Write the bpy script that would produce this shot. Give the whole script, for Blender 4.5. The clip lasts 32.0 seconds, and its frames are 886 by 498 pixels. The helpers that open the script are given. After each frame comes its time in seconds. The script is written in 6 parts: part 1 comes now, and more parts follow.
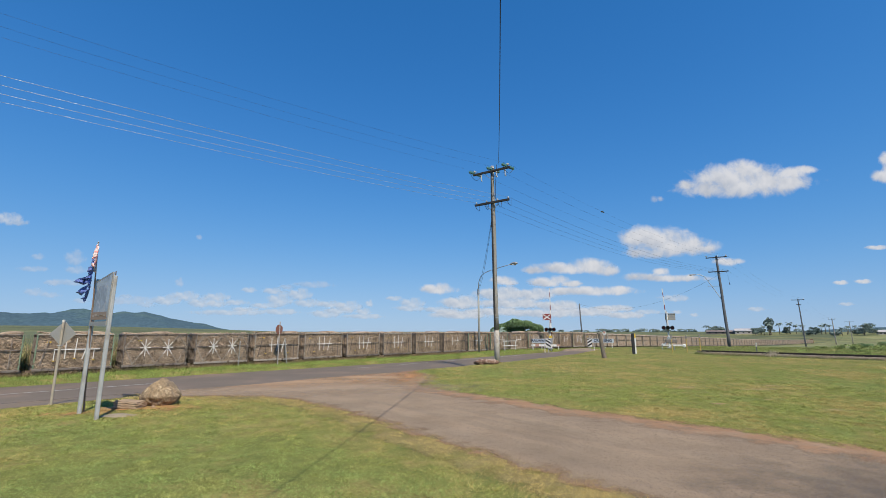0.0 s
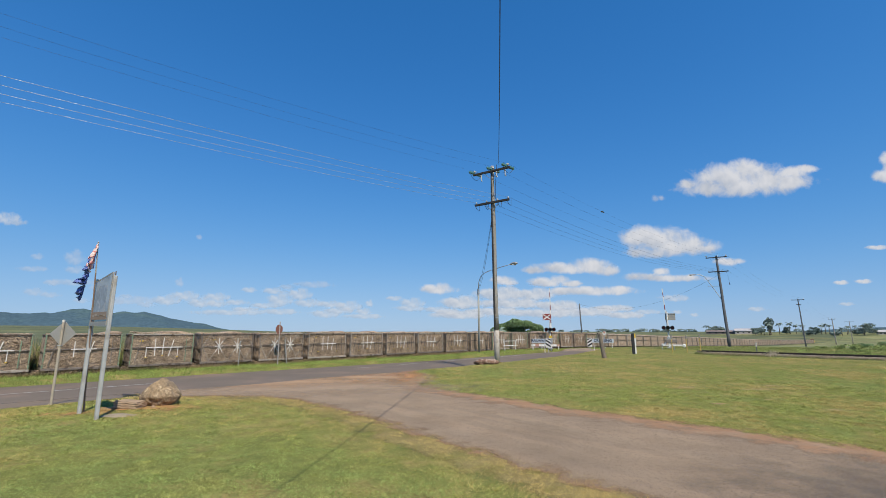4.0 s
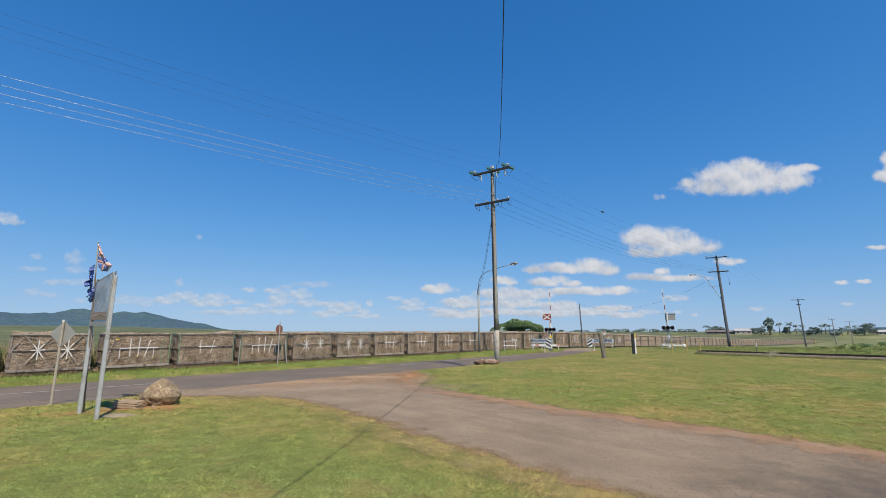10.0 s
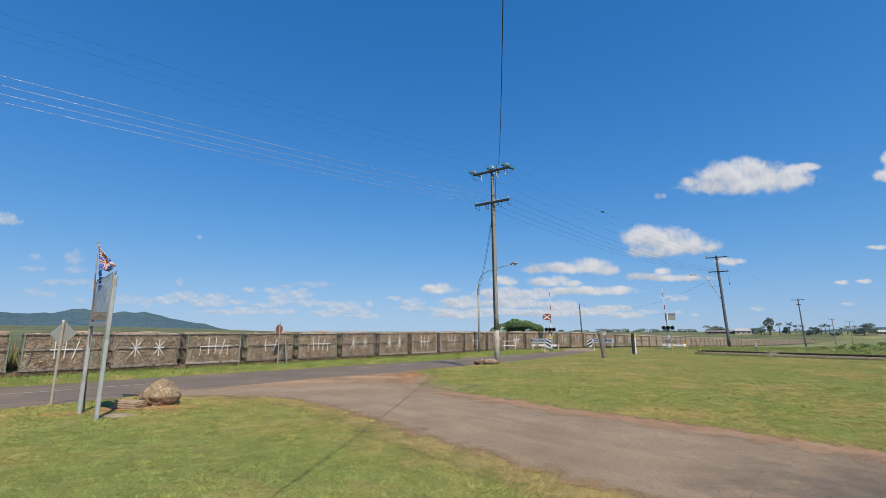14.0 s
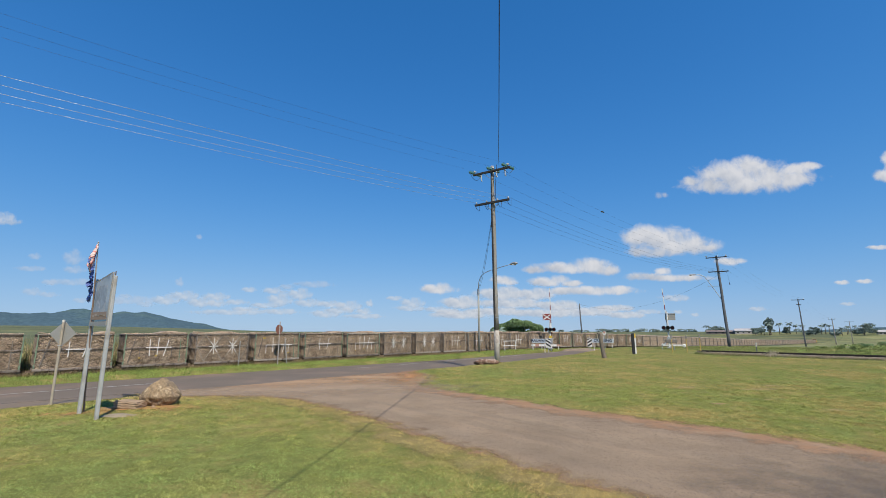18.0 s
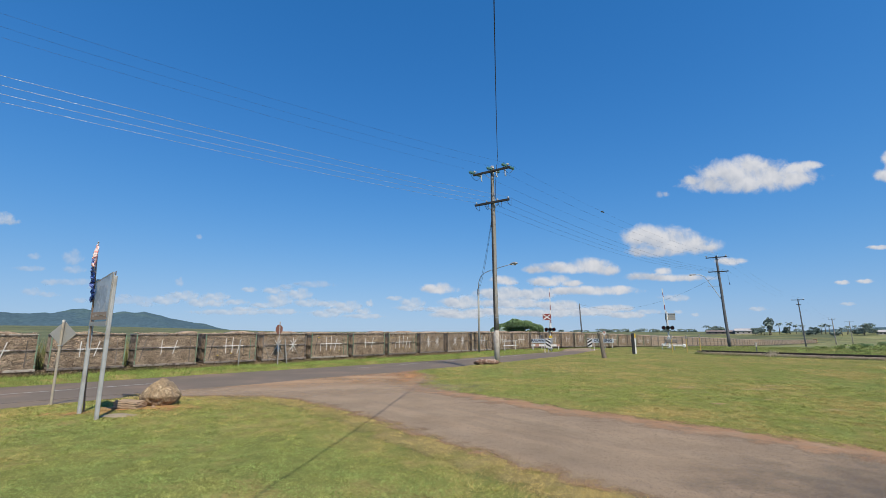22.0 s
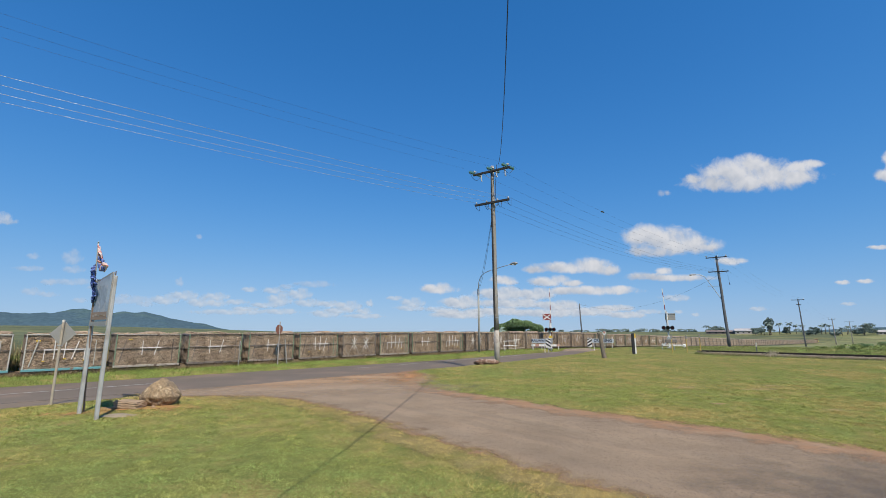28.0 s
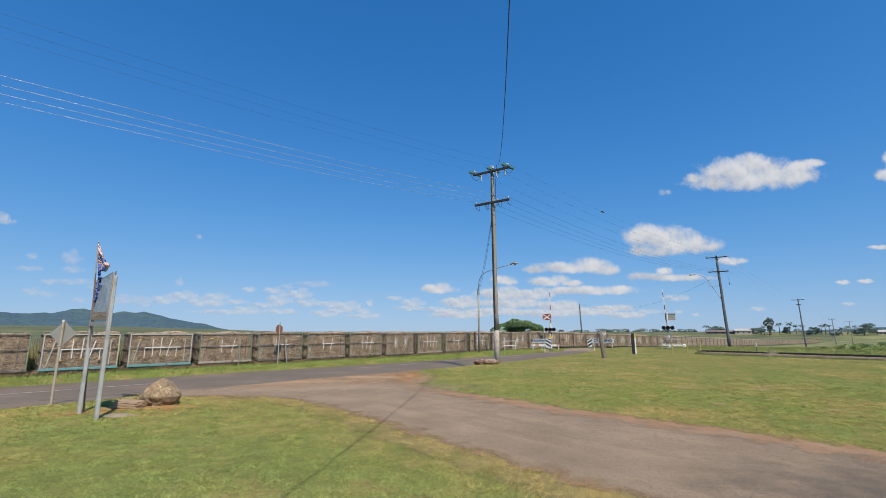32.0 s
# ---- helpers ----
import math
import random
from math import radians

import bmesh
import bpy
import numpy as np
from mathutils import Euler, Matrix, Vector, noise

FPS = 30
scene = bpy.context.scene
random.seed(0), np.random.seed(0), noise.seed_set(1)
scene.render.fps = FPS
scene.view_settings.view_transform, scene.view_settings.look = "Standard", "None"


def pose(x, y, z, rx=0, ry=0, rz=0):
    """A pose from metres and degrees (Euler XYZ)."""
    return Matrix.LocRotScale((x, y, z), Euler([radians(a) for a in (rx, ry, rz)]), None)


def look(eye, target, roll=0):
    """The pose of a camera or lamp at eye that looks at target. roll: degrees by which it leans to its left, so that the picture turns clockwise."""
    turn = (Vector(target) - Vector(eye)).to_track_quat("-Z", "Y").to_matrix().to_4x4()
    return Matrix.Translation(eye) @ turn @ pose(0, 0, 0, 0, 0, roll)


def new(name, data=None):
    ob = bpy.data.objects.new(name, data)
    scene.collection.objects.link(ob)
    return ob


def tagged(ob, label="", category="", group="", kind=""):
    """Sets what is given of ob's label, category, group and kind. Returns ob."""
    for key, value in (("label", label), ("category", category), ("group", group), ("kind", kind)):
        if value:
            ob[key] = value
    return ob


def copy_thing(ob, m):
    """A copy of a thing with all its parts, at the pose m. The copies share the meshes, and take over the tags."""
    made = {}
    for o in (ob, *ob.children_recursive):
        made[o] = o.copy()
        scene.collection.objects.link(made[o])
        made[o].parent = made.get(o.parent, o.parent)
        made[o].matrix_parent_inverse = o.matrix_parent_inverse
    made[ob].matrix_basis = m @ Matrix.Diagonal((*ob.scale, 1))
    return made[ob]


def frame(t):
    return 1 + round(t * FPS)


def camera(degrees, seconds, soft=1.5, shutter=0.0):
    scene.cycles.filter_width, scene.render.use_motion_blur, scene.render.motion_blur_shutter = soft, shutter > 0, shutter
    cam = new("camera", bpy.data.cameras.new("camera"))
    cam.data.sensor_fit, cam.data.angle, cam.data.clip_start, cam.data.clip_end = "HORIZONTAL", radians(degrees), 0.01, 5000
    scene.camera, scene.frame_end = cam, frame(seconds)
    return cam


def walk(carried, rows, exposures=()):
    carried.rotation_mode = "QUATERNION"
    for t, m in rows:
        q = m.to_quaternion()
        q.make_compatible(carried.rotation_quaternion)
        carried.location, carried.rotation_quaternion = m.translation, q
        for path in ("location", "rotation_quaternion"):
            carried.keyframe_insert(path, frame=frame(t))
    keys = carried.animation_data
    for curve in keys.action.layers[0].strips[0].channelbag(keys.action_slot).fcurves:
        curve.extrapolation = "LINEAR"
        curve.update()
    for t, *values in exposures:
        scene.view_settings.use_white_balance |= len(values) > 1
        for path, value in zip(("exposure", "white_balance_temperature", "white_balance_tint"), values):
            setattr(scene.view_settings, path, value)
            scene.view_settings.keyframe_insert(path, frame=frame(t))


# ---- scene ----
# ---- camera: on a tripod on the lawn, tilted up ----
EYE = (0.0, 0.0, 1.8)
TILT = 10.549
cam = camera(90, 32.0, soft=0.75)
walk(cam, [(0, pose(*EYE, 90 + TILT, 0, 0)), (32, pose(*EYE, 90 + TILT, 0, 0))])

# ---- light: clear sky, high sun behind the camera and to its right ----
SUN_EL, SUN_X, SUN_Y = 55.0, 0.38, -0.925
world = bpy.data.worlds.new("sky")
scene.world = world
world.use_nodes = True
wn = world.node_tree.nodes
sky = wn.new("ShaderNodeTexSky")
sky.sky_type = "NISHITA"
sky.sun_disc = False
sky.sun_elevation = radians(SUN_EL)
sky.sun_rotation = math.atan2(SUN_X, SUN_Y)
sky.air_density, sky.dust_density, sky.ozone_density = 1.0, 0.0, 1.0
SKY_STRENGTH = 0.115
wn["Background"].inputs["Strength"].default_value = SKY_STRENGTH
sep, com = wn.new("ShaderNodeSeparateColor"), wn.new("ShaderNodeCombineColor")
wl = world.node_tree.links.new
wl(sky.outputs[0], sep.inputs[0])


def sky_math(op, a, c):
    n = wn.new("ShaderNodeMath")
    n.operation = op
    for i, q in enumerate((a, c)):
        if isinstance(q, (int, float)):
            n.inputs[i].default_value = q
        else:
            wl(q, n.inputs[i])
    return n.outputs[0]


# the deep tropical blue: each colour's rise towards the horizon levels off
for i, (power, gain, level) in enumerate(((1.6, 1.05, 1.95), (1.05, 1.215, 1.31), (1.6, 5.95, 6.5))):
    q = sky_math("POWER", sky_math("MULTIPLY", sep.outputs[i], SKY_STRENGTH), power)
    q = sky_math("DIVIDE", sky_math("MULTIPLY", q, gain / SKY_STRENGTH), sky_math("ADD", sky_math("MULTIPLY", q, level), 1.0))
    wl(q, com.inputs[i])
wl(com.outputs[0], wn["Background"].inputs["Color"])
sun = new("sun", bpy.data.lights.new("sun", "SUN"))
sun.data.energy, sun.data.angle, sun.data.color = 5.0, radians(0.4), (1.0, 0.915, 0.77)
ch = math.cos(radians(SUN_EL))
sun.matrix_world = look((20 * SUN_X, 20 * SUN_Y, 40), (20 * SUN_X - SUN_X * ch, 20 * SUN_Y - SUN_Y * ch, 40 - math.sin(radians(SUN_EL))))
scene.view_settings.exposure = 0.0

# ---- plan: u runs along the road and the cane line, v across them ----
UX, UY = 0.69414, 0.71984


def xy(u, v):
    return u * UX - v * UY, u * UY + v * UX


def uv(x, y):
    return x * UX + y * UY, -x * UY + y * UX


TRACK_V = 29.5
ROAD_NEAR, ROAD_FAR, ROAD_MID = 19.2, 26.5, 23.4
TRACK_U = [-4000, 45, 54, 62, 70, 84, 100, 121, 150, 193, 264, 365, 480, 900, 5000]
TRACK_Z = [-0.62, -0.57, -0.65, -0.8, -0.97, -1.27, -1.57, -2.02, -2.62, -3.42, -4.4, -5.7, -6.2, -6.4, -6.4]


def track_z(u):
    return np.interp(u, TRACK_U, TRACK_Z)


def road_z(u):
    return np.where(np.asarray(u) < 50, -0.48, np.interp(u, [50, 56], [-0.48, -0.5]) + np.minimum(0, track_z(u) - track_z(56.0)))


def far_v(u):
    """The road's far edge; it draws away towards the crossing."""
    return np.interp(u, [-4000, 8, 17, 25, 31.5, 42.4, 49], [26.5, 26.3, 25.75, 25.4, 25.8, 26.6, 27.0])


def near_v(u):
    """The road's near edge."""
    return np.interp(u, [-4000, 24, 34, 45, 50], [19.2, 19.2, 20.0, 22.4, 23.4])


def verge_z(u):
    """Height of the grass strip between the road and the cane line."""
    k = smooth(28, 36, u) * (1 - smooth(44.5, 49, u))
    return (track_z(u) + 0.29) * (1 - k) - 0.16 * k


def near_z(u):
    return np.where(np.asarray(u) < 54, 0.0, track_z(u) + 0.65)


def smooth(a, b, x):
    t = np.clip((np.asarray(x, float) - a) / (b - a), 0, 1)
    return t * t * (3 - 2 * t)


def zg(x, y):
    """Height of the ground."""
    u, v = uv(np.asarray(x, float), np.asarray(y, float))
    r = np.hypot(x, y)
    west = 1 - smooth(6, 11, u)
    brink = np.interp(u, [16, 25, 34, 45, 52], [15.6, 16.2, 17.6, 20.6, 22.0])
    fall = smooth(brink, near_v(u) - 0.1, v) * (1 - west) + np.clip((v - 15.0) / 4.2, 0, 1) ** 1.6 * west
    z = near_z(u) * (1 - fall) + road_z(u) * fall
    edge = far_v(u)
    z = z + (verge_z(u) - road_z(u)) * smooth(edge - 0.05, edge + 0.75, v) + (track_z(u) + 0.16 - verge_z(u)) * smooth(28.3, 28.7, v)
    z = z + smooth(34, 420, v) * 6.0 * (1 - smooth(60, 500, u))
    far = smooth(420, 660, r) * smooth(0, 300, u)
    z = z * (1 - far) + 0.6 * far
    return z + 0.02 * np.sin(x * 0.9 + 1.3) * np.sin(y * 0.7) * (r < 200)


# ---- node helpers and materials ----
def mat(name, base, rough=0.8, metal=0.0, var=0.15, scale=6.0, fine=60.0, bump=0.3, dist=0.01, tint=None, tint_at=(0.52, 0.66), tscale=1.2, rand=0.0, island=0.0, space="Object", spec=0.5, stretch=None, fade=0.0, edge=(0.35, 0.65), lane=None):
    """Grain at two scales, an optional second colour in patches, relief, and variation from piece to piece."""
    m = bpy.data.materials.new(name)
    m.use_nodes = True
    t, L = m.node_tree, m.node_tree.links.new
    b = t.nodes["Principled BSDF"]
    b.inputs["Roughness"].default_value, b.inputs["Metallic"].default_value = rough, metal
    b.inputs["Specular IOR Level"].default_value = spec
    co = t.nodes.new("ShaderNodeTexCoord")
    src = co.outputs[space] if space != "World" else t.nodes.new("ShaderNodeNewGeometry").outputs["Position"]
    if stretch:
        mp = t.nodes.new("ShaderNodeMapping")
        mp.inputs["Scale"].default_value = stretch
        L(src, mp.inputs[0])
        src = mp.outputs[0]

    def noi(s, d=4.0):
        n = t.nodes.new("ShaderNodeTexNoise")
        n.inputs["Scale"].default_value, n.inputs["Detail"].default_value = s, d
        L(src, n.inputs["Vector"])
        return n.outputs["Fac"]

    def mth(op, a, c, clamp=False):
        n = t.nodes.new("ShaderNodeMath")
        n.operation, n.use_clamp = op, clamp
        for i, q in enumerate((a, c)):
            if isinstance(q, (int, float)):
                n.inputs[i].default_value = q
            else:
                L(q, n.inputs[i])
        return n.outputs[0]

    def mix(f, a, c):
        n = t.nodes.new("ShaderNodeMix")
        n.data_type = "RGBA"
        L(f, n.inputs["Factor"])
        for k, q in (("A", a), ("B", c)):
            s = [i for i in n.inputs if i.name == k and i.type == "RGBA"][0]
            if isinstance(q, tuple):
                s.default_value = (*q, 1)
            else:
                L(q, s)
        return [o for o in n.outputs if o.type == "RGBA"][0]

    big, small = noi(scale), noi(fine, 3.0)
    col = base
    if tint:
        f = t.nodes.new("ShaderNodeMapRange")
        f.inputs["From Min"].default_value, f.inputs["From Max"].default_value = tint_at
        L(mth("ADD", noi(tscale, 6.0), mth("MULTIPLY", mth("SUBTRACT", small, 0.5), 0.25)), f.inputs["Value"])
        col = mix(f.outputs[0], base, tint)
    if lane:  # wheel-worn streaks along the way
        la, cx3, sp = t.nodes.new("ShaderNodeAttribute"), t.nodes.new("ShaderNodeCombineXYZ"), t.nodes.new("ShaderNodeSeparateXYZ")
        la.attribute_name = "lane"
        L(src, sp.inputs[0])
        L(mth("MULTIPLY", la.outputs["Fac"], 9.0), cx3.inputs[0])
        L(mth("MULTIPLY", sp.outputs[1], 0.16), cx3.inputs[1])
        ln = t.nodes.new("ShaderNodeTexNoise")
        ln.inputs["Scale"].default_value, ln.inputs["Detail"].default_value = 1.0, 4.0
        L(cx3.outputs[0], ln.inputs["Vector"])
        lf = t.nodes.new("ShaderNodeMapRange")
        lf.inputs["From Min"].default_value, lf.inputs["From Max"].default_value = 0.42, 0.6
        lf.inputs["To Max"].default_value = 0.85
        L(ln.outputs["Fac"], lf.inputs["Value"])
        col = mix(lf.outputs[0], col, lane)
    v = mth("ADD", mth("MULTIPLY", mth("SUBTRACT", big, 0.5), 4 * var), mth("MULTIPLY", mth("SUBTRACT", small, 0.5), 4 * var))
    v = mth("ADD", v, 1.0)
    if rand:
        v = mth("MULTIPLY", v, mth("ADD", mth("MULTIPLY", t.nodes.new("ShaderNodeObjectInfo").outputs["Random"], rand), 1 - rand / 2))
    if island:
        v = mth("MULTIPLY", v, mth("ADD", mth("MULTIPLY", t.nodes.new("ShaderNodeNewGeometry").outputs["Random Per Island"], island), 1 - island / 2))
    v = mth("MAXIMUM", v, 0.08)
    hs = t.nodes.new("ShaderNodeHueSaturation")
    L(v, hs.inputs["Value"])
    if isinstance(col, tuple):
        hs.inputs["Color"].default_value = (*col, 1)
    else:
        L(col, hs.inputs["Color"])
    L(hs.outputs[0], b.inputs["Base Color"])
    if fade:  # a worn, broken edge where the cover runs out
        at = t.nodes.new("ShaderNodeAttribute")
        at.attribute_name = "cover"
        fr = t.nodes.new("ShaderNodeMapRange")
        fr.inputs["From Min"].default_value, fr.inputs["From Max"].default_value = edge
        L(mth("ADD", at.outputs["Fac"], mth("ADD", mth("MULTIPLY", mth("SUBTRACT", noi(2.2, 6.0), 0.5), 2.2 * fade), mth("MULTIPLY", mth("SUBTRACT", small, 0.5), 1.6 * fade))), fr.inputs["Value"])
        L(fr.outputs[0], b.inputs["Alpha"])
    if bump:
        bp = t.nodes.new("ShaderNodeBump")
        bp.inputs["Strength"].default_value, bp.inputs["Distance"].default_value = bump, dist
        L(mth("ADD", small, big), bp.inputs["Height"])
        L(bp.outputs[0], b.inputs["Normal"])
    return m


LAWN = mat("lawn", (0.155, 0.167, 0.047), 0.95, var=0.22, scale=1.6, fine=20, bump=1.0, dist=0.03, tint=(0.29, 0.215, 0.085), tint_at=(0.5, 0.68), tscale=0.7, space="World", spec=0.1)
BLADE = mat("grass_blade", (0.295, 0.325, 0.083), 0.8, var=0.38, scale=4.0, fine=18, bump=0, tint=(0.42, 0.33, 0.12), tint_at=(0.48, 0.68), tscale=1.3, island=0.6, space="World", spec=0.2)
BLADE_FRESH = mat("fresh_grass_blade", (0.265, 0.33, 0.098), 0.8, var=0.25, scale=4.0, fine=18, bump=0, tint=(0.33, 0.34, 0.1), tint_at=(0.46, 0.62), tscale=1.5, island=0.8, space="World", spec=0.2)
BLADE_DRY = mat("dry_grass_blade", (0.53, 0.395, 0.15), 0.85, var=0.22, scale=5.5, fine=18, bump=0, tint=(0.29, 0.265, 0.078), tint_at=(0.5, 0.66), tscale=1.8, island=0.8, space="World", spec=0.15)
VERGE = mat("verge_grass", (0.26, 0.325, 0.085), 0.85, var=0.18, scale=1.1, fine=9, bump=0.0, tint=(0.28, 0.31, 0.085), tint_at=(0.5, 0.7), tscale=0.6, island=0.7, space="World", spec=0.2)
FIELD = mat("cane_field", (0.108, 0.122, 0.066), 0.9, var=0.26, scale=0.05, fine=0.6, bump=0.6, dist=0.3, tint=(0.21, 0.2, 0.08), tint_at=(0.48, 0.66), tscale=0.02, space="World", spec=0.1)
FIELD_FAR = mat("far_pasture", (0.16, 0.174, 0.078), 0.9, var=0.3, scale=0.05, fine=0.5, bump=0.6, dist=0.2, tint=(0.25, 0.225, 0.1), tint_at=(0.47, 0.62), tscale=0.03, space="World", spec=0.1)
ASPHALT = mat("asphalt", (0.156, 0.124, 0.095), 0.85, var=0.08, scale=0.7, fine=70, bump=0.4, dist=0.008, tint=(0.22, 0.155, 0.112), tint_at=(0.5, 0.75), tscale=0.35, space="World", spec=0.3)
GRAVEL = mat("gravel", (0.285, 0.215, 0.15), 0.95, var=0.2, scale=0.9, fine=90, bump=1.0, dist=0.02, tint=(0.325, 0.24, 0.163), tint_at=(0.44, 0.68), tscale=0.4, space="World", spec=0.15, fade=0.9, lane=(0.345, 0.25, 0.168))
COARSE = mat("coarse_gravel", (0.175, 0.15, 0.128), 0.95, var=0.2, scale=1.2, fine=60, bump=1.0, dist=0.03, tint=(0.2, 0.163, 0.13), tint_at=(0.48, 0.64), tscale=0.9, space="World", spec=0.15, fade=0.4, edge=(0.1, 1.2))
DIRT = mat("red_dirt", (0.30, 0.178, 0.105), 0.95, var=0.12, scale=1.6, fine=40, bump=0.5, dist=0.01, tint=(0.3, 0.2, 0.13), tscale=1.5, space="World", spec=0.1, fade=1.0)
DUST = mat("red_dust", (0.455, 0.30, 0.185), 0.95, var=0.1, scale=0.9, fine=50, bump=0.4, dist=0.01, tint=(0.43, 0.265, 0.155), tscale=0.5, space="World", spec=0.1, fade=0.3, edge=(0.0, 1.35))
PALE_DUST = mat("pale_dust", (0.40, 0.295, 0.205), 0.95, var=0.12, scale=1.2, fine=70, bump=0.6, dist=0.012, tint=(0.36, 0.268, 0.188), tint_at=(0.48, 0.68), tscale=0.7, space="World", spec=0.1, fade=0.35, edge=(0.0, 1.4))
ORANGE_DUST = mat("orange_dust", (0.47, 0.245, 0.115), 0.95, var=0.14, scale=1.6, fine=40, bump=0.5, dist=0.01, tint=(0.4, 0.23, 0.12), tscale=1.5, space="World", spec=0.1, fade=0.5, edge=(0.0, 1.2))
ORANGE_DIRT = mat("orange_dirt", (0.40, 0.205, 0.09), 0.95, var=0.14, scale=1.6, fine=40, bump=0.5, dist=0.01, tint=(0.33, 0.2, 0.11), tscale=1.5, space="World", spec=0.1, fade=1.0)
STONE_CHIP = mat("stone_chips", (0.25, 0.19, 0.135), 0.95, var=0.1, scale=9, fine=60, bump=0.2, island=0.95, space="World", spec=0.2)
PAINT = mat("road_paint", (0.42, 0.405, 0.37), 0.8, var=0.18, scale=3, fine=40, bump=0.2, tint=(0.2, 0.175, 0.15), tint_at=(0.5, 0.66), tscale=5, space="World")
WOOD_POLE = mat("weathered_timber", (0.29, 0.268, 0.235), 0.9, var=0.24, scale=2, fine=30, bump=0.6, dist=0.01, tint=(0.12, 0.105, 0.095), tint_at=(0.62, 0.7), tscale=1.6, stretch=(6, 6, 0.4))
WOOD_DARK = mat("dark_shaded_timber", (0.118, 0.12, 0.128), 0.9, var=0.2, scale=3, fine=30, bump=0.5)
POLE_PAINT = mat("faded_white_paint", (0.42, 0.375, 0.315), 0.85, var=0.12, scale=5, fine=40, bump=0.3, tint=(0.3, 0.26, 0.22), tscale=4)
GALV = mat("galvanised_steel", (0.42, 0.43, 0.43), 0.5, 0.6, var=0.08, scale=6, fine=50, bump=0.1, tint=(0.33, 0.33, 0.32), tscale=5)
SIGN_BACK = mat("dull_aluminium", (0.35, 0.335, 0.305), 0.55, 0.3, var=0.06, scale=4, fine=30, bump=0.05)
RUST = mat("rusty_steel", (0.15, 0.105, 0.08), 0.85, 0.2, var=0.16, scale=4, fine=30, bump=0.3, tint=(0.23, 0.175, 0.14), tscale=3)
BIN_STEEL = mat("worn_bin_steel", (0.27, 0.225, 0.185), 0.7, 0.3, var=0.16, scale=3, fine=25, bump=0.2, tint=(0.11, 0.08, 0.06), tint_at=(0.5, 0.62), tscale=4, rand=0.5)
BIN_GREY = mat("worn_grey_steel", (0.42, 0.365, 0.30), 0.65, 0.3, var=0.14, scale=3, fine=25, bump=0.2, tint=(0.17, 0.12, 0.09), tint_at=(0.55, 0.66), tscale=4, rand=0.3)
BIN_GREEN = mat("chipped_green_paint", (0.2, 0.28, 0.18), 0.6, var=0.12, scale=3, fine=25, bump=0.2, tint=(0.17, 0.12, 0.08), tint_at=(0.54, 0.62), tscale=5)
BIN_STAY = mat("white_stay_paint", (0.70, 0.66, 0.61), 0.6, var=0.1, scale=3, fine=25, bump=0.15, tint=(0.42, 0.34, 0.27), tint_at=(0.58, 0.7), tscale=5)
BIN_WHITE = mat("worn_white_paint", (0.47, 0.455, 0.40), 0.6, var=0.1, scale=3, fine=25, bump=0.15, tint=(0.36, 0.29, 0.22), tint_at=(0.56, 0.68), tscale=5)
BIN_TEAL = mat("faded_teal_paint", (0.13, 0.32, 0.33), 0.6, var=0.1, scale=3, fine=25, bump=0.15, tint=(0.2, 0.14, 0.1), tint_at=(0.58, 0.66), tscale=5)
CANE = mat("chopped_cane", (0.37, 0.275, 0.195), 0.8, var=0.22, scale=3.5, fine=16, bump=0.9, dist=0.05, tint=(0.2, 0.145, 0.1), tscale=2.5, rand=0.15)
BILLET = mat("cane_billet", (0.445, 0.34, 0.24), 0.8, var=0.1, scale=3, fine=22, bump=0.0, tint=(0.29, 0.212, 0.142), tint_at=(0.42, 0.62), tscale=2.0, island=0.8)
YELLOW = mat("yellow_paint", (0.66, 0.46, 0.06), 0.6, var=0.08, scale=6, fine=40, bump=0.1)
ROCK = mat("brown_boulder", (0.268, 0.19, 0.112), 0.9, var=0.26, scale=6, fine=24, bump=0.7, dist=0.03, tint=(0.43, 0.33, 0.21), tint_at=(0.56, 0.68), tscale=5)
SAND_STONE = mat("sandstone_block", (0.33, 0.232, 0.145), 0.9, var=0.16, scale=3, fine=26, bump=0.7, dist=0.02, stretch=(1, 1, 5))
WIRE = mat("aluminium_wire", (0.52, 0.52, 0.52), 0.45, 0.5, var=0.02, bump=0)
CABLE = mat("black_cable", (0.02, 0.02, 0.022), 0.6, var=0.05, bump=0)
BLACK = mat("black_paint", (0.02, 0.02, 0.022), 0.55, var=0.1, scale=6, bump=0.05)
WHITE = mat("white_paint", (0.74, 0.73, 0.7), 0.55, var=0.05, scale=5, bump=0.05, tint=(0.55, 0.5, 0.44), tscale=4)
RED = mat("red_paint", (0.24, 0.055, 0.05), 0.5, var=0.08, scale=6, bump=0.05)
LEAF = mat("tree_leaf", (0.075, 0.125, 0.028), 0.7, var=0.15, scale=0.6, fine=3, bump=0, island=0.9, space="World", spec=0.3)
BARK = mat("bark", (0.17, 0.14, 0.11), 0.95, var=0.18, scale=4, fine=25, bump=0.6)
# the haze of distance is put into this blue-green base colour
HILL = mat("hazed_forested_hill", (0.068, 0.112, 0.14), 1.0, var=0.15, scale=0.035, fine=0.07, bump=0.5, dist=6, tint=(0.085, 0.134, 0.135), tscale=0.006, space="World", spec=0.0)
BALLAST = mat("ballast_stone", (0.32, 0.268, 0.205), 0.9, var=0.12, scale=4, fine=40, bump=0.3, island=1.3)
CROSSARM = mat("tarred_timber", (0.03, 0.029, 0.03), 0.85, var=0.2, scale=3, fine=30, bump=0.4)
# near-black colour stands in for the shade under the rail heads
SHADED_RAIL = mat("shaded_rail_steel", (0.035, 0.028, 0.024), 0.8, 0.2, var=0.16, scale=4, fine=30, bump=0.2)
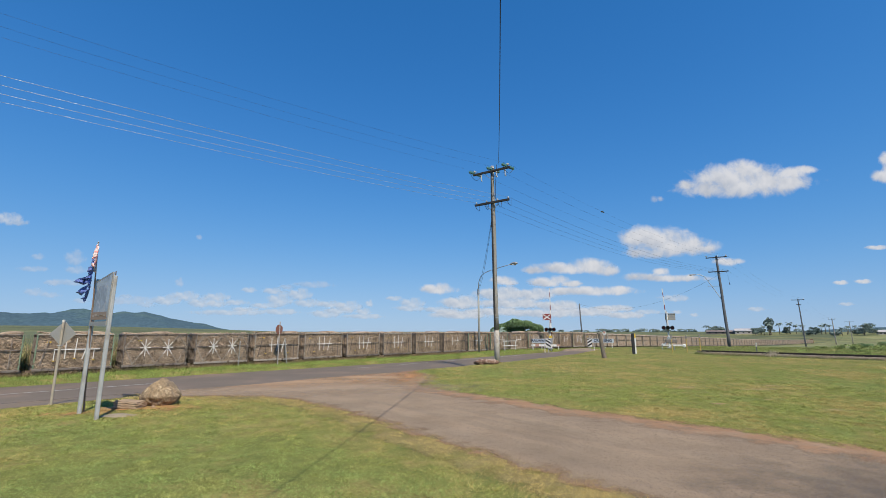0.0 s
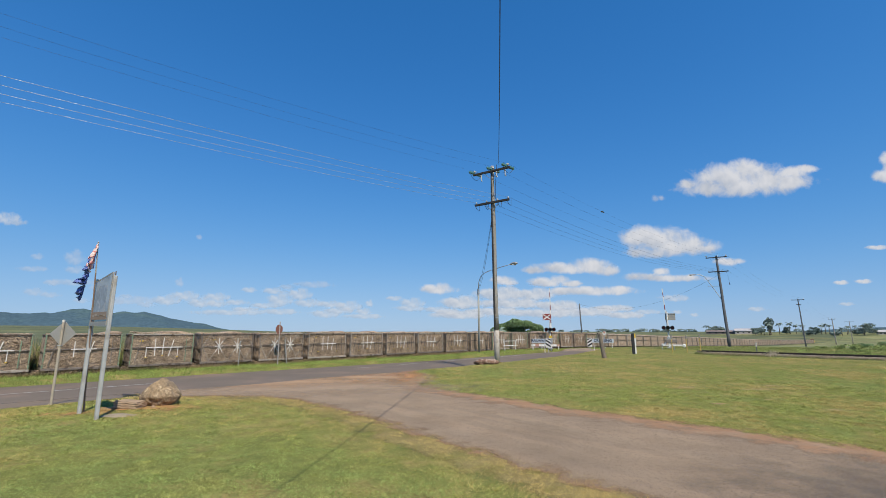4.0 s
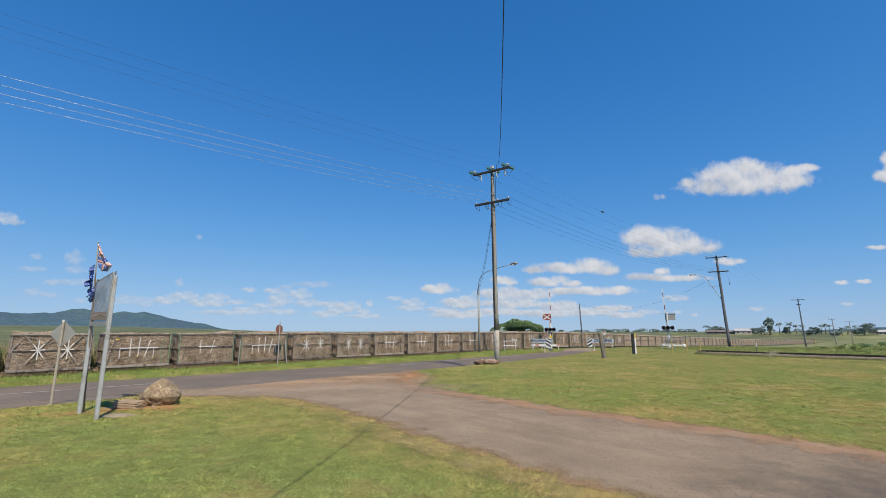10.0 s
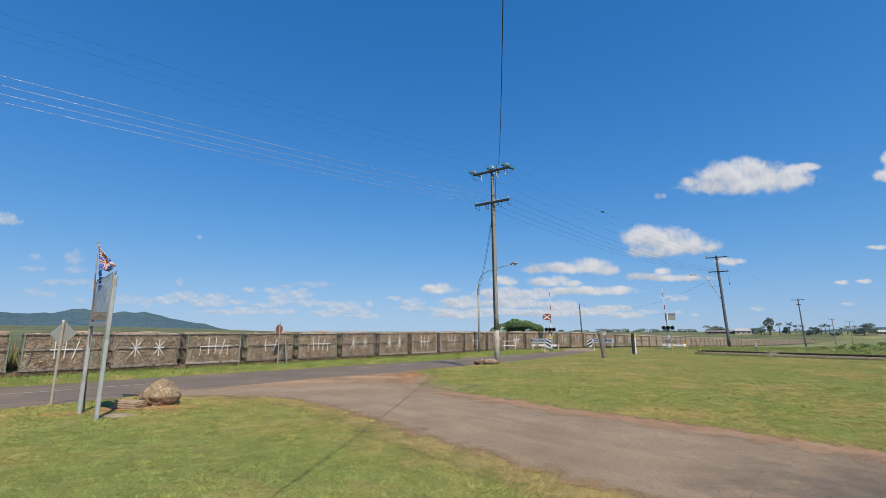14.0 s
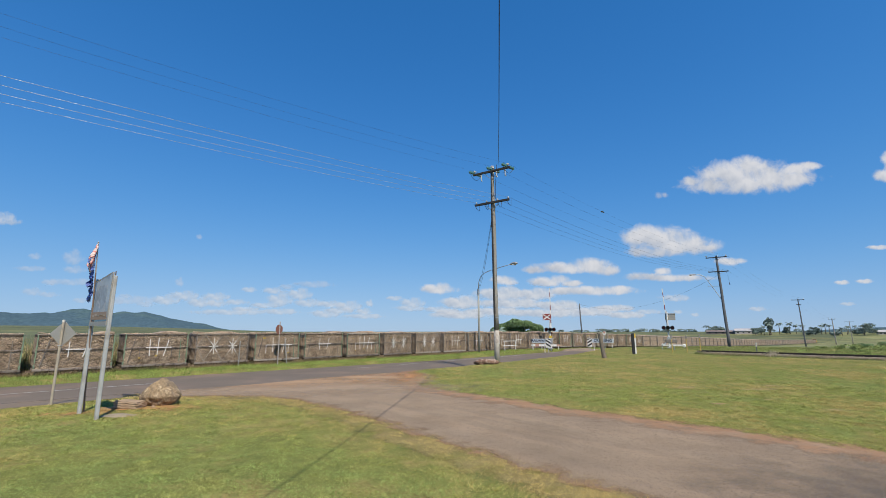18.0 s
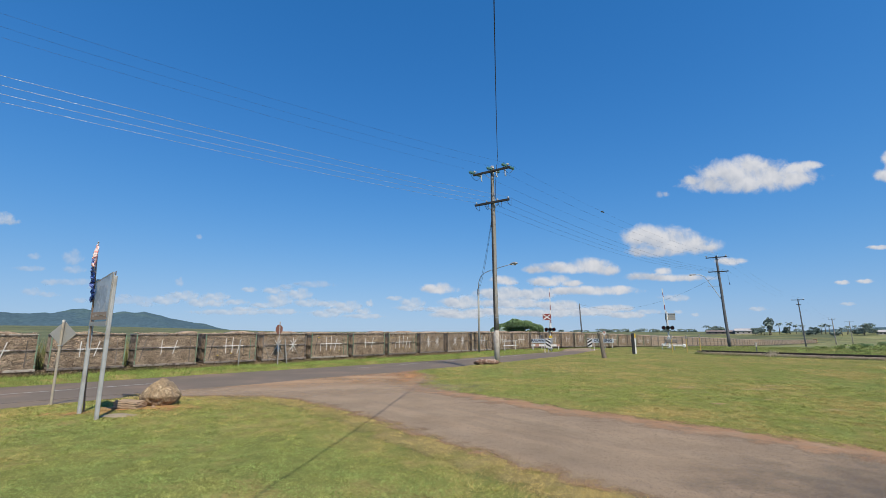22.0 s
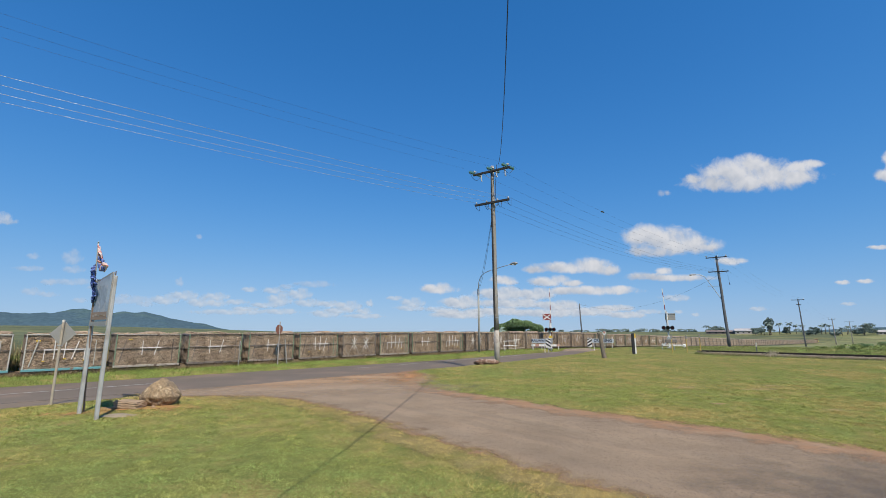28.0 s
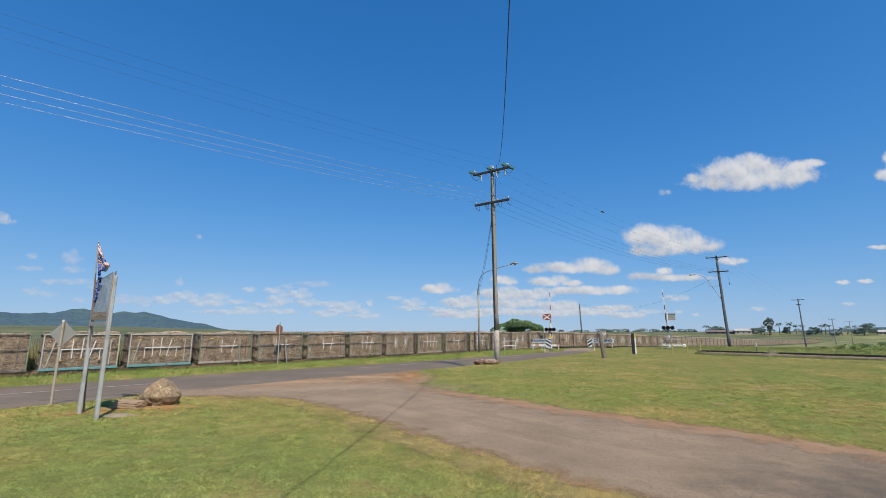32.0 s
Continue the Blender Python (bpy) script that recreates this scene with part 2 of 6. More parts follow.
GLASS_GREEN = mat("green_glass_insulator", (0.10, 0.235, 0.215), 0.12, var=0.03, bump=0)
PORCELAIN = mat("porcelain", (0.5, 0.5, 0.49), 0.25, var=0.03, bump=0)


# ---- mesh helpers ----
class Build:
    """Collects verts and faces of one part."""

    def __init__(self):
        self.v, self.f = [], []

    def add(self, verts, faces):
        n = len(self.v)
        self.v += [tuple(p) for p in verts]
        self.f += [tuple(i + n for i in q) for q in faces]
        return self

    def box(self, c, s, m=None, ch=0.0):
        """A block with its edges cut by ch."""
        hx, hy, hz = (q / 2 for q in s)
        c = Vector(c)
        m = m or Matrix.Identity(3)
        if ch <= 0:
            p = [(x, y, z) for x in (-hx, hx) for y in (-hy, hy) for z in (-hz, hz)]
            fs = [(0, 1, 3, 2), (4, 6, 7, 5), (0, 4, 5, 1), (2, 3, 7, 6), (0, 2, 6, 4), (1, 5, 7, 3)]
            return self.add([c + m @ Vector(q) for q in p], fs)
        bm = bmesh.new()
        bmesh.ops.create_cube(bm, size=1, matrix=Matrix.Diagonal((*s, 1)))
        bmesh.ops.bevel(bm, geom=bm.edges[:], offset=ch, segments=1, affect="EDGES")
        bm.verts.index_update()
        self.add([c + m @ q.co for q in bm.verts], [[q.index for q in g.verts] for g in bm.faces])
        bm.free()
        return self

    def tube(self, pts, r, n=8, cap=True):
        """A round bar along points; r is one radius or one for each point."""
        pts = [Vector(p) for p in pts]
        rs = r if isinstance(r, (list, tuple)) else [r] * len(pts)
        vs, fs = [], []
        for i, p in enumerate(pts):
            d = (pts[min(i + 1, len(pts) - 1)] - pts[max(i - 1, 0)]).normalized()
            a = d.cross(Vector((0, 0, 1)) if abs(d.z) < 0.95 else Vector((0, 1, 0))).normalized()
            b = d.cross(a)
            for k in range(n):
                w = 2 * math.pi * k / n
                vs.append(p + (a * math.cos(w) + b * math.sin(w)) * rs[i])
        for i in range(len(pts) - 1):
            for k in range(n):
                fs.append((i * n + k, i * n + (k + 1) % n, (i + 1) * n + (k + 1) % n, (i + 1) * n + k))
        if cap:
            fs += [tuple(range(n - 1, -1, -1)), tuple((len(pts) - 1) * n + k for k in range(n))]
        return self.add(vs, fs)

    def bar(self, a, b, w, t=None):
        """A square bar from a to b, w across in the upright plane and t deep."""
        a, b = Vector(a), Vector(b)
        d = (b - a)
        q = d.to_track_quat("X", "Z").to_matrix()
        return self.box((a + b) / 2, (d.length, t or w, w), q)

    def plate(self, pts, n, t):
        """A flat outline, t thick along n."""
        n = Vector(n).normalized() * t
        k = len(pts)
        pts = [Vector(p) for p in pts]
        self.add(pts + [p + n for p in pts], [tuple(range(k - 1, -1, -1)), tuple(range(k, 2 * k))] + [(i, (i + 1) % k, k + (i + 1) % k, k + i) for i in range(k)])
        return self

    def mesh(self, name, material, smooth_faces=False):
        me = bpy.data.meshes.new(name)
        me.from_pydata(self.v, [], self.f)
        me.materials.append(material)
        if smooth_faces:
            me.polygons.foreach_set("use_smooth", [True] * len(me.polygons))
        me.update()
        return me


def part(name, b, material, parent, label="", soft=False):
    me = b if isinstance(b, bpy.types.Mesh) else b.mesh(name, material, soft)
    ob = new(name, me)
    ob.parent = parent
    if label:
        tagged(ob, label)
    return ob


def thing(name, m, label, category, group="", kind=""):
    ob = new(name)
    ob.empty_display_size = 0.2
    ob.matrix_world = m if isinstance(m, Matrix) else pose(*m)
    return tagged(ob, label, category, group, kind)


def grid_mesh(name, X, Y, Z, material, flat=False):
    """A sheet from arrays of one shape."""
    h, w = X.shape
    i = np.arange(h * w).reshape(h, w)
    faces = np.stack([i[:-1, :-1], i[:-1, 1:], i[1:, 1:], i[1:, :-1]], -1).reshape(-1, 4)
    me = bpy.data.meshes.new(name)
    me.from_pydata(np.stack([X, Y, Z], -1).reshape(-1, 3).tolist(), [], faces.tolist())
    me.materials.append(material)
    if not flat:
        me.polygons.foreach_set("use_smooth", [True] * len(me.polygons))
    me.update()
    return me


def tri_mesh(name, verts, faces, material):
    me = bpy.data.meshes.new(name)
    me.from_pydata(np.asarray(verts).reshape(-1, 3).tolist(), [], np.asarray(faces).tolist())
    me.materials.append(material)
    me.update()
    return me


# ---- ground, road, driveway ----
su = np.linspace(-6.6, 7.0, 330)
sv = np.linspace(-7.0, 7.0, 330)
gu, gv = np.meshgrid(14 + 8 * np.sinh(su), 20 + 7 * np.sinh(sv))
gx, gy = xy(gu, gv)
gz = zg(gx, gy) - 0.07 * smooth(near_v(gu) - 0.3, near_v(gu) + 0.4, gv) * (1 - smooth(far_v(gu) - 0.5, far_v(gu) + 0.1, gv))
gme = grid_mesh("ground", gx, gy, gz, LAWN)
gme.materials.append(FIELD)
gme.materials.append(FIELD_FAR)
gc = np.empty(len(gme.polygons) * 3)
gme.polygons.foreach_get("center", gc)
gc = gc.reshape(-1, 3)
cu, cv = uv(gc[:, 0], gc[:, 1])
gme.polygons.foreach_set("material_index", np.where((cv < 27) & (cu > 80), 2, ((cv > 36) | (cu > 95) | (np.hypot(gc[:, 0], gc[:, 1]) > 120)).astype(np.int32)).astype(np.int32))
tagged(new("ground", gme), "mown green and straw lawn running out to cane fields", "ground", kind="structure")

ru, rv = np.meshgrid(np.concatenate([np.linspace(-160, -20, 30), np.linspace(-18, 49, 110)]), np.linspace(0, 1, 15))
jag = np.vectorize(lambda a, s: noise.noise(Vector((a * 0.55, s * 9.0, 0))) * 0.22 + noise.noise(Vector((a * 2.3, s * 5.0, 2))) * 0.1)
rvv = (near_v(ru) + jag(ru, 1.0)) * (1 - rv) + (far_v(ru) + jag(ru, 7.0)) * rv
rx, ry = xy(ru, rvv)
crown = 0.06 * np.clip(1 - (2 * (rvv - ROAD_NEAR) / (ROAD_FAR - ROAD_NEAR) - 1) ** 2, 0, 1)
road = tagged(new("road", grid_mesh("road", rx, ry, road_z(ru) + crown + 0.0, ASPHALT)), "worn grey-brown asphalt country road", "road", kind="structure")


def road_line(a, b, v0, v1, w=0.13):
    us = np.linspace(a, b, max(2, int((b - a) / 0.5)))
    U2, V2 = np.meshgrid(us, [-w / 2, w / 2])
    V2 = V2 + v0 + (v1 - v0) * (U2 - a) / (b - a)
    x, y = xy(U2, V2)
    zz = road_z(U2) + 0.06 * np.clip(1 - (2 * (V2 - ROAD_NEAR) / (ROAD_FAR - ROAD_NEAR) - 1) ** 2, 0, 1) + 0.008
    tagged(new("road_marking", grid_mesh("road_marking", x, y, zz, PAINT)), "worn white painted centre line on asphalt", "road marking", "centre line", "structure")


for a, b, v0, v1 in ((-16, 5.6, 22.7, 22.85), (16.4, 17.6, 23.3, 23.4), (20, 23.2, 23.5, 23.9), (24.8, 30, 23.95, 24.4), (33, 37.5, 24.7, 25.1), (43.2, 48, 25.6, 26.1)):
    road_line(a, b, v0, v1)

# past the crossing the road bends off over the cane line
bend = np.array([(48.8, 25.2), (51.0, 25.7), (53.5, 27.0), (56.0, 30.0), (58.0, 34.0), (61.0, 42.0), (65.0, 58.0)])
bt = np.linspace(0, 1, 60)
bq = np.stack([np.interp(bt, np.linspace(0, 1, len(bend)), bend[:, i]) for i in (0, 1)], -1)
bdv = np.gradient(bq, axis=0)
bnv = np.stack([-bdv[:, 1], bdv[:, 0]], -1) / np.hypot(bdv[:, 0], bdv[:, 1])[:, None]
bw = np.linspace(-2.0, 2.0, 8)
bu2, bv2 = (bq[:, None, i] + bnv[:, None, i] * bw[None, :] for i in (0, 1))
bx2, by2 = xy(bu2, bv2)
tagged(new("side_road", grid_mesh("side_road", bx2, by2, zg(bx2, by2) + 0.05, mat("dusty_asphalt", (0.25, 0.19, 0.14), 0.9, var=0.14, scale=0.6, fine=30, bump=0.4, dist=0.01, tint=(0.34, 0.25, 0.17), tscale=0.4, space="World", spec=0.2))), "dusty road bending off past the crossing", "road", kind="structure")

# the driveway's two edges, from the road to past the camera
DRIVE_L = [(-11.2, 16.9), (-9.6, 14.7), (-8.46, 13.0), (-7.63, 12.9), (-6.16, 13.05), (-4.87, 12.95), (-3.4, 12.05), (-1.78, 10.2), (-0.45, 8.4), (0.93, 6.74), (2.01, 5.41), (3.4, 3.6), (5.6, 0.5), (8.2, -3.5)]
DRIVE_R = [(2.6, 30.2), (0.2, 26.0), (-1.3, 21.8), (-1.8, 19.0), (-1.4, 17.0), (-0.45, 14.75), (1.5, 12.45), (2.89, 10.99), (4.62, 9.18), (5.84, 7.9), (6.7, 7.0), (9.2, 4.0), (12.2, -0.5)]


def edge_gap(pts, x, y):
    """Distance to a line of points."""
    r = np.full(np.shape(x), 99.0)
    for (x0, y0), (x1, y1) in zip(pts[:-1], pts[1:]):
        dx, dy = x1 - x0, y1 - y0
        k = np.clip(((x - x0) * dx + (y - y0) * dy) / (dx * dx + dy * dy), 0, 1)
        r = np.minimum(r, np.hypot(x - x0 - k * dx, y - y0 - k * dy))
    return r


def on_drive(x, y):
    """True where a place lies between the driveway's edges."""
    poly = np.concatenate([np.array(DRIVE_L), np.array(DRIVE_R)[::-1]])
    inside = np.zeros(np.shape(x), bool)
    for (x0, y0), (x1, y1) in zip(poly, np.roll(poly, -1, axis=0)):
        hit = ((y0 > y) != (y1 > y)) & (x < (x1 - x0) * (y - y0) / (y1 - y0 + 1e-12) + x0)
        inside ^= hit
    return inside


def lay_z(x, y):
    """Height of the ground, or of the road where it lies above."""
    pu, pv = uv(x, y)
    rz = road_z(pu) + 0.06 * np.clip(1 - (2 * (pv - ROAD_NEAR) / (ROAD_FAR - ROAD_NEAR) - 1) ** 2, 0, 1)
    return np.where((pv > ROAD_NEAR - 0.3) & (pv < ROAD_FAR), np.maximum(zg(x, y), rz), zg(x, y))


dgx, dgy = np.meshgrid(np.arange(-14.0, 13.0, 0.18), np.arange(-3.5, 24.0, 0.18))
inside = np.where(on_drive(dgx, dgy), 1.0, -1.0)
gap_l, gap_r = edge_gap(DRIVE_L, dgx, dgy), edge_gap(DRIVE_R, dgx, dgy)
side = np.where(gap_l < gap_r, 1.0, 0.0)
in_l = np.where((inside < 0) & (side > 0.5), -gap_l, gap_l)
in_r = np.where((inside < 0) & (side < 0.5), -gap_r, gap_r)
in_road = 19.5 - uv(dgx, dgy)[1]


def layer(name, cover, lift, material, label, category):
    """A thin worn layer over the ground, as far as its cover reaches."""
    cover = np.clip(cover, -0.6, 1.6)
    me = grid_mesh(name, dgx, dgy, lay_z(dgx, dgy) + lift, material)
    me.attributes.new("cover", "FLOAT", "POINT").data.foreach_set("value", cover.ravel())
    me.attributes.new("lane", "FLOAT", "POINT").data.foreach_set("value", np.clip(in_l / (np.abs(in_l) + np.abs(in_r) + 0.01), 0, 1).ravel())
    bm = bmesh.new()
    bm.from_mesh(me)
    flat = cover.ravel()
    bmesh.ops.delete(bm, geom=[q for q in bm.verts if flat[q.index] < -0.55], context="VERTS")
    bm.to_mesh(me)
    bm.free()
    return tagged(new(name, me), label, category, kind="structure")


STRAW = mat("straw_ground", (0.22, 0.175, 0.075), 0.95, var=0.16, scale=1.2, fine=40, bump=0.8, dist=0.02, tint=(0.17, 0.16, 0.055), tint_at=(0.5, 0.62), tscale=1.1, space="World", spec=0.1, fade=1.0)
layer("straw_edge", np.minimum(1.45 - np.abs(in_l + 0.2) / 0.5, 0.5 + in_road), 0.003, STRAW, "dry straw-coloured grass beside the driveway", "grass")
SHOULDER = mat("worn_shoulder", (0.168, 0.135, 0.103), 0.88, var=0.1, scale=0.8, fine=60, bump=0.5, dist=0.01, tint=(0.2, 0.15, 0.105), tint_at=(0.5, 0.7), tscale=0.5, space="World", spec=0.25, fade=0.35)
su_, sv_ = uv(dgx, dgy)
layer("road_shoulder", np.minimum(np.minimum(0.5 + (sv_ - 15.3) / 0.5, 0.5 + (20.2 - sv_) / 0.5), 0.5 + (4.4 - su_) / 1.2), 0.008, SHOULDER, "worn bitumen shoulder beside the road", "road shoulder")
layer("dirt_edge", np.minimum(np.minimum(0.55 + in_l / 0.5, 0.5 + (in_r + 0.25) / 0.7), 0.55 + (in_road + 0.3) / 1.6), 0.008, DIRT, "red dirt showing along the driveway's edges", "dirt")
layer("driveway", np.minimum(np.minimum(0.5 + (in_l - 0.12) / 0.5, 0.5 + (in_r - 0.62) / 1.0), 0.5 + (in_road - 0.7) / 2.4), 0.013, GRAVEL, "compacted grey-brown gravel driveway", "driveway")


# ---- far land ----
def ridge(name, az0, az1, dist, heights, depth, material, label):
    """A range of hills: a sheet that climbs to its crest and falls behind it."""
    n, k = 420, 14
    az = np.linspace(az0, az1, n)
    crest = np.interp(np.linspace(0, 1, n), np.linspace(0, 1, len(heights)), heights)
    crest = crest + np.array([1.0 * noise.noise(Vector((a * 0.6, dist, 0))) + 1.5 * noise.noise(Vector((a * 2.2, dist, 3))) + 1.3 * noise.noise(Vector((a * 11, dist, 5))) for a in az]) * np.minimum(1, crest / 40)
    d = np.linspace(-1, 1, k)[:, None]
    rr = dist + d * depth
    bumps = np.array([[noise.noise(Vector((a * 0.8, q * 3, 7))) for a in az] for q in d[:, 0]])
    Z = crest[None, :] * np.clip(np.cos(d * math.pi / 2), 0, 1) ** 0.8 * (1 + 0.09 * bumps * (np.abs(d) > 0.05)) - 3
    A = np.radians(az)[None, :]
    tagged(new(name, grid_mesh(name, rr * np.sin(A), rr * np.cos(A), Z, material)), label, "hills", kind="structure")


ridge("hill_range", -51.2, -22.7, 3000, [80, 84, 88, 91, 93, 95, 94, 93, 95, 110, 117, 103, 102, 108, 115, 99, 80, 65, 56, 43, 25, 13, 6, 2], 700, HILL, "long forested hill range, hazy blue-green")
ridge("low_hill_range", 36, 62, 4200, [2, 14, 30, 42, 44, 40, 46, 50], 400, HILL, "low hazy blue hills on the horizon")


# ---- clouds: thin sheets very far away ----
def cloud_material(name, white, grey, thick, size=0.0075, rough=1.9, soft=1.3, shade=0.0055):
    m = bpy.data.materials.new(name)
    m.use_nodes = True
    t, L = m.node_tree, m.node_tree.links.new
    t.nodes.remove(t.nodes["Principled BSDF"])
    att = t.nodes.new("ShaderNodeAttribute")
    att.attribute_name = "cover"
    lit = t.nodes.new("ShaderNodeAttribute")
    lit.attribute_name = "lit"
    co = t.nodes.new("ShaderNodeTexCoord")
    n1, n2 = t.nodes.new("ShaderNodeTexNoise"), t.nodes.new("ShaderNodeTexNoise")
    n1.inputs["Scale"].default_value, n1.inputs["Detail"].default_value, n1.inputs["Roughness"].default_value = size, 6, 0.55
    n1.inputs["Distortion"].default_value = 0.5
    n2.inputs["Scale"].default_value, n2.inputs["Detail"].default_value = 0.008, 5
    n3 = t.nodes.new("ShaderNodeTexNoise")
    n3.inputs["Scale"].default_value, n3.inputs["Detail"].default_value = 0.05, 6
    for n in (n1, n2, n3):
        L(co.outputs["Object"], n.inputs["Vector"])

    def mth(op, a, c):
        n = t.nodes.new("ShaderNodeMath")
        n.operation = op
        for i, q in enumerate((a, c)):
            if isinstance(q, (int, float)):
                n.inputs[i].default_value = q
            else:
                L(q, n.inputs[i])
        return n.outputs[0]

    # puffs: the cover's rise and fall towards the light gives their bright and grey sides
    up = t.nodes.new("ShaderNodeVectorMath")
    up.operation = "ADD"
    up.inputs[1].default_value = (0.08 / shade, 0.2 / shade, 0)
    L(co.outputs["Object"], up.inputs[0])
    n4 = t.nodes.new("ShaderNodeTexNoise")
    n4.inputs["Scale"].default_value, n4.inputs["Detail"].default_value, n4.inputs["Roughness"].default_value = shade, 3, 0.5
    L(up.outputs[0], n4.inputs["Vector"])
    n5 = t.nodes.new("ShaderNodeTexNoise")
    n5.inputs["Scale"].default_value, n5.inputs["Detail"].default_value, n5.inputs["Roughness"].default_value = shade, 3, 0.5
    L(co.outputs["Object"], n5.inputs["Vector"])
    puff = mth("SUBTRACT", n5.outputs["Fac"], n4.outputs["Fac"])
    d = mth("ADD", att.outputs["Fac"], mth("ADD", mth("MULTIPLY", mth("SUBTRACT", n1.outputs["Fac"], 0.5), rough), mth("MULTIPLY", mth("SUBTRACT", n3.outputs["Fac"], 0.5), 0.3)))
    mr = t.nodes.new("ShaderNodeMapRange")
    mr.interpolation_type = "SMOOTHSTEP"
    mr.inputs["From Min"].default_value, mr.inputs["From Max"].default_value = 0.1, soft
    mr.inputs["To Max"].default_value = thick
    L(d, mr.inputs["Value"])
    sh = t.nodes.new("ShaderNodeMapRange")
    sh.inputs["From Min"].default_value, sh.inputs["From Max"].default_value = 0.0, 0.75
    L(mth("ADD", mth("ADD", lit.outputs["Fac"], mth("MULTIPLY", puff, 1.7)), mth("MULTIPLY", mth("ADD", mth("SUBTRACT", n2.outputs["Fac"], 0.5), mth("MULTIPLY", mth("SUBTRACT", n3.outputs["Fac"], 0.5), 0.2)), 0.45)), sh.inputs["Value"])
    cr = t.nodes.new("ShaderNodeMix")
    cr.data_type = "RGBA"
    L(sh.outputs[0], cr.inputs[0])
    cs = [i for i in cr.inputs if i.type == "RGBA"]
    cs[0].default_value, cs[1].default_value = (*grey, 1), (*white, 1)
    em, tr, mx = t.nodes.new("ShaderNodeEmission"), t.nodes.new("ShaderNodeBsdfTransparent"), t.nodes.new("ShaderNodeMixShader")
    L([o for o in cr.outputs if o.type == "RGBA"][0], em.inputs["Color"])
    L(mr.outputs[0], mx.inputs[0])
    L(tr.outputs[0], mx.inputs[1])
    L(em.outputs[0], mx.inputs[2])
    L(mx.outputs[0], t.nodes["Material Output"].inputs["Surface"])
    return m


CLOUD = cloud_material("cloud", (0.71, 0.71, 0.73), (0.43, 0.47, 0.54), 0.94, 0.0085, 2.7, 1.5, 0.005)
CLOUD_FAR = cloud_material("hazy_cloud", (0.61, 0.655, 0.72), (0.35, 0.45, 0.59), 0.72, 0.015, 3.0, 1.6, 0.010)
CLOUD_BANK = cloud_material("cloud_bank", (0.63, 0.66, 0.71), (0.38, 0.46, 0.58), 0.95, 0.011, 2.4, 1.4, 0.009)
CLOUD_FAINT = cloud_material("faint_cloud", (0.56, 0.61, 0.70), (0.34, 0.44, 0.58), 0.46, 0.016, 2.8, 1.6, 0.010)
SKY_D = 3350.0
UNIT = SKY_D / 784.0
cloud_count = [0]
drifts = []


def cloud(blobs, material, drift=(0, 0), label="small white fair-weather cloud"):
    """Blobs: middle, half-width and half-height on a plane square to the view, in units of UNIT; the drift over the clip likewise."""
    b = np.array(blobs, float)
    x0, x1 = (b[:, 0] - 1.7 * b[:, 2]).min(), (b[:, 0] + 1.7 * b[:, 2]).max()
    y0, y1 = (b[:, 1] - 1.7 * b[:, 3]).min(), (b[:, 1] + 1.7 * b[:, 3]).max()
    nx, ny = int(np.clip((x1 - x0) / 3, 12, 70)), int(np.clip((y1 - y0) / 3, 8, 40))
    X, Y = np.meshgrid(np.linspace(x0, x1, nx), np.linspace(y0, y1, ny))
    den = np.full_like(X, -0.3)
    for cx, cy, rx_, ry_ in b:
        e = ((X - cx) / rx_) ** 2 + np.where(Y > cy, ((Y - cy) / ry_) ** 2, ((Y - cy) / (0.8 * ry_)) ** 2)
        den = np.maximum(den, np.clip(1.55 - 1.0 * e, -0.3, 1.45))
    lit = (Y - y0) / (y1 - y0)
    edge = np.minimum(np.minimum(X - x0, x1 - X) / (0.1 * (x1 - x0)), np.minimum(Y - y0, y1 - Y) / (0.1 * (y1 - y0)))
    den = den * np.clip(edge, 0, 1) - 0.45 * (1 - np.clip(edge, 0, 1))
    cx, cy = (x0 + x1) / 2, (y0 + y1) / 2
    depth = -(SKY_D + 6 * cloud_count[0])
    cloud_count[0] += 1
    k = -depth / 784.0
    me = grid_mesh("cloud", (X - cx) * k, (Y - cy) * k, np.zeros_like(X), material)
    for nm, arr in (("cover", den), ("lit", lit)):
        me.attributes.new(nm, "FLOAT", "POINT").data.foreach_set("value", arr.ravel())
    ob = tagged(new("cloud", me), label, "cloud", "clouds")
    m = pose(*EYE, 90 + TILT, 0, 0)
    ob.matrix_world = m @ pose(cx * k, cy * k, depth)
    drifts.append((ob, m @ pose(cx * k, cy * k, depth), m @ pose((cx + drift[0]) * k, (cy + drift[1]) * k, depth)))


BIG = "bright white cumulus with a grey base"
cloud([(535, 119, 98, 32), (495, 106, 78, 20), (590, 118, 62, 20), (535, 138, 45, 20), (612, 132, 34, 13), (640, 140, 22, 8), (432, 112, 20, 10), (376, 88, 12, 7)], CLOUD, (14, 12), BIG)
cloud([(388, 12, 68, 26), (352, 18, 42, 22), (415, 4, 66, 20), (365, -8, 44, 12), (455, 0, 28, 7)], CLOUD, (6, 3), BIG)
cloud([(220, -35, 62, 11), (260, -30, 40, 14), (285, -38, 26, 11), (165, -38, 28, 7)], CLOUD, (1, 1))
cloud([(180, -60, 34, 9), (205, -55, 20, 9), (225, -62, 22, 6)], CLOUD, (1, 1))
cloud([(270, -75, 72, 9), (220, -76, 40, 8), (310, -72, 30, 7)], CLOUD, (2, 1))
cloud([(395, -52, 75, 7), (350, -50, 30, 7), (388, -40, 15, 7)], CLOUD, (6, 1))
cloud([(505, -23, 26, 8), (520, -22, 16, 6)], CLOUD, (6, 1))
cloud([(108, -56, 22, 9), (120, -60, 14, 6)], CLOUD, (0, 1))
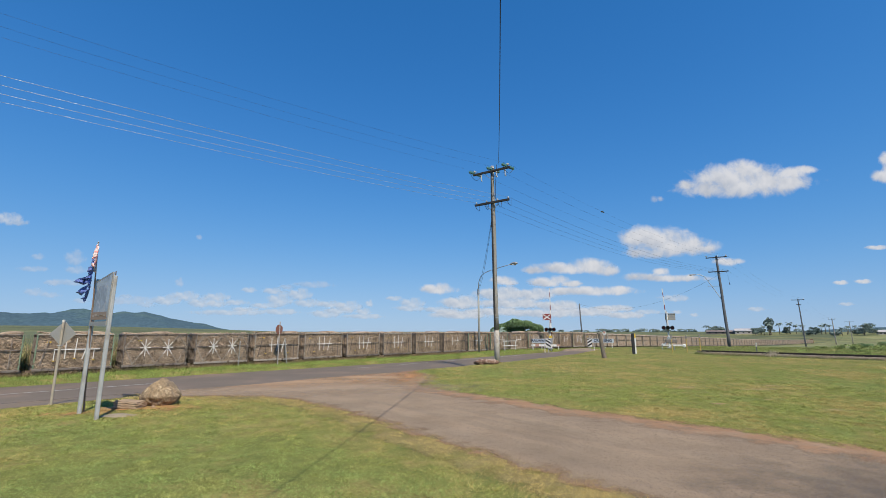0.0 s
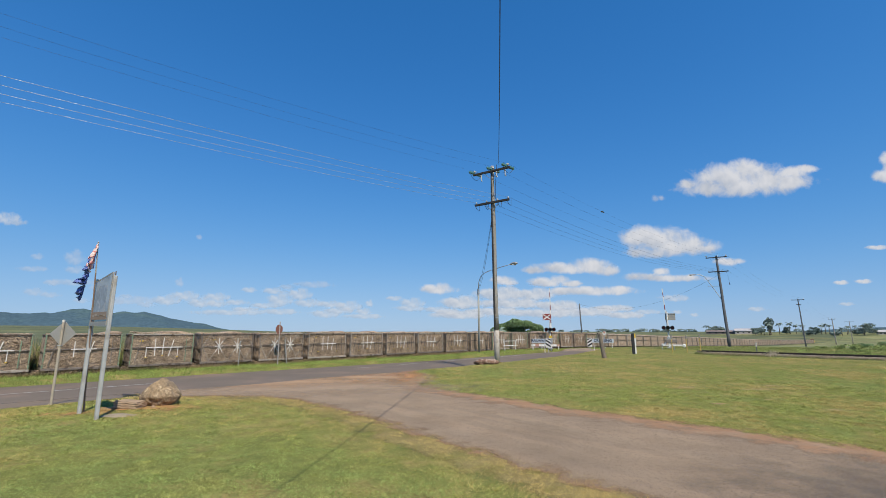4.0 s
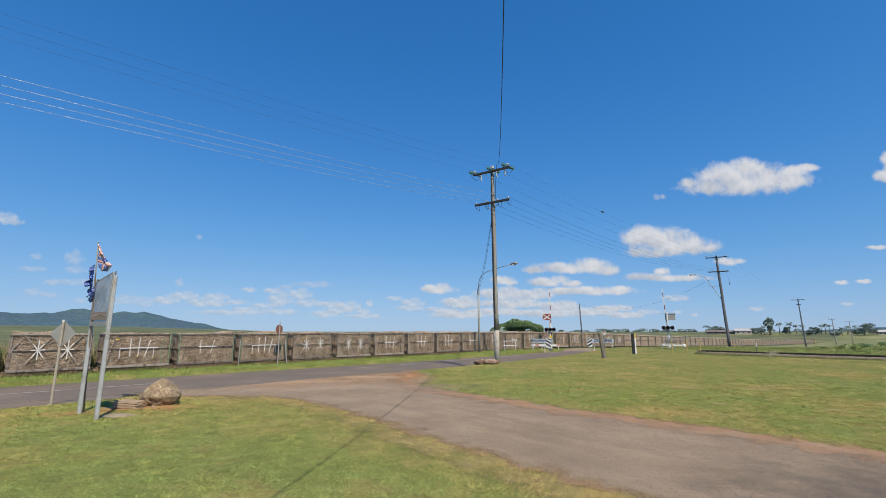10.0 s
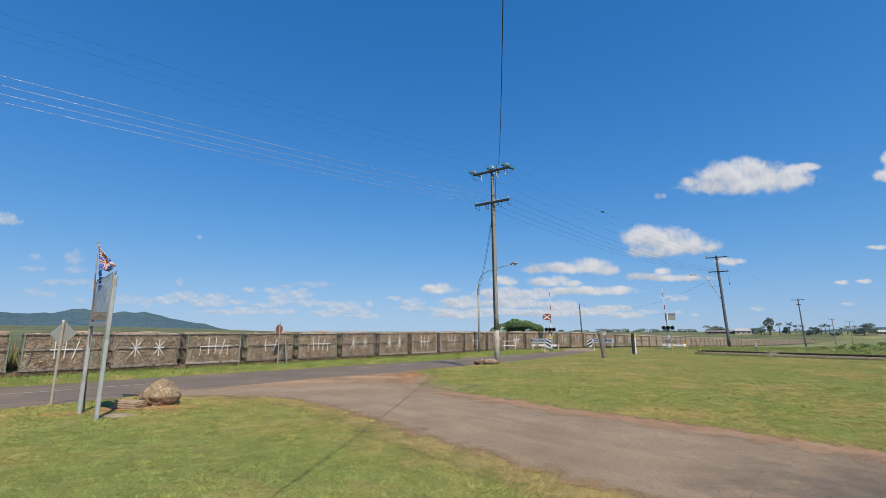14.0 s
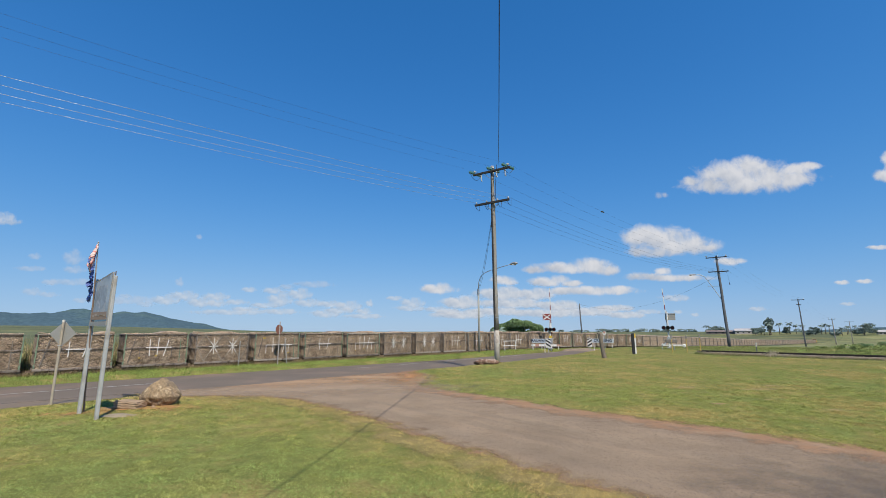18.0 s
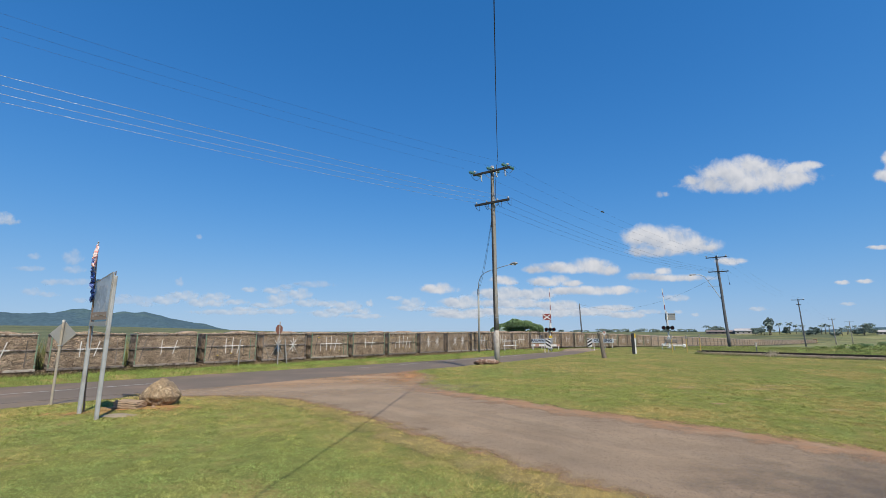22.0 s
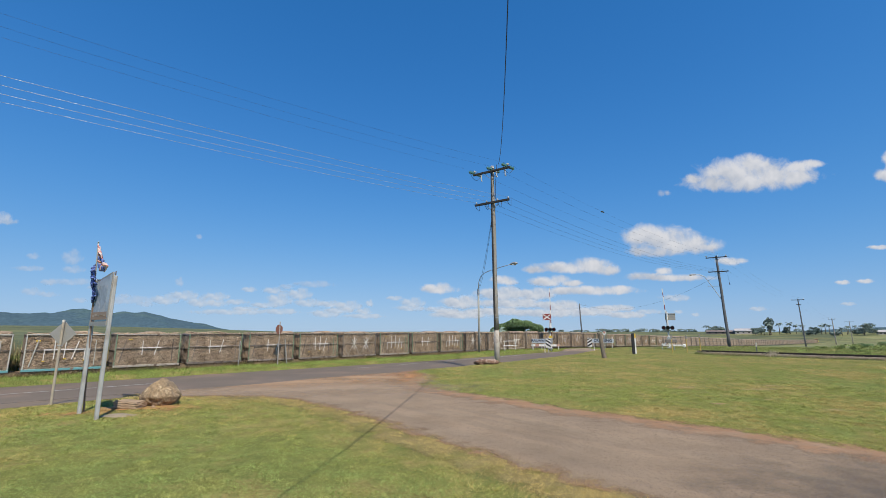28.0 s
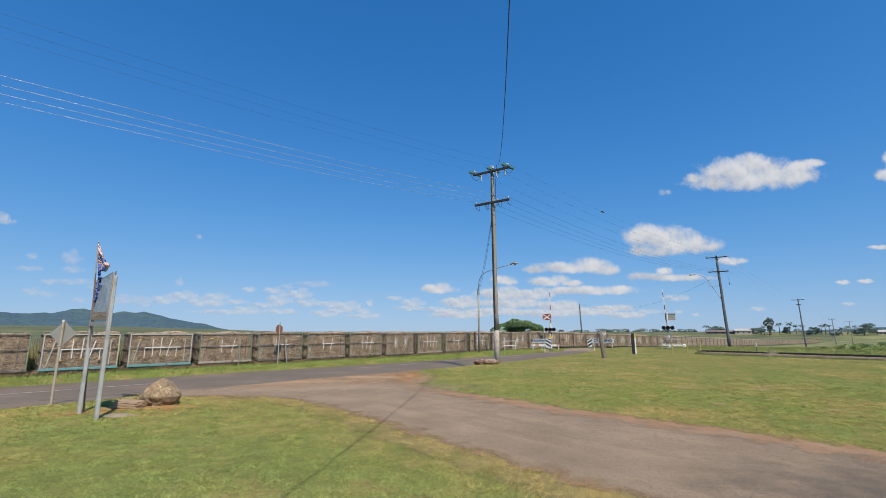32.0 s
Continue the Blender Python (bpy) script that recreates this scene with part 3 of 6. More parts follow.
cloud([(786, 158, 16, 14), (776, 128, 20, 12), (790, 140, 14, 30)], CLOUD, (6, 2))
cloud([(-775, 54, 32, 11), (-755, 46, 20, 6)], CLOUD_FAR, (-22, 2))
# the faint daytime moon, made as a tiny cloud sheet
cloud([(-431, 21, 6, 5)], CLOUD_FAINT, (0, 1), "very faint daytime moon made as a cloud sheet")
for x, y, w, h, dx in ((-726, -36, 28, 5, -8), (-716, -14, 12, 6, -10), (-652, -18, 18, 14, -6), (-650, -38, 20, 7, -6), (-724, -77, 20, 7, -5), (-695, -82, 18, 5, -5), (-490, -92, 24, 9, -3), (-430, -96, 24, 9, -2), (-400, -97, 20, 7, -1), (-342, -73, 14, 5, 0), (-300, -75, 20, 6, 0), (-466, -60, 8, 8, 0), (-590, -95, 24, 6, -2), (-640, -92, 14, 5, -2), (-458, -84, 26, 8, -2), (-402, -86, 24, 7, -1), (-366, -95, 20, 5, 0), (-525, -99, 16, 5, -2), (-318, -101, 26, 5, 0), (-352, -107, 24, 4, 0), (-560, -84, 12, 4, -3), (-276, -68, 14, 5, 0), (-690, -60, 16, 6, -8), (-612, -70, 14, 5, -4), (-560, -92, 60, 7, -2), (-380, -113, 70, 5, 0), (-655, -60, 50, 6, -5), (-230, -64, 36, 6, 0)):
    cloud([(x, y, w, h), (x + 0.3 * w, y + 0.3 * h, w * 0.5, h)], CLOUD_FAINT if x < -520 or y > -70 else CLOUD_FAR, (dx, 1), "faint hazy low cloud")
for x, y, w, h in ((-255, -82, 24, 12), (-290, -92, 24, 14), (-240, -97, 30, 8), (-200, -99, 26, 7), (-170, -103, 28, 10), (-185, -110, 30, 6), (-130, -97, 8, 7), (-140, -112, 16, 7), (-85, -88, 18, 5), (-56, -97, 24, 10), (-60, -106, 30, 6), (-10, -72, 34, 11), (30, -97, 40, 13), (-12, -108, 26, 6), (10, -112, 26, 6), (-210, -116, 30, 8), (-290, -112, 40, 6), (-140, -120, 40, 5), (30, -118, 60, 8), (100, -82, 50, 14), (160, -82, 40, 12), (120, -98, 70, 10), (90, -112, 60, 8), (200, -102, 50, 10), (180, -115, 80, 9), (260, -112, 50, 9), (300, -106, 40, 7), (320, -118, 40, 7), (408, -88, 30, 7), (415, -112, 10, 4), (445, -117, 9, 4), (555, -107, 18, 5), (705, -60, 16, 5), (745, -58, 18, 5), (715, -98, 16, 4), (770, 2, 24, 5), (360, -112, 26, 5)):
    cloud([(x, y, w * 0.9, h * 0.85), (x + 0.25 * w, y + 0.35 * h, w * 0.5, h * 0.8), (x - 0.4 * w, y + 0.1 * h, w * 0.4, h * 0.7)], CLOUD_BANK if 0 < x < 330 and y < -65 else CLOUD_FAR if y < -72.5 else CLOUD, (1 + x * 0.004, 0.5), "distant low cumulus cloud over the horizon")

# ---- cane line and cane bins ----
PITCH = 3.479
GAP0 = 5.314  # where the coupling behind the first star-sided bin stands at the start
BODY_L, BODY_W = 3.04, 1.55
FLOOR_H, TOP_H = 0.42, 2.09


def rails(name, pts, gauge, h, label, parent_name, material=RUST):
    t = thing(parent_name, (0, 0, 0), label, "railway track", kind="structure")
    for s in (-1, 1):
        b = Build()
        p = [Vector(q) for q in pts]
        for i in range(len(p) - 1):
            d = (p[i + 1] - p[i]).normalized()
            nrm = Vector((-d.y, d.x, 0)).normalized() * (gauge / 2 * s)
            b.bar(p[i] + nrm + Vector((0, 0, h / 2 - 0.02)), p[i + 1] + nrm + Vector((0, 0, h / 2 - 0.02)), h - 0.04, 0.02)
            b.bar(p[i] + nrm + Vector((0, 0, h - 0.02)), p[i + 1] + nrm + Vector((0, 0, h - 0.02)), 0.04, 0.07)
            b.bar(p[i] + nrm + Vector((0, 0, 0.01)), p[i + 1] + nrm + Vector((0, 0, 0.01)), 0.02, 0.12)
        part(name, b, material, t)
    return t


cane_us = [-60, -20, 0, 20, 45, 54, 62, 70, 84, 100, 121, 150, 193, 264, 365, 480]
rails("rail", [(*xy(q, TRACK_V), float(track_z(q)) + 0.06) for q in cane_us], 0.61, 0.09, "narrow-gauge cane railway in the grass", "cane_railway")


def billets(seed, n):
    """Loose billets on the load's side and top, joined."""
    rng = np.random.default_rng(seed)
    b = Build()
    for i in range(n):
        top = rng.random() < 0.2
        x = rng.uniform(-BODY_L / 2 + 0.06, BODY_L / 2 - 0.06)
        y = rng.uniform(-0.7, 0.3) if top else -0.712 - rng.uniform(0, 0.02)
        heap = 0.10 * math.cos(x * 1.2 + seed) + 0.06 * math.sin(3.1 * x + seed)
        z = TOP_H + max(0.0, heap) + 0.01 if top else rng.uniform(FLOOR_H + 0.05, TOP_H + 0.03)
        a = rng.uniform(-1.0, 1.0) if rng.random() < 0.5 else rng.uniform(-1.57, 1.57)
        l = rng.uniform(0.04, 0.105)
        c, p = Vector((x, y, z)), Vector((math.cos(a), rng.uniform(-0.35, 0.35), math.sin(a) * (0.4 if top else 1))) * l
        x_ok = abs((c + p).x) < BODY_L / 2 and abs((c - p).x) < BODY_L / 2
        if x_ok:
            b.tube([c - p, c + p], rng.uniform(0.008, 0.014), 4)
    return b.mesh("loose_cane", BILLET)


def load_mesh(seed):
    """The packed load: a block with a rough skin and a heaped top."""
    nx, nz = 36, 20
    b = Build()
    X, Z = np.meshgrid(np.linspace(-BODY_L / 2 + 0.05, BODY_L / 2 - 0.05, nx), np.linspace(0, 1, nz))
    heap = np.array([[max(0.0, 0.10 * math.cos(x * 1.2 + seed) + 0.06 * math.sin(3.1 * x + seed)) + 0.02 * noise.noise(Vector((x * 5, seed, 0))) for x in X[0]]])
    zz = FLOOR_H + 0.02 + Z * (TOP_H - FLOOR_H - 0.02 + heap)
    rough = np.array([[0.025 * noise.noise(Vector((x * 6, z * 6, seed))) for x, z in zip(a, c)] for a, c in zip(X, zz)])
    front = [(x, -0.70 + r, z) for a, c, e in zip(X, zz, rough) for x, z, r in zip(a, c, e)]
    back = [(x, 0.70 - r, z) for a, c, e in zip(X, zz, rough) for x, z, r in zip(a, c, e)]
    n = nx * nz
    q = [(j * nx + i, j * nx + i + 1, (j + 1) * nx + i + 1, (j + 1) * nx + i) for j in range(nz - 1) for i in range(nx - 1)]
    fs = q + [tuple(n + k for k in reversed(g)) for g in q]
    fs += [((nz - 1) * nx + i, (nz - 1) * nx + i + 1, n + (nz - 1) * nx + i + 1, n + (nz - 1) * nx + i) for i in range(nx - 1)]
    fs += [(j * nx, (j + 1) * nx, n + (j + 1) * nx, n + j * nx) for j in range(nz - 1)] + [(j * nx + nx - 1, n + j * nx + nx - 1, n + (j + 1) * nx + nx - 1, (j + 1) * nx + nx - 1) for j in range(nz - 1)]
    b.add(front + back, fs)
    return b.mesh("cane_load", CANE, True)


LOADS = [load_mesh(s) for s in (0.3, 2.1, 4.4, 5.6)]
BILLET_SETS = [billets(s, 2300) for s in (1, 2, 3)]
POST = Build().box((0, 0, (FLOOR_H + TOP_H) / 2), (0.048, 0.055, TOP_H - FLOOR_H))
POSTS = {k: POST.mesh("corner_post", k) for k in (BIN_STEEL, BIN_GREY, BIN_GREEN, BIN_WHITE)}
RAIL_TOP = {k: Build().box((0, 0, 0), (BODY_L - 0.08, 0.05, 0.05)).mesh("top_rail", k) for k in (BIN_STEEL, BIN_GREY, BIN_WHITE)}
RAIL_MID = {k: Build().box((0, 0, 0), (BODY_L - 0.08, 0.045, 0.05)).mesh("middle_rail", k) for k in (BIN_STEEL,)}
SILL = {k: Build().box((0, 0, 0), (BODY_L + 0.04, 0.08, 0.115), ch=0.01).mesh("side_sill", k) for k in (BIN_GREY, BIN_STEEL, BIN_TEAL)}
WHEEL = Build().tube([(0, -0.06, 0), (0, -0.04, 0), (0, -0.035, 0), (0, 0.06, 0)], [0.15, 0.17, 0.145, 0.145], 16).mesh("wheel", RUST)
AXLE = Build().tube([(0, -0.42, 0), (0, 0.42, 0)], 0.035, 8).mesh("axle", RUST)
UNDER = Build()
for s in (-1, 1):
    UNDER.box((0, 0.3 * s, FLOOR_H - 0.1), (BODY_L - 0.1, 0.08, 0.16))
UNDER.box((0, 0, FLOOR_H + 0.0), (BODY_L - 0.04, BODY_W - 0.2, 0.04))
UNDER = UNDER.mesh("underframe", RUST)
COUPLER = Build().box((0, 0, FLOOR_H - 0.1), (0.24, 0.16, 0.12), ch=0.02).mesh("coupler", RUST)
MESH_END = Build()
for i in range(7):
    MESH_END.box((0, -0.64 + 0.213 * i, (FLOOR_H + TOP_H) / 2), (0.02, 0.03, TOP_H - FLOOR_H))
for z in (FLOOR_H + 0.2, (FLOOR_H + TOP_H) / 2, TOP_H - 0.03):
    MESH_END.box((0.0, 0, z), (0.05, BODY_W - 0.1, 0.05))
MESH_END = MESH_END.mesh("end_frame", BIN_STEEL)
ZM = FLOOR_H + 0.56 * (TOP_H - FLOOR_H)
STAY = {}


def stay(x0, z0, x1, z1, w, k):
    key = (round(x1 - x0, 2), round(z1 - z0, 2), w, k.name)
    if key not in STAY:
        STAY[key] = Build().bar((0, 0, 0), (x1 - x0, 0, z1 - z0), w, 0.02).mesh("stay", k)
    return STAY[key], (x0, z0)


REFLECTOR = Build().box((0, 0, 0), (0.1, 0.015, 0.05), ch=0.006).mesh("reflector", YELLOW)
BIN_LABEL = "rusty cane bin heaped with chopped cane"


def cane_bin(kind, posts, spec_seed, near):
    """A four-wheeled bin on its own origin at rail level; its near side faces -y."""
    rng = random.Random(spec_seed)
    t = thing("cane_bin", (0, 0, 0), BIN_LABEL + (", white double-star stays" if kind == "star" else ", green corner posts" if posts is BIN_GREEN else ", pale corner posts" if posts is BIN_WHITE else ""), "cane bin", "cane bins of the train")
    part("cane_load", LOADS[spec_seed % 4], CANE, t, "brown chopped sugar cane")
    part("underframe", UNDER, RUST, t)
    zc = TOP_H - 0.02
    top = BIN_WHITE if posts is BIN_WHITE else BIN_GREY if rng.random() < 0.4 else BIN_STEEL
    sides = (-1, 1) if near else (-1,)
    for s in sides:
        for e in (-1, 1):
            o = part("corner_post", POSTS[posts], posts, t)
            o.location = (e * (BODY_L / 2 - 0.03), s * 0.74, 0)
        o = part("top_rail", RAIL_TOP[top], top, t)
        o.location = (0, s * 0.755, zc)
        o = part("middle_rail", RAIL_MID[BIN_STEEL], BIN_STEEL, t)
        o.location = (0, s * 0.765, ZM)
        sm = BIN_TEAL if kind == "teal" else BIN_GREY if rng.random() < 0.3 else BIN_STEEL
        o = part("side_sill", SILL[sm], sm, t)
        o.location = (0, s * 0.76, FLOOR_H)
    for e in (-1, 1):
        o = part("end_frame", MESH_END, BIN_STEEL, t)
        o.location = (e * BODY_L / 2, 0, 0)
        o = part("coupler", COUPLER, RUST, t)
        o.location = (e * (PITCH / 2 - 0.11), 0, 0)
    if not near:
        return t
    part("loose_cane", BILLET_SETS[spec_seed % 3], BILLET, t)["kind"] = "stuff"
    for e in (-1, 1):
        ax = part("axle", AXLE, RUST, t)
        ax.location = (e * 0.62, 0, 0.17)
        for s in (-1, 1):
            w = part("wheel", WHEEL, RUST, ax)
            w.location, w.rotation_euler = (0, s * 0.33, 0), (0, 0, 0 if s < 0 else math.pi)

    def put(x0, z0, x1, z1, w, k, dy=-0.785):
        me, (a, c) = stay(x0, z0, x1, z1, w, k)
        o = part("stay", me, k, t)
        o.location = (a, dy, c)

    lo, hi = FLOOR_H + 0.1, TOP_H - 0.05
    X0, XW = -BODY_L / 2 + 0.05, BODY_L - 0.1

    def fx_(f):
        return X0 + XW * f

    def fz_(f):
        return lo + (hi - lo) * f

    pale = BIN_WHITE if posts is BIN_WHITE else BIN_STEEL
    feet = []
    if kind == "star":
        for f in (0.315, 0.685):
            for sd in (-1, 1):
                for z1_ in (hi, lo):
                    put(fx_(f), ZM, fx_(f + 0.175 * sd), z1_, 0.036, BIN_GREY)
                    put(fx_(f), ZM, fx_(f + 0.07 * sd), ZM + (z1_ - ZM) * 0.42, 0.042, BIN_STAY, -0.797)
            put(fx_(f), ZM - 0.46, fx_(f), ZM + 0.46, 0.042, BIN_STAY, -0.80)
            put(fx_(f - 0.085), ZM, fx_(f + 0.085), ZM, 0.045, BIN_STAY, -0.803)
        for f, sd in ((0.0, 1), (1.0, -1)):
            for z1_ in (hi, lo):
                put(fx_(f), ZM, fx_(f + 0.14 * sd), z1_, 0.034, BIN_GREY)
    else:
        # a slanting stay, the white marks on the middle rail, and an upright stay
        put(fx_(0.06), fz_(0.06), fx_(0.14), fz_(0.86), 0.042, pale)
        put(fx_(0.885), fz_(0.02), fx_(0.885), fz_(0.84), 0.042, BIN_GREEN if posts is BIN_GREEN and kind != "two" else pale)
        d = rng.uniform(-0.015, 0.02)
        if kind == "two":
            marks = ((0.38 + d, 0.3, 0.38 + d, 0.8), (0.575 + d, 0.3, 0.635 + d, 0.8))
            span_w = (0.34 + d, 0.68 + d)
        else:
            marks = ((0.365 + d, 0.26, 0.36 + d, 0.86), (0.49 + d, 0.28, 0.50 + d, 0.9), (0.595 + d, 0.24, 0.665 + d, 0.82))
            span_w = (0.22, 0.82) if kind in ("four", "teal") else (0.3 + d, 0.72 + d)
            for f in (0.225, 0.745):
                put(fx_(f), fz_(0.2), fx_(f), ZM, 0.036, BIN_STAY if kind != "three" else pale)
                feet.append((fx_(f), fz_(0.2)))
            feet.append((fx_(0.49), fz_(0.26)))
        put(fx_(span_w[0]), ZM, fx_(span_w[1]), ZM, 0.05, BIN_STAY, -0.80)
        for f0, z0_, f1, z1_ in marks:
            put(fx_(f0), fz_(z0_), fx_(f1), fz_(z1_), 0.043, BIN_STAY, -0.795)
    for x_, z_ in feet:
        if rng.random() < 0.75:
            o = part("reflector", REFLECTOR, YELLOW, t)
            o.location = (x_, -0.815, z_)
    if rng.random() < 0.6:
        o = part("marker_plate", Build().box((0, 0, 0), (0.17, 0.015, 0.07), ch=0.006), YELLOW, t, "small worn yellow plate")
        o.location = (rng.uniform(-1.1, -0.8), -0.74, TOP_H - rng.uniform(0.28, 0.4))
    return t


LOOKS = {0: ("star", BIN_STEEL), 1: ("star", BIN_STEEL), 2: ("three", BIN_GREY), 3: ("three", BIN_GREY), 4: ("three", BIN_GREY), 5: ("three", BIN_GREY), 6: ("three", BIN_STEEL), -1: ("four", BIN_GREEN), -2: ("two", BIN_GREEN), -3: ("four", BIN_GREEN), -4: ("star", BIN_STEEL), -5: ("three", BIN_GREEN), -6: ("two", BIN_GREEN), -7: ("two", BIN_GREEN), -8: ("two", BIN_GREEN), -9: ("teal", BIN_WHITE), -10: ("teal", BIN_WHITE), -11: ("two", BIN_GREEN), 8: ("three", BIN_GREEN), 9: ("four", BIN_GREEN)}
bins = []
FAR_BIN = None
for k in range(-13, 100):
    u0 = GAP0 + PITCH * (k + 0.5)
    if k < 16:
        kd, ps = LOOKS.get(k, (("three", "two", "four")[k % 3], (BIN_GREY, BIN_STEEL, BIN_GREEN)[(k * 7) % 3]))
        ob = cane_bin(kd, ps, k + 40, True)
    elif FAR_BIN is None:
        ob = FAR_BIN = cane_bin("three", BIN_GREY, 79, False)
    else:
        ob = copy_thing(FAR_BIN, Matrix.Identity(4))
    bins.append((ob, u0))


# ---- grass, chips and weeds ----
def blades(name, px, py, pz, h, w, material, label, category, seed, lean=0.5, fine=False):
    """Bent blades, two triangles each (fine ones one), joined."""
    rng = np.random.default_rng(seed)
    n = len(px)
    a, b = rng.uniform(0, 2 * np.pi, n), rng.uniform(0, 2 * np.pi, n)
    hh = h * rng.uniform(0.5, 1.25, n)
    ww = w * rng.uniform(0.6, 1.3, n)
    le = hh * lean * rng.uniform(0.2, 1.6, n)
    P = np.stack([px, py, pz], -1)
    side = np.stack([np.cos(a), np.sin(a), np.zeros(n)], -1) * ww[:, None]
    bend = np.stack([np.cos(b) * le, np.sin(b) * le, hh], -1)
    if fine:
        V, F = np.stack([P - side, P + side, P + bend], 1), np.arange(n * 3).reshape(n, 3)
    else:
        V = np.stack([P - side, P + side, P + side * 0.8 + bend * 0.55, P + bend], 1)
        i = np.arange(n)[:, None] * 4
        F = np.concatenate([np.concatenate([i, i + 1, i + 2], 1), np.concatenate([i, i + 2, i + 3], 1)])
    return tagged(new(name, tri_mesh(name, V, F, material)), label, category, kind="stuff")


def scatter(n, seed, y0, y1, keep, power=1.0, wide=1.08):
    """Places in the fan before the camera, denser near it."""
    rng = np.random.default_rng(seed)
    y = y0 * (y1 / y0) ** (rng.random(n) ** power)
    x = rng.uniform(-wide, wide, n) * y
    k = keep(x, y)
    return x[k], y[k]


def lawn_at(x, y):
    u, v = uv(x, y)
    return (v < near_v(u) - 0.3) & ~on_drive(x, y) & ~((v > 15.25) & (u < 4.2))


def near_edge(x, y, d):
    """Within about d of the driveway."""
    r = np.zeros(np.shape(x), bool)
    for dx, dy in ((d, 0), (-d, 0), (0, d), (0, -d), (d * 0.7, d * 0.7), (-d * 0.7, -d * 0.7)):
        r |= on_drive(x + dx, y + dy)
    return r


def left_gap(x, y):
    return edge_gap(DRIVE_L, x, y)


gxs, gys = scatter(1250000, 5, 2.9, 56, lambda x, y: lawn_at(x, y) & (uv(x, y)[0] < 50), 0.85)
rr_, ra_ = 2.0 * 12.0 ** np.random.default_rng(6).random(70000), np.random.default_rng(7).uniform(0, 2 * np.pi, 70000)
ox, oy = rr_ * np.cos(ra_), rr_ * np.sin(ra_)
k = lawn_at(ox, oy) & ((oy < 2.9) | (np.abs(ox) > 1.05 * oy))
gxs, gys = np.concatenate([gxs, ox[k]]), np.concatenate([gys, oy[k]])
el, er = left_gap(gxs, gys), np.random.default_rng(3).random(len(gxs))
right_side = near_edge(gxs, gys, 0.3) & (el > 1.5)
k = ~(right_side & (er < 0.55)) & (np.hypot(gxs + 0.75, gys - 17.1) > 0.55)  # the grass thins out over the red dirt
gxs, gys, el, er = gxs[k], gys[k], el[k], er[k]
ne = er < 0.97 * np.exp(-(el / 1.0) ** 2)
patch = np.array([noise.noise(Vector((a * 0.28, b * 0.28, 3.3))) + 0.5 * noise.noise(Vector((a * 0.9, b * 0.9, 1.3))) for a, b in zip(gxs, gys)])
dry = ne | (1.35 * patch + 0.30 * smooth(-1, 6, gxs) - 0.16 * (1 - smooth(-4, 1, gxs)) + np.random.default_rng(4).normal(0, 0.24, len(gxs)) > 0.50)
tuft = np.sin(5.1 * gxs + 2 * np.sin(3.3 * gys)) * np.sin(4.3 * gys + 1.7 * np.sin(2.9 * gxs)) + 0.6 * np.sin(13.0 * gxs + 2 * np.sin(9.1 * gys)) * np.sin(11.7 * gys)
far_k = (1 + 0.28 * tuft) * np.clip(np.hypot(gxs, gys) / 9.0, 0.9, 1.6)
fresh = ~dry & (patch + np.random.default_rng(14).normal(0, 0.2, len(gxs)) < 0.08 - 0.55 * smooth(-2, 4, gxs))
for nm, k, m_, lb in (("lawn_grass", ~dry & ~fresh, BLADE, "short mown green grass blades"), ("fresh_grass", fresh, BLADE_FRESH, "fresh cool green grass blades"), ("dry_grass", dry, BLADE_DRY, "straw-coloured dry grass along the driveway")):
    blades(nm, gxs[k], gys[k], zg(gxs[k], gys[k]) - 0.004, 0.021 * far_k[k], 0.0046 * far_k[k], m_, lb, "grass", 11, 1.5, True)
sx_, sy_ = scatter(420000, 15, 2.9, 17, lambda x, y: lawn_at(x, y) | (left_gap(x, y) < 0.22), 0.8)
k = np.random.default_rng(16).random(len(sx_)) < 0.6 * np.exp(-((left_gap(sx_, sy_) - 0.12) / 0.42) ** 2)
blades("straw_grass", sx_[k], sy_[k], zg(sx_[k], sy_[k]) + 0.002, 0.018, 0.0042, BLADE_DRY, "matted dry straw beside the driveway", "grass", 17, 1.8)

rng = np.random.default_rng(8)
n = 60000
vu, vv = np.concatenate([rng.uniform(-6, 40, n), rng.uniform(40, 62, 9000)]), np.concatenate([rng.uniform(26.35, 28.75, n), rng.uniform(26.6, 28.6, 9000)])
ragged_v = np.array([0.18 * noise.noise(Vector((a * 0.7, 0, 5))) for a in vu])
vv = np.maximum(far_v(vu) + 0.02 + (vv - 26.35) * (28.75 - far_v(vu)) / 2.4, far_v(vu) + 0.02 + ragged_v)
vx, vy = xy(vu, vv)
tall = 0.05 + 0.17 * smooth(28.1, 28.7, vv) + 0.05 * rng.random(len(vu))
blades("verge_grass", vx, vy, zg(vx, vy) - 0.01, tall, 0.011, VERGE, "rough green grass verge before the cane line", "grass", 12, 0.6)

# trash and spilled cane under the bins' near side
tu, tv = rng.uniform(-8, 45, 26000), 28.68 + rng.normal(0, 0.05, 26000)
tx_, ty_ = xy(tu, tv)
blades("cane_trash", tx_, ty_, zg(tx_, ty_) + 0.02 * rng.random(26000), 0.12 + 0.24 * smooth(28.45, 28.7, tv), 0.012, mat("cane_trash", (0.36, 0.265, 0.165), 0.85, var=0.2, scale=1.5, fine=9, bump=0, tint=(0.2, 0.2, 0.07), tscale=0.8, island=0.9, space="World", spec=0.2), "dry cane trash spilled beside the rails", "cane trash", 18, 0.9)

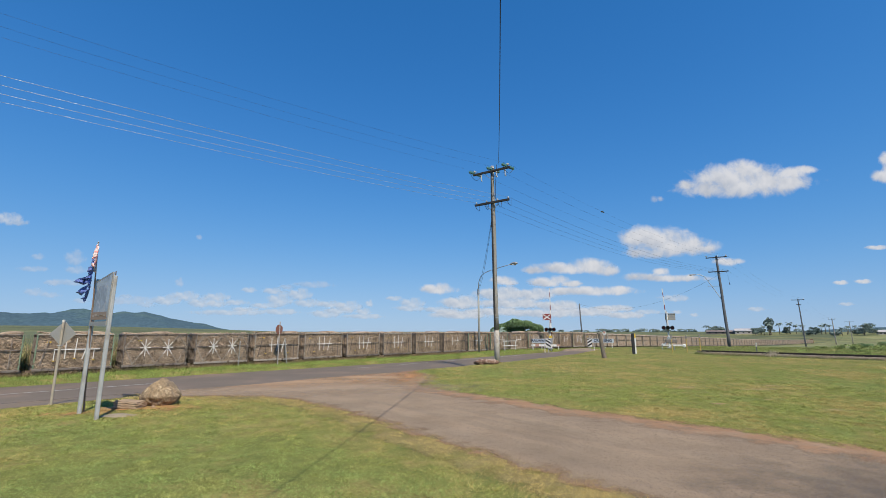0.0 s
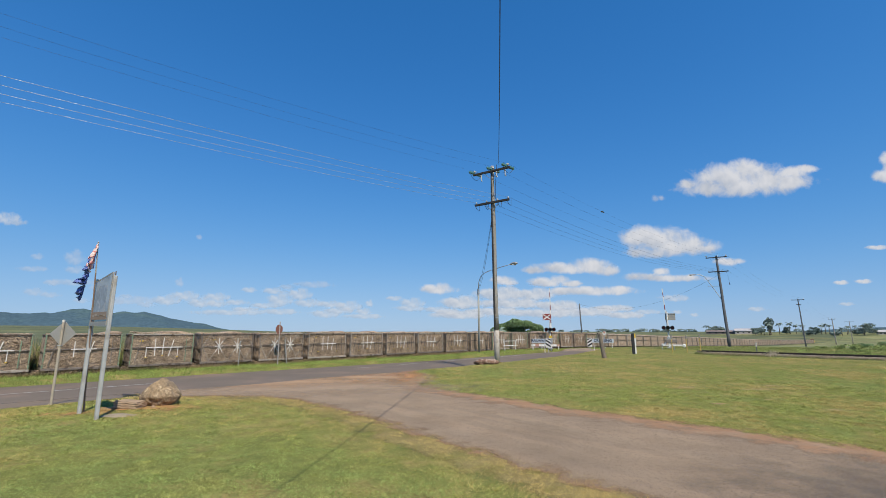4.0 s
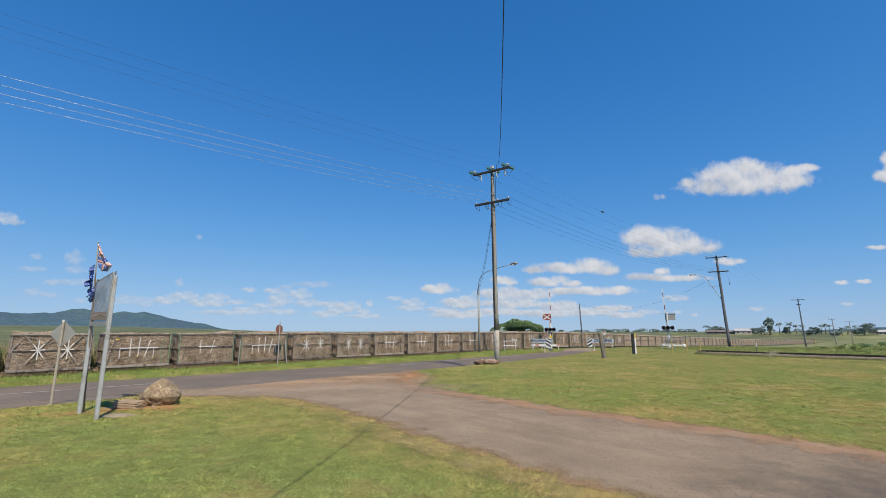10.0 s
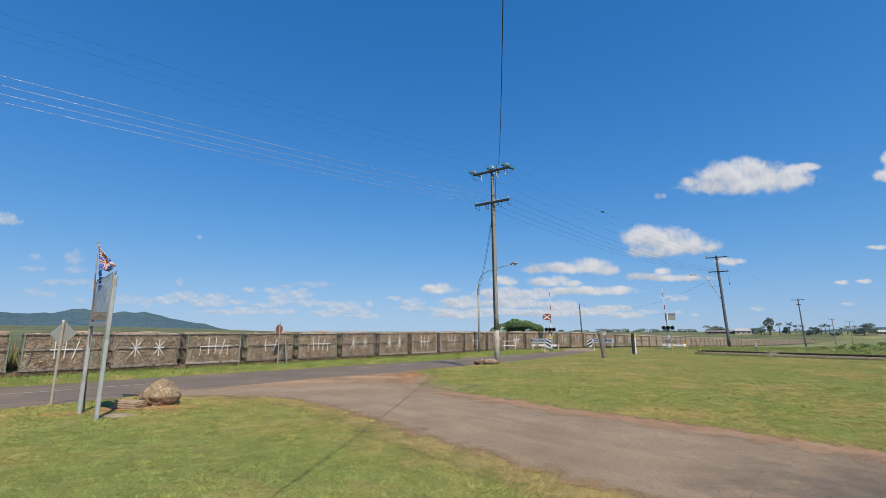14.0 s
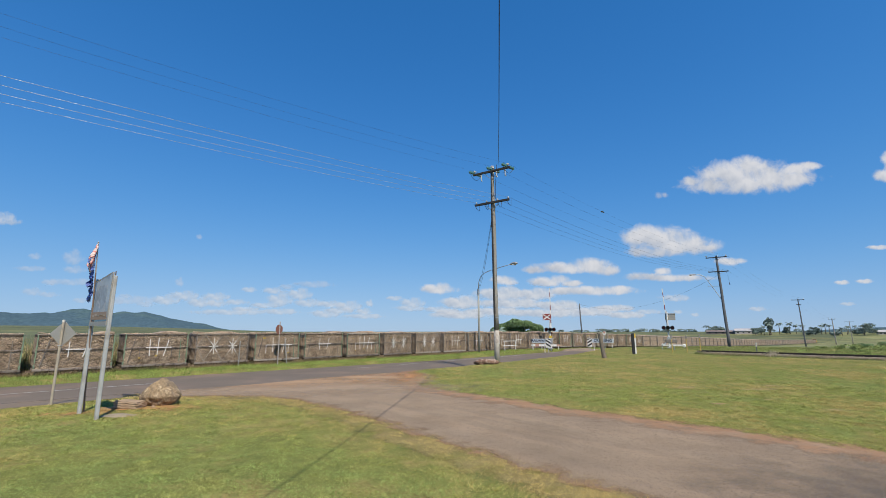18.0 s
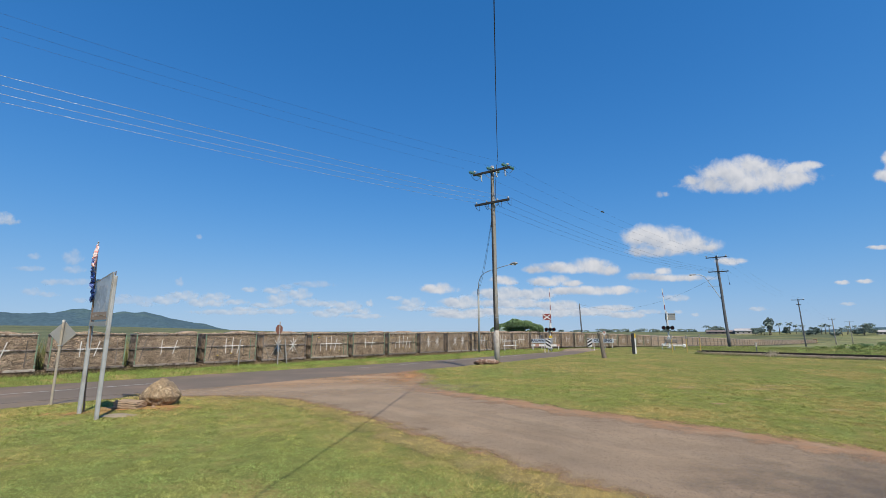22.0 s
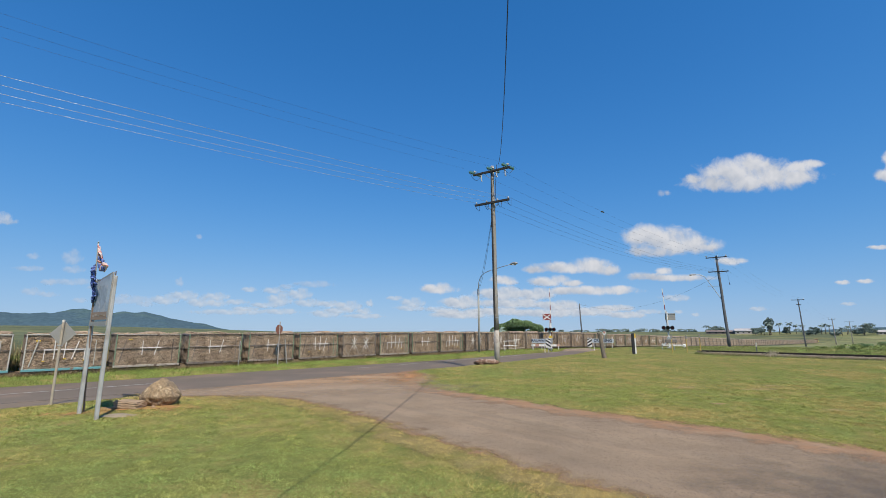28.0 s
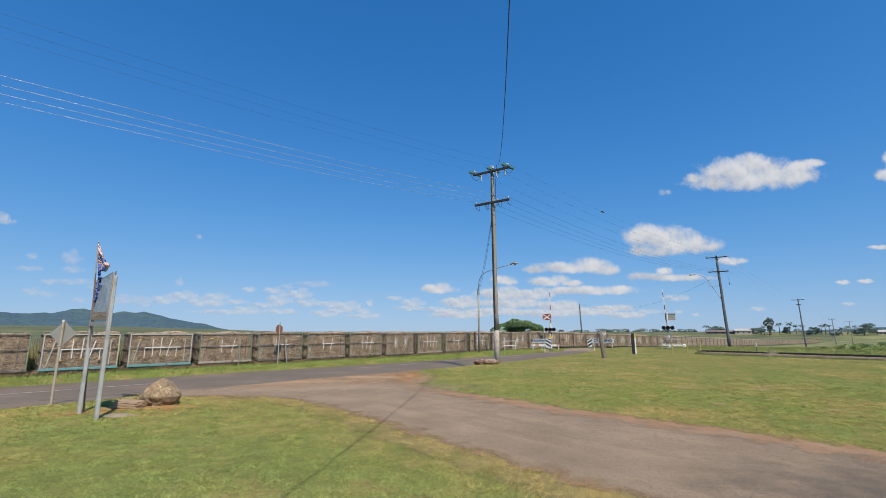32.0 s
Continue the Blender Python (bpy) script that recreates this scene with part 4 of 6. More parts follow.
# road's near side, ragged tufts; and the rough bank beyond the main line
nu, nv = rng.uniform(-10, 30, 9000), 18.95 + rng.normal(0, 0.14, 9000)
nx_, ny_ = xy(nu, nv)
k = ~near_edge(nx_, ny_, 0.2) & (nu > 4.5)
blades("roadside_grass", nx_[k], ny_[k], zg(nx_[k], ny_[k]) - 0.01, 0.07, 0.009, VERGE, "grass tufts along the asphalt edge", "grass", 13)
BANK = mat("bank_grass", (0.22, 0.26, 0.08), 0.85, var=0.16, scale=0.3, fine=4, bump=0.0, tint=(0.27, 0.25, 0.1), tint_at=(0.48, 0.66), tscale=0.25, island=0.8, space="World", spec=0.2)
bu, bv = rng.uniform(49, 92, 120000), rng.uniform(-42, 17.5, 120000)
bx, by = xy(bu, bv)
k = (bx / by < 1.1) & (bx / by > 0.33)
bx, by = bx[k], by[k]
clump = np.array([0.5 + noise.noise(Vector((a * 0.13, b * 0.13, 0))) for a, b in zip(bx, by)])
wx, wy = np.random.default_rng(77).normal((23.8, 32.9), 0.16, (160, 2)).T
blades("dry_weed", wx, wy, zg(wx, wy), 0.45, 0.012, mat("pale_weed", (0.5, 0.42, 0.31), 0.85, var=0.1, scale=3, bump=0, island=0.6), "dry weed clump beside the ballast", "weed", 78, 0.4)
blades("bank_grass", bx, by, zg(bx, by) - 0.02, 0.06 + 0.17 * np.clip(clump, 0, 1), 0.017, BANK, "tall rank grass on the bank past the railway", "grass", 14, 1.0)

# lush weeds past the rails
wrng = np.random.default_rng(79)
wd, wl_ = wrng.uniform(34, 46, 42000), wrng.uniform(0.78, 1.06, 42000)
wx, wy = wd * wl_, wd
tall_w = np.array([noise.noise(Vector((a * 0.35, b * 0.35, 6))) + 0.5 * noise.noise(Vector((a * 1.1, b * 1.1, 2))) for a, b in zip(wx, wy)])
k = (tall_w > 0.0) & (uv(wx, wy)[0] > 49)
blades("weed", wx[k], wy[k], zg(wx[k], wy[k]) - 0.02, 0.07 + 0.3 * np.clip(tall_w[k], 0, 1), 0.026, mat("weed_leaf", (0.27, 0.335, 0.10), 0.8, var=0.2, scale=0.8, fine=4, bump=0, tint=(0.36, 0.33, 0.13), tint_at=(0.46, 0.62), tscale=0.5, island=0.8, space="World", spec=0.25), "lush green weeds beyond the railway", "weeds", 80, 0.6)

cx_, cy_ = scatter(190000, 21, 3.0, 18, lambda x, y: on_drive(x, y) & (edge_gap(DRIVE_R, x, y) > 0.9 * np.random.default_rng(24).random(x.shape)), 0.8)
s_ = np.random.default_rng(22).uniform(0.004, 0.0105, len(cx_)) * np.clip(cy_ / 6, 1, 1.4)
ang = np.random.default_rng(23).uniform(0, 6.28, len(cx_))
base = np.stack([cx_, cy_, zg(cx_, cy_) + 0.014], -1)
tet = np.stack([base + np.stack([np.cos(ang + q) * s_, np.sin(ang + q) * s_, 0 * s_], -1) for q in (0, 1.7, 3.5, 5.0)] + [base + np.stack([0.2 * s_, 0.1 * s_, s_ * 0.45], -1)], 1)
i5 = np.arange(len(cx_))[:, None] * 5
tf = np.concatenate([np.concatenate([i5 + a, i5 + (a + 1) % 4, i5 + 4], 1) for a in range(4)])
tagged(new("loose_gravel", tri_mesh("loose_gravel", tet, tf, STONE_CHIP)), "small loose stones on the driveway", "gravel", kind="stuff")


# ---- stones and signs on the lawn ----
def boulder(name, m, size, seed, material, label, cut=0.0, steps=4, facets=(), amp=1.0):
    bm = bmesh.new()
    bmesh.ops.create_icosphere(bm, subdivisions=steps, radius=1)
    for q in bm.verts:
        p = q.co.copy()
        f = 1 - 0.10 * max(0.0, 1 - 7 * abs(noise.noise(p * 1.8 + Vector((seed, 2, 0))))) + amp * 0.24 * noise.noise(p * 1.1 + Vector((seed, 0, 0))) + amp * 0.12 * noise.noise(p * 2.7 + Vector((0, seed, 0))) + 0.025 * noise.noise(p * 7 + Vector((0, 0, seed))) + 0.02 * noise.noise(p * 17)
        taper = 1 - 0.34 * max(0.0, p.z) - cut * max(0.0, -p.z)
        q.co = Vector((p.x * size[0] * taper, p.y * size[1] * taper, max(p.z, -0.75) * size[2])) * f
        for nx_, nz_, d_ in facets:
            w = q.co.x * nx_ + q.co.z * nz_ - d_
            if w > 0:
                q.co -= Vector((nx_, 0, nz_)) * (0.8 * w)
    me = bpy.data.meshes.new(name)
    bm.to_mesh(me)
    bm.free()
    me.materials.append(material)
    me.polygons.foreach_set("use_smooth", [True] * len(me.polygons))
    ob = new(name, me)
    ob.matrix_world = m
    return tagged(ob, label, "rock")


boulder("boulder", pose(-7.02, 11.5, 0.24, 0, 0, 8), (0.465, 0.42, 0.44), 3.0, ROCK, "brown weathered boulder with pale streaks on the lawn", cut=0.32, steps=5, facets=((-0.64, 0.77, 0.315), (0.615, 0.788, 0.335)), amp=0.4)
boulder("boulder", pose(2.42, 25.6, 0.14, 0, 0, -10), (0.66, 0.42, 0.25), 8.0, mat("red_boulder", (0.17, 0.095, 0.06), 0.9, var=0.2, scale=4, fine=20, bump=0.8, dist=0.03, tint=(0.42, 0.32, 0.25), tint_at=(0.55, 0.6), tscale=5), "low reddish boulder at the foot of the power pole", facets=((0.0, 1.0, 0.13),))
boulder("stone", pose(-7.0, 10.05, 0.01, 0, 0, 0), (0.40, 0.22, 0.045), 5.0, mat("dull_slab", (0.27, 0.215, 0.145), 0.9, var=0.2, scale=4, fine=26, bump=0.6, dist=0.02), "flat stone slab sunk in the grass")
boulder("stone", pose(-6.88, 11.03, 0.03), (0.07, 0.05, 0.045), 6.0, SAND_STONE, "small pale stone beside the boulder", steps=2)
def rough_block(l, d, h, seed):
    """A quarried block: a fine box whose faces are broken and whose bedding shows as ledges."""
    b = bmesh.new()
    bmesh.ops.create_cube(b, size=1)
    bmesh.ops.subdivide_edges(b, edges=b.edges[:], cuts=11, use_grid_fill=True)
    for q in b.verts:
        p = q.co.copy()
        bed = 0.035 * math.sin(p.z * 21 + 2.0 * noise.noise(Vector((p.x * 3, p.y * 3, seed))))
        ends = 0.10 * noise.noise(Vector((p.z * 5, p.y * 4, seed + 3)))
        rounding = 1 - 0.09 * (max(abs(p.x), abs(p.y)) > 0.48) * (abs(p.z) > 0.4)
        q.co = Vector((p.x * l * (rounding + ends), p.y * d * (rounding + bed + 0.12 * noise.noise(p * 4 + Vector((seed, 0, 0)))), p.z * h + 0.022 * noise.noise(Vector((p.x * 5, p.y * 4, seed)))))
    me = bpy.data.meshes.new("block")
    b.to_mesh(me)
    b.free()
    me.materials.append(SAND_STONE)
    return me


tagged(new("stone_block", rough_block(0.60, 0.33, 0.19, 2.0)), "rough brown sandstone block lying on the lawn", "stone block").matrix_world = pose(-7.42, 11.0, 0.09, 0, 3, -6)


def patch_mesh(name, cx, cy, rx, ry, seed, label, lift=0.01, material=None, peak=1.3):
    n, rings = 40, 8
    verts, faces, cover = [], [], []
    for j in range(rings + 1):
        for i in range(n):
            a = 2 * math.pi * i / n
            f = j / rings * (1 + 0.35 * noise.noise(Vector((math.cos(a) * 1.3, math.sin(a) * 1.3, seed))) + 0.2 * noise.noise(Vector((math.cos(a) * 4, math.sin(a) * 4, seed))))
            x, y = cx + rx * f * math.cos(a), cy + ry * f * math.sin(a)
            verts.append((x, y, float(lay_z(x, y)) + lift))
            cover.append(min(1.0, peak * (1 - j / rings)))
    for j in range(rings):
        for i in range(n):
            faces.append((j * n + i, j * n + (i + 1) % n, (j + 1) * n + (i + 1) % n, (j + 1) * n + i))
    me = tri_mesh(name, verts, faces, material or ORANGE_DIRT)
    me.attributes.new("cover", "FLOAT", "POINT").data.foreach_set("value", cover)
    tagged(new(name, me), label, "dirt", kind="structure")


patch_mesh("bare_dirt", -7.1, 11.1, 1.7, 0.6, 1.0, "bare red earth under the stones")
patch_mesh("bare_dirt", -8.1, 10.35, 1.1, 0.4, 2.0, "bare red earth at the board's posts", 0.01, None, 0.85)
DRY_EARTH = mat("dry_earth", (0.34, 0.225, 0.135), 0.95, var=0.18, scale=3, fine=30, bump=0.6, dist=0.01, tint=(0.3, 0.235, 0.1), tint_at=(0.48, 0.6), tscale=3.0, space="World", spec=0.1, fade=1.0)
for j, (x, y, a_, b_) in enumerate(((9.9, 14.5, 0.85, 0.3), (10.9, 15.3, 0.4, 0.22), (7.97, 15.2, 0.5, 0.24), (9.2, 10.8, 0.5, 0.2), (8.7, 12.4, 0.45, 0.22), (6.9, 11.6, 0.35, 0.18), (22.0, 39.6, 1.5, 0.6))):
    patch_mesh("bare_dirt", x, y, a_, b_, 3.0 + j, "worn bare patch of dry earth in the lawn", 0.009, DRY_EARTH)

# dust and red dirt carried over the driveway's mouth
for j, (x, y, a_, b_, pk) in enumerate(((-1.2, 17.9, 1.1, 2.6, 1.5), (-2.9, 18.3, 3.0, 1.5, 1.4), (-5.6, 16.6, 5.0, 1.8, 1.2))):
    patch_mesh("bare_dirt", x, y, a_, b_, 13.0 + j, "red dirt and dust carried over the driveway", 0.018 + 0.003 * j, DUST, pk)

patch_mesh("bare_dirt", -1.3, 18.6, 0.6, 2.2, 27.0, "bare orange earth at the lawn's corner", 0.034, ORANGE_DUST, 1.0)
patch_mesh("bare_dirt", -3.0, 19.6, 2.4, 1.3, 28.0, "orange dirt dragged over the driveway", 0.031, ORANGE_DUST, 0.35)
patch_mesh("bare_dirt", -4.6, 15.3, 6.2, 2.9, 29.0, "pale dust on the driveway's mouth", 0.0155, PALE_DUST, 1.45)
patch_mesh("coarse_gravel", 5.9, 5.1, 4.6, 2.3, 31.0, "coarse darker gravel worn bare on the driveway", 0.0165, COARSE, 0.85)

# notice board on two steel posts
PL, PR = Vector((-8.07, 10.32, 0)), Vector((-7.16, 9.63, 0))
bd = (PR - PL).normalized()
bn = Vector((bd.y, -bd.x, 0))  # towards the lawn
brd = thing("notice_board", (0, 0, 0), "faded notice board on two galvanised posts", "notice board")
turn = Matrix((bd, -bn, Vector((0, 0, 1)))).transposed()
POST_STEEL = mat("dull_galvanised_post", (0.455, 0.45, 0.43), 0.6, 0.1, var=0.1, scale=5, fine=50, bump=0.1, tint=(0.38, 0.35, 0.31), tscale=3)
for p, h in ((PL, 3.0), (PR, 3.0)):
    part("post", Build().box(p + Vector((0, 0, h / 2 - 0.05)), (0.085, 0.07, h + 0.1), turn, 0.012), POST_STEEL, brd)
pm = (PL + PR) / 2 + bn * 0.035
part("panel", Build().plate([pm - bd * 0.54 + Vector((0, 0, 2.1)), pm + bd * 0.54 + Vector((0, 0, 2.1)), pm + bd * 0.54 + Vector((0, 0, 3.06)), pm - bd * 0.54 + Vector((0, 0, 2.9))], bn, 0.015), mat("faded_print", (0.40, 0.45, 0.50), 0.45, var=0.1, scale=3, fine=20, bump=0.05, tint=(0.25, 0.30, 0.36), tint_at=(0.45, 0.6), tscale=2.2), brd, "sun-bleached printed panel")
PIC = mat("faded_picture", (0.27, 0.31, 0.36), 0.45, var=0.2, scale=5, fine=14, bump=0.05, tint=(0.42, 0.43, 0.45), tint_at=(0.5, 0.6), tscale=4)
part("picture", Build().box(pm + bn * 0.013 + bd * 0.05 + Vector((0, 0, 2.5)), (0.62, 0.008, 0.62), turn), PIC, brd, "faded dark picture")
part("band", Build().box(pm + bn * 0.012 + Vector((0, 0, 2.14)), (1.0, 0.012, 0.17), turn), mat("brown_band", (0.27, 0.19, 0.13), 0.6, var=0.12, scale=6, bump=0.1), brd, "brown lettered band")
for j in range(5):
    part("text_bar", Build().box(pm + bn * 0.02 + bd * (-0.36 + 0.18 * j) + Vector((0, 0, 2.145 + 0.02 * (j % 2))), (0.13, 0.004, 0.03), turn), BIN_GREY, brd)
part("frame", Build().bar(pm - bd * 0.56 + Vector((0, 0, 2.9)), pm + bd * 0.56 + Vector((0, 0, 3.07)), 0.03, 0.035).box(pm + Vector((0, 0, 1.97)), (1.1, 0.045, 0.09), turn).box(pm + bd * 0.55 + Vector((0, 0, 2.5)), (0.025, 0.03, 1.12), turn).box(pm - bd * 0.55 + Vector((0, 0, 2.42)), (0.025, 0.03, 0.96), turn), SIGN_BACK, brd)
part("bolt", Build().tube([PR + Vector((0, 0, 3.0)), PR + Vector((0, 0, 3.1))], 0.012, 6), RUST, brd)

# back of a diamond warning sign
DS = Vector((-9.88, 11.69, float(zg(-9.88, 11.69))))
sgn = thing("road_sign", pose(*DS, 0, 0, 4), "diamond warning sign seen from behind, on a post", "road sign")
part("post", Build().tube([(0, 0.0, -0.1), (0, 0, 2.07)], 0.03, 10), mat("sign_post", (0.43, 0.365, 0.28), 0.7, 0.1, var=0.1, scale=6, bump=0.1), sgn)
part("cap", Build().tube([(0, 0, 2.06), (0, 0, 2.12)], 0.034, 10), WHITE, sgn)
hd = 0.33
part("plate", Build().plate([(0, 0.04, 1.765 - hd), (hd, 0.04, 1.765), (0, 0.04, 1.765 + hd), (-hd, 0.04, 1.765)], (0, 1, 0), 0.006), SIGN_BACK, sgn, "dull grey metal back")
for zc, k_ in ((1.90, 0.05), (1.47, 0.085)):
    part("clamp", Build().box((0, 0.0, zc), (k_, 0.075, 0.03), ch=0.006), SIGN_BACK if zc > 1.6 else POST_STEEL, sgn)
for zc in (1.90, 1.70):
    part("bolt", Build().tube([(0, 0.045, zc), (0, 0.055, zc)], 0.012, 6), GALV, sgn)

# back of the stop sign across the road
sx, sy = xy(13.65, 27.85)
stp = thing("stop_sign", pose(float(sx), float(sy), float(zg(sx, sy)), 0, 0, 62), "eight-sided stop sign seen from behind", "road sign")
part("post", Build().tube([(0, 0, -0.1), (0, 0, 2.72)], 0.032, 8), mat("stop_post", (0.45, 0.4, 0.36), 0.7, 0.2, var=0.1, scale=5), stp)
part("plate", Build().plate([(0.31 * math.cos(math.pi * (k + 0.5) / 4), 0.045, 2.24 + 0.31 * math.sin(math.pi * (k + 0.5) / 4)) for k in range(8)], (0, 1, 0), 0.006), mat("red_brown_plate", (0.24, 0.10, 0.07), 0.6, var=0.1, scale=5), stp, "rusty brown back of the plate")
for zc in (2.35, 2.1):
    part("clamp", Build().box((0, 0.02, zc), (0.1, 0.07, 0.04), ch=0.006), GALV, stp)
for nm, a_, b_, r_, lb in (("marker_post", (-12.56, 28.02, -0.36), (-12.56, 28.02, 1.19), 0.035, "thin grey steel post before the cane line"), ("marker_post", (-10.3, 30.1, -0.36), (-10.52, 30.1, 1.3), 0.04, "thin leaning grey post beside the stop sign")):
    mp_ = thing(nm, a_, lb, "post")
    top_ = Vector(b_) - Vector(a_)
    part("shaft", Build().tube([top_ * -0.1, top_ * 0.5, top_], r_, 8), SIGN_BACK, mp_)
    part("cap", Build().tube([top_, top_ * 1.015], [r_ * 1.2, r_ * 0.8], 8), GALV, mp_)


# ---- poles and wires ----
def power_pole(x, y, h, arm_dir, arms, label, painted=0.0, r0=0.15, z=None, lean=(0, 0), wood=None):
    z0 = float(zg(x, y)) if z is None else z
    t = thing("power_pole", (x, y, z0), label, "power pole", "power poles along the road")
    d = Vector((arm_dir[0], arm_dir[1], 0)).normalized()
    r1 = r0 * 0.68
    n = 9
    zs = [painted - 0.0 + (h - painted) * i / n for i in range(n + 1)]
    rr = [r0 + (r1 - r0) * q / h for q in zs]
    part("pole", Build().tube([(lean[0] * q + 0.012 * math.sin(q), lean[1] * q, q) for q in zs], rr, 14), wood or WOOD_POLE, t, "weathered timber pole", True)
    if painted:
        part("painted_base", Build().tube([(0, 0, -0.3), (0, 0, painted * 0.5), (lean[0] * painted, 0, painted)], [r0 * 1.02, r0 * 1.02, r0], 14), POLE_PAINT, t, "whitewashed foot of the pole", True)
    att = []
    for k, (za, length, kind) in enumerate(arms):
        c = Vector((lean[0] * za, lean[1] * za, za))
        f = Vector((-d.y, d.x, 0)) * (-(r1 + 0.05))
        m = Matrix((d, Vector((-d.y, d.x, 0)), Vector((0, 0, 1)))).transposed()
        arm = part("crossarm", Build().box(c + f, (length, 0.11, 0.13), m, 0.01), CROSSARM, t)
        for s in (-1, 1):
            part("brace", Build().bar(c + f + d * (s * 0.5) - Vector((0, 0, 0.05)), c - Vector((0, 0, 0.55)) + f * 0.7, 0.035, 0.012), GALV, t)
        offs = (-length * 0.46, 0.12, length * 0.44) if kind == "hv" else (-length * 0.47, -length * 0.157, length * 0.157, length * 0.47)
        row = []
        for o in offs:
            p = c + f + d * o + Vector((0, 0, 0.065))
            b = Build()
            if kind == "hv":
                b.tube([p, p + Vector((0, 0, 0.08)), p + Vector((0, 0, 0.1)), p + Vector((0, 0, 0.15)), p + Vector((0, 0, 0.17)), p + Vector((0, 0, 0.22))], [0.03, 0.03, 0.10, 0.09, 0.10, 0.035], 10)
                part("insulator", b, PORCELAIN, t)
                row.append(Vector((x, y, z0)) + p + Vector((0, 0, 0.2)))
            else:
                b.tube([p, p + Vector((0, 0, 0.05)), p + Vector((0, 0, 0.1)), p + Vector((0, 0, 0.12))], [0.03, 0.05, 0.05, 0.025], 8)
                part("insulator", b, PORCELAIN, t)
                row.append(Vector((x, y, z0)) + p + Vector((0, 0, 0.09)))
        att.append(row)
    return t, att


AD = (0.816, -0.578)
p1, a1 = power_pole(3.14, 26.4, 12.0, AD, ((11.62, 2.6, "hv"), (9.6, 2.36, "lv")), "tall weathered timber power pole with two crossarms", painted=1.86, lean=(-0.004, 0))
DIRV = Vector((0.715, 0.699, 0))
INV = Vector((0.74, 0.67, 0))
# strain insulators and jumper loops of the first pole
z1 = 0.0
for o in (-1.18, 0.1, 1.12):
    c = Vector((0, 0, 11.68)) + Vector((*AD, 0)) * o + Vector((-0.578, -0.816, 0)) * 0.17
    for sgn_, dv in ((1, DIRV), (-1, INV)):
        b = Build()
        for q in range(3):
            w = c + dv * (sgn_ * (0.18 + 0.15 * q))
            b.tube([w, w + dv * (sgn_ * 0.025), w + dv * (sgn_ * 0.05), w + dv * (sgn_ * 0.15)], [0.035, 0.10, 0.04, 0.018], 12)
        part("strain_insulator", b, GLASS_GREEN, p1, "green glass discs")
    q0, q1 = c - INV * 0.55, c + DIRV * 0.55
    part("jumper", Build().tube([q0 + (q1 - q0) * k / 8 - Vector((0, 0, 0.42 * math.sin(math.pi * k / 8))) for k in range(9)], 0.012, 5), CABLE, p1)
for o, fall_ in ((-0.72, 0.42), (0.36, 0.36), (0.95, 0.4)):
    c = Vector((0, 0, 11.5)) + Vector((*AD, 0)) * o + Vector((-0.578, -0.816, 0)) * 0.24
    part("fuse", Build().tube([c, c - Vector((0, 0, 0.05)), c - Vector((0, 0, 0.09)), c - Vector((0, 0, fall_ - 0.06)), c + Vector((0.06, 0, -fall_))], [0.03, 0.06, 0.035, 0.035, 0.05], 8), PORCELAIN, p1, "pale drop-out fuse")
for o in (-1.1, -0.45, 0.45, 1.1):
    c = Vector((0, 0, 9.62)) + Vector((*AD, 0)) * o + Vector((-0.578, -0.816, 0)) * 0.17
    q0, q1 = c - INV * 0.25, c + DIRV * 0.25
    part("jumper", Build().tube([q0 + (q1 - q0) * k / 8 + Vector((0.1 * math.sin(math.pi * k / 8), 0, -0.4 * math.sin(math.pi * k / 8))) for k in range(9)], 0.012, 5), CABLE, p1)
part("cable_tail", Build().tube([(0.22, -0.1, 12.06), (0.2, -0.13, 11.6), (0.12, -0.13, 10.9), (0.1, -0.13, 9.8)], 0.015, 6), CABLE, p1)
# dark tube down the left front of the pole, from arm to painted foot
part("downlead", Build().tube([(-0.135, -0.07, 11.75), (-0.145, -0.085, 9), (-0.13, -0.10, 6), (-0.125, -0.11, 4.2), (-0.12, -0.12, 1.9)], [0.035, 0.05, 0.055, 0.055, 0.045], 8), CABLE, p1, "dark round strip down the pole's left front")
for zc_ in (2.6, 3.9, 5.4, 7.0, 8.8):
    part("strap", Build().tube([(-0.004 * zc_, 0, zc_ - 0.02), (-0.004 * zc_, 0, zc_ + 0.02)], 0.158 - 0.0036 * zc_, 14), GALV, p1)

P2 = (38.7, 61.2)
# a darker, bluish timber colour stands in for the shaded side of these two poles
p2, a2 = power_pole(*P2, 12.55, (0.84, -0.54), ((12.3, 2.6, "hv"), (10.3, 2.4, "lv")), "leaning timber power pole with a street lamp", r0=0.2, lean=(-0.035, 0.0), wood=WOOD_DARK)
p3, a3 = power_pole(89.3, 111.5, 11.7, (0.72, -0.69), ((11.4, 2.6, "hv"), (10.2, 0.9, "lv")), "weathered timber power pole beyond the railway", r0=0.17, lean=(-0.03, 0), wood=WOOD_DARK)
p4, a4 = power_pole(165, 190, 10.8, (0.72, -0.69), ((10.5, 2.4, "hv"),), "distant timber power pole", r0=0.22, lean=(-0.02, 0))
p5, a5 = power_pole(217.4, 240, 11.7, (0.72, -0.69), ((11.4, 3.6, "hv"),), "distant timber power pole", r0=0.22, lean=(-0.02, 0))
p0, a0 = power_pole(-33.9, -7.1, 12.0, AD, ((11.62, 2.6, "hv"), (9.6, 2.36, "lv")), "tall weathered timber power pole behind the lawn")


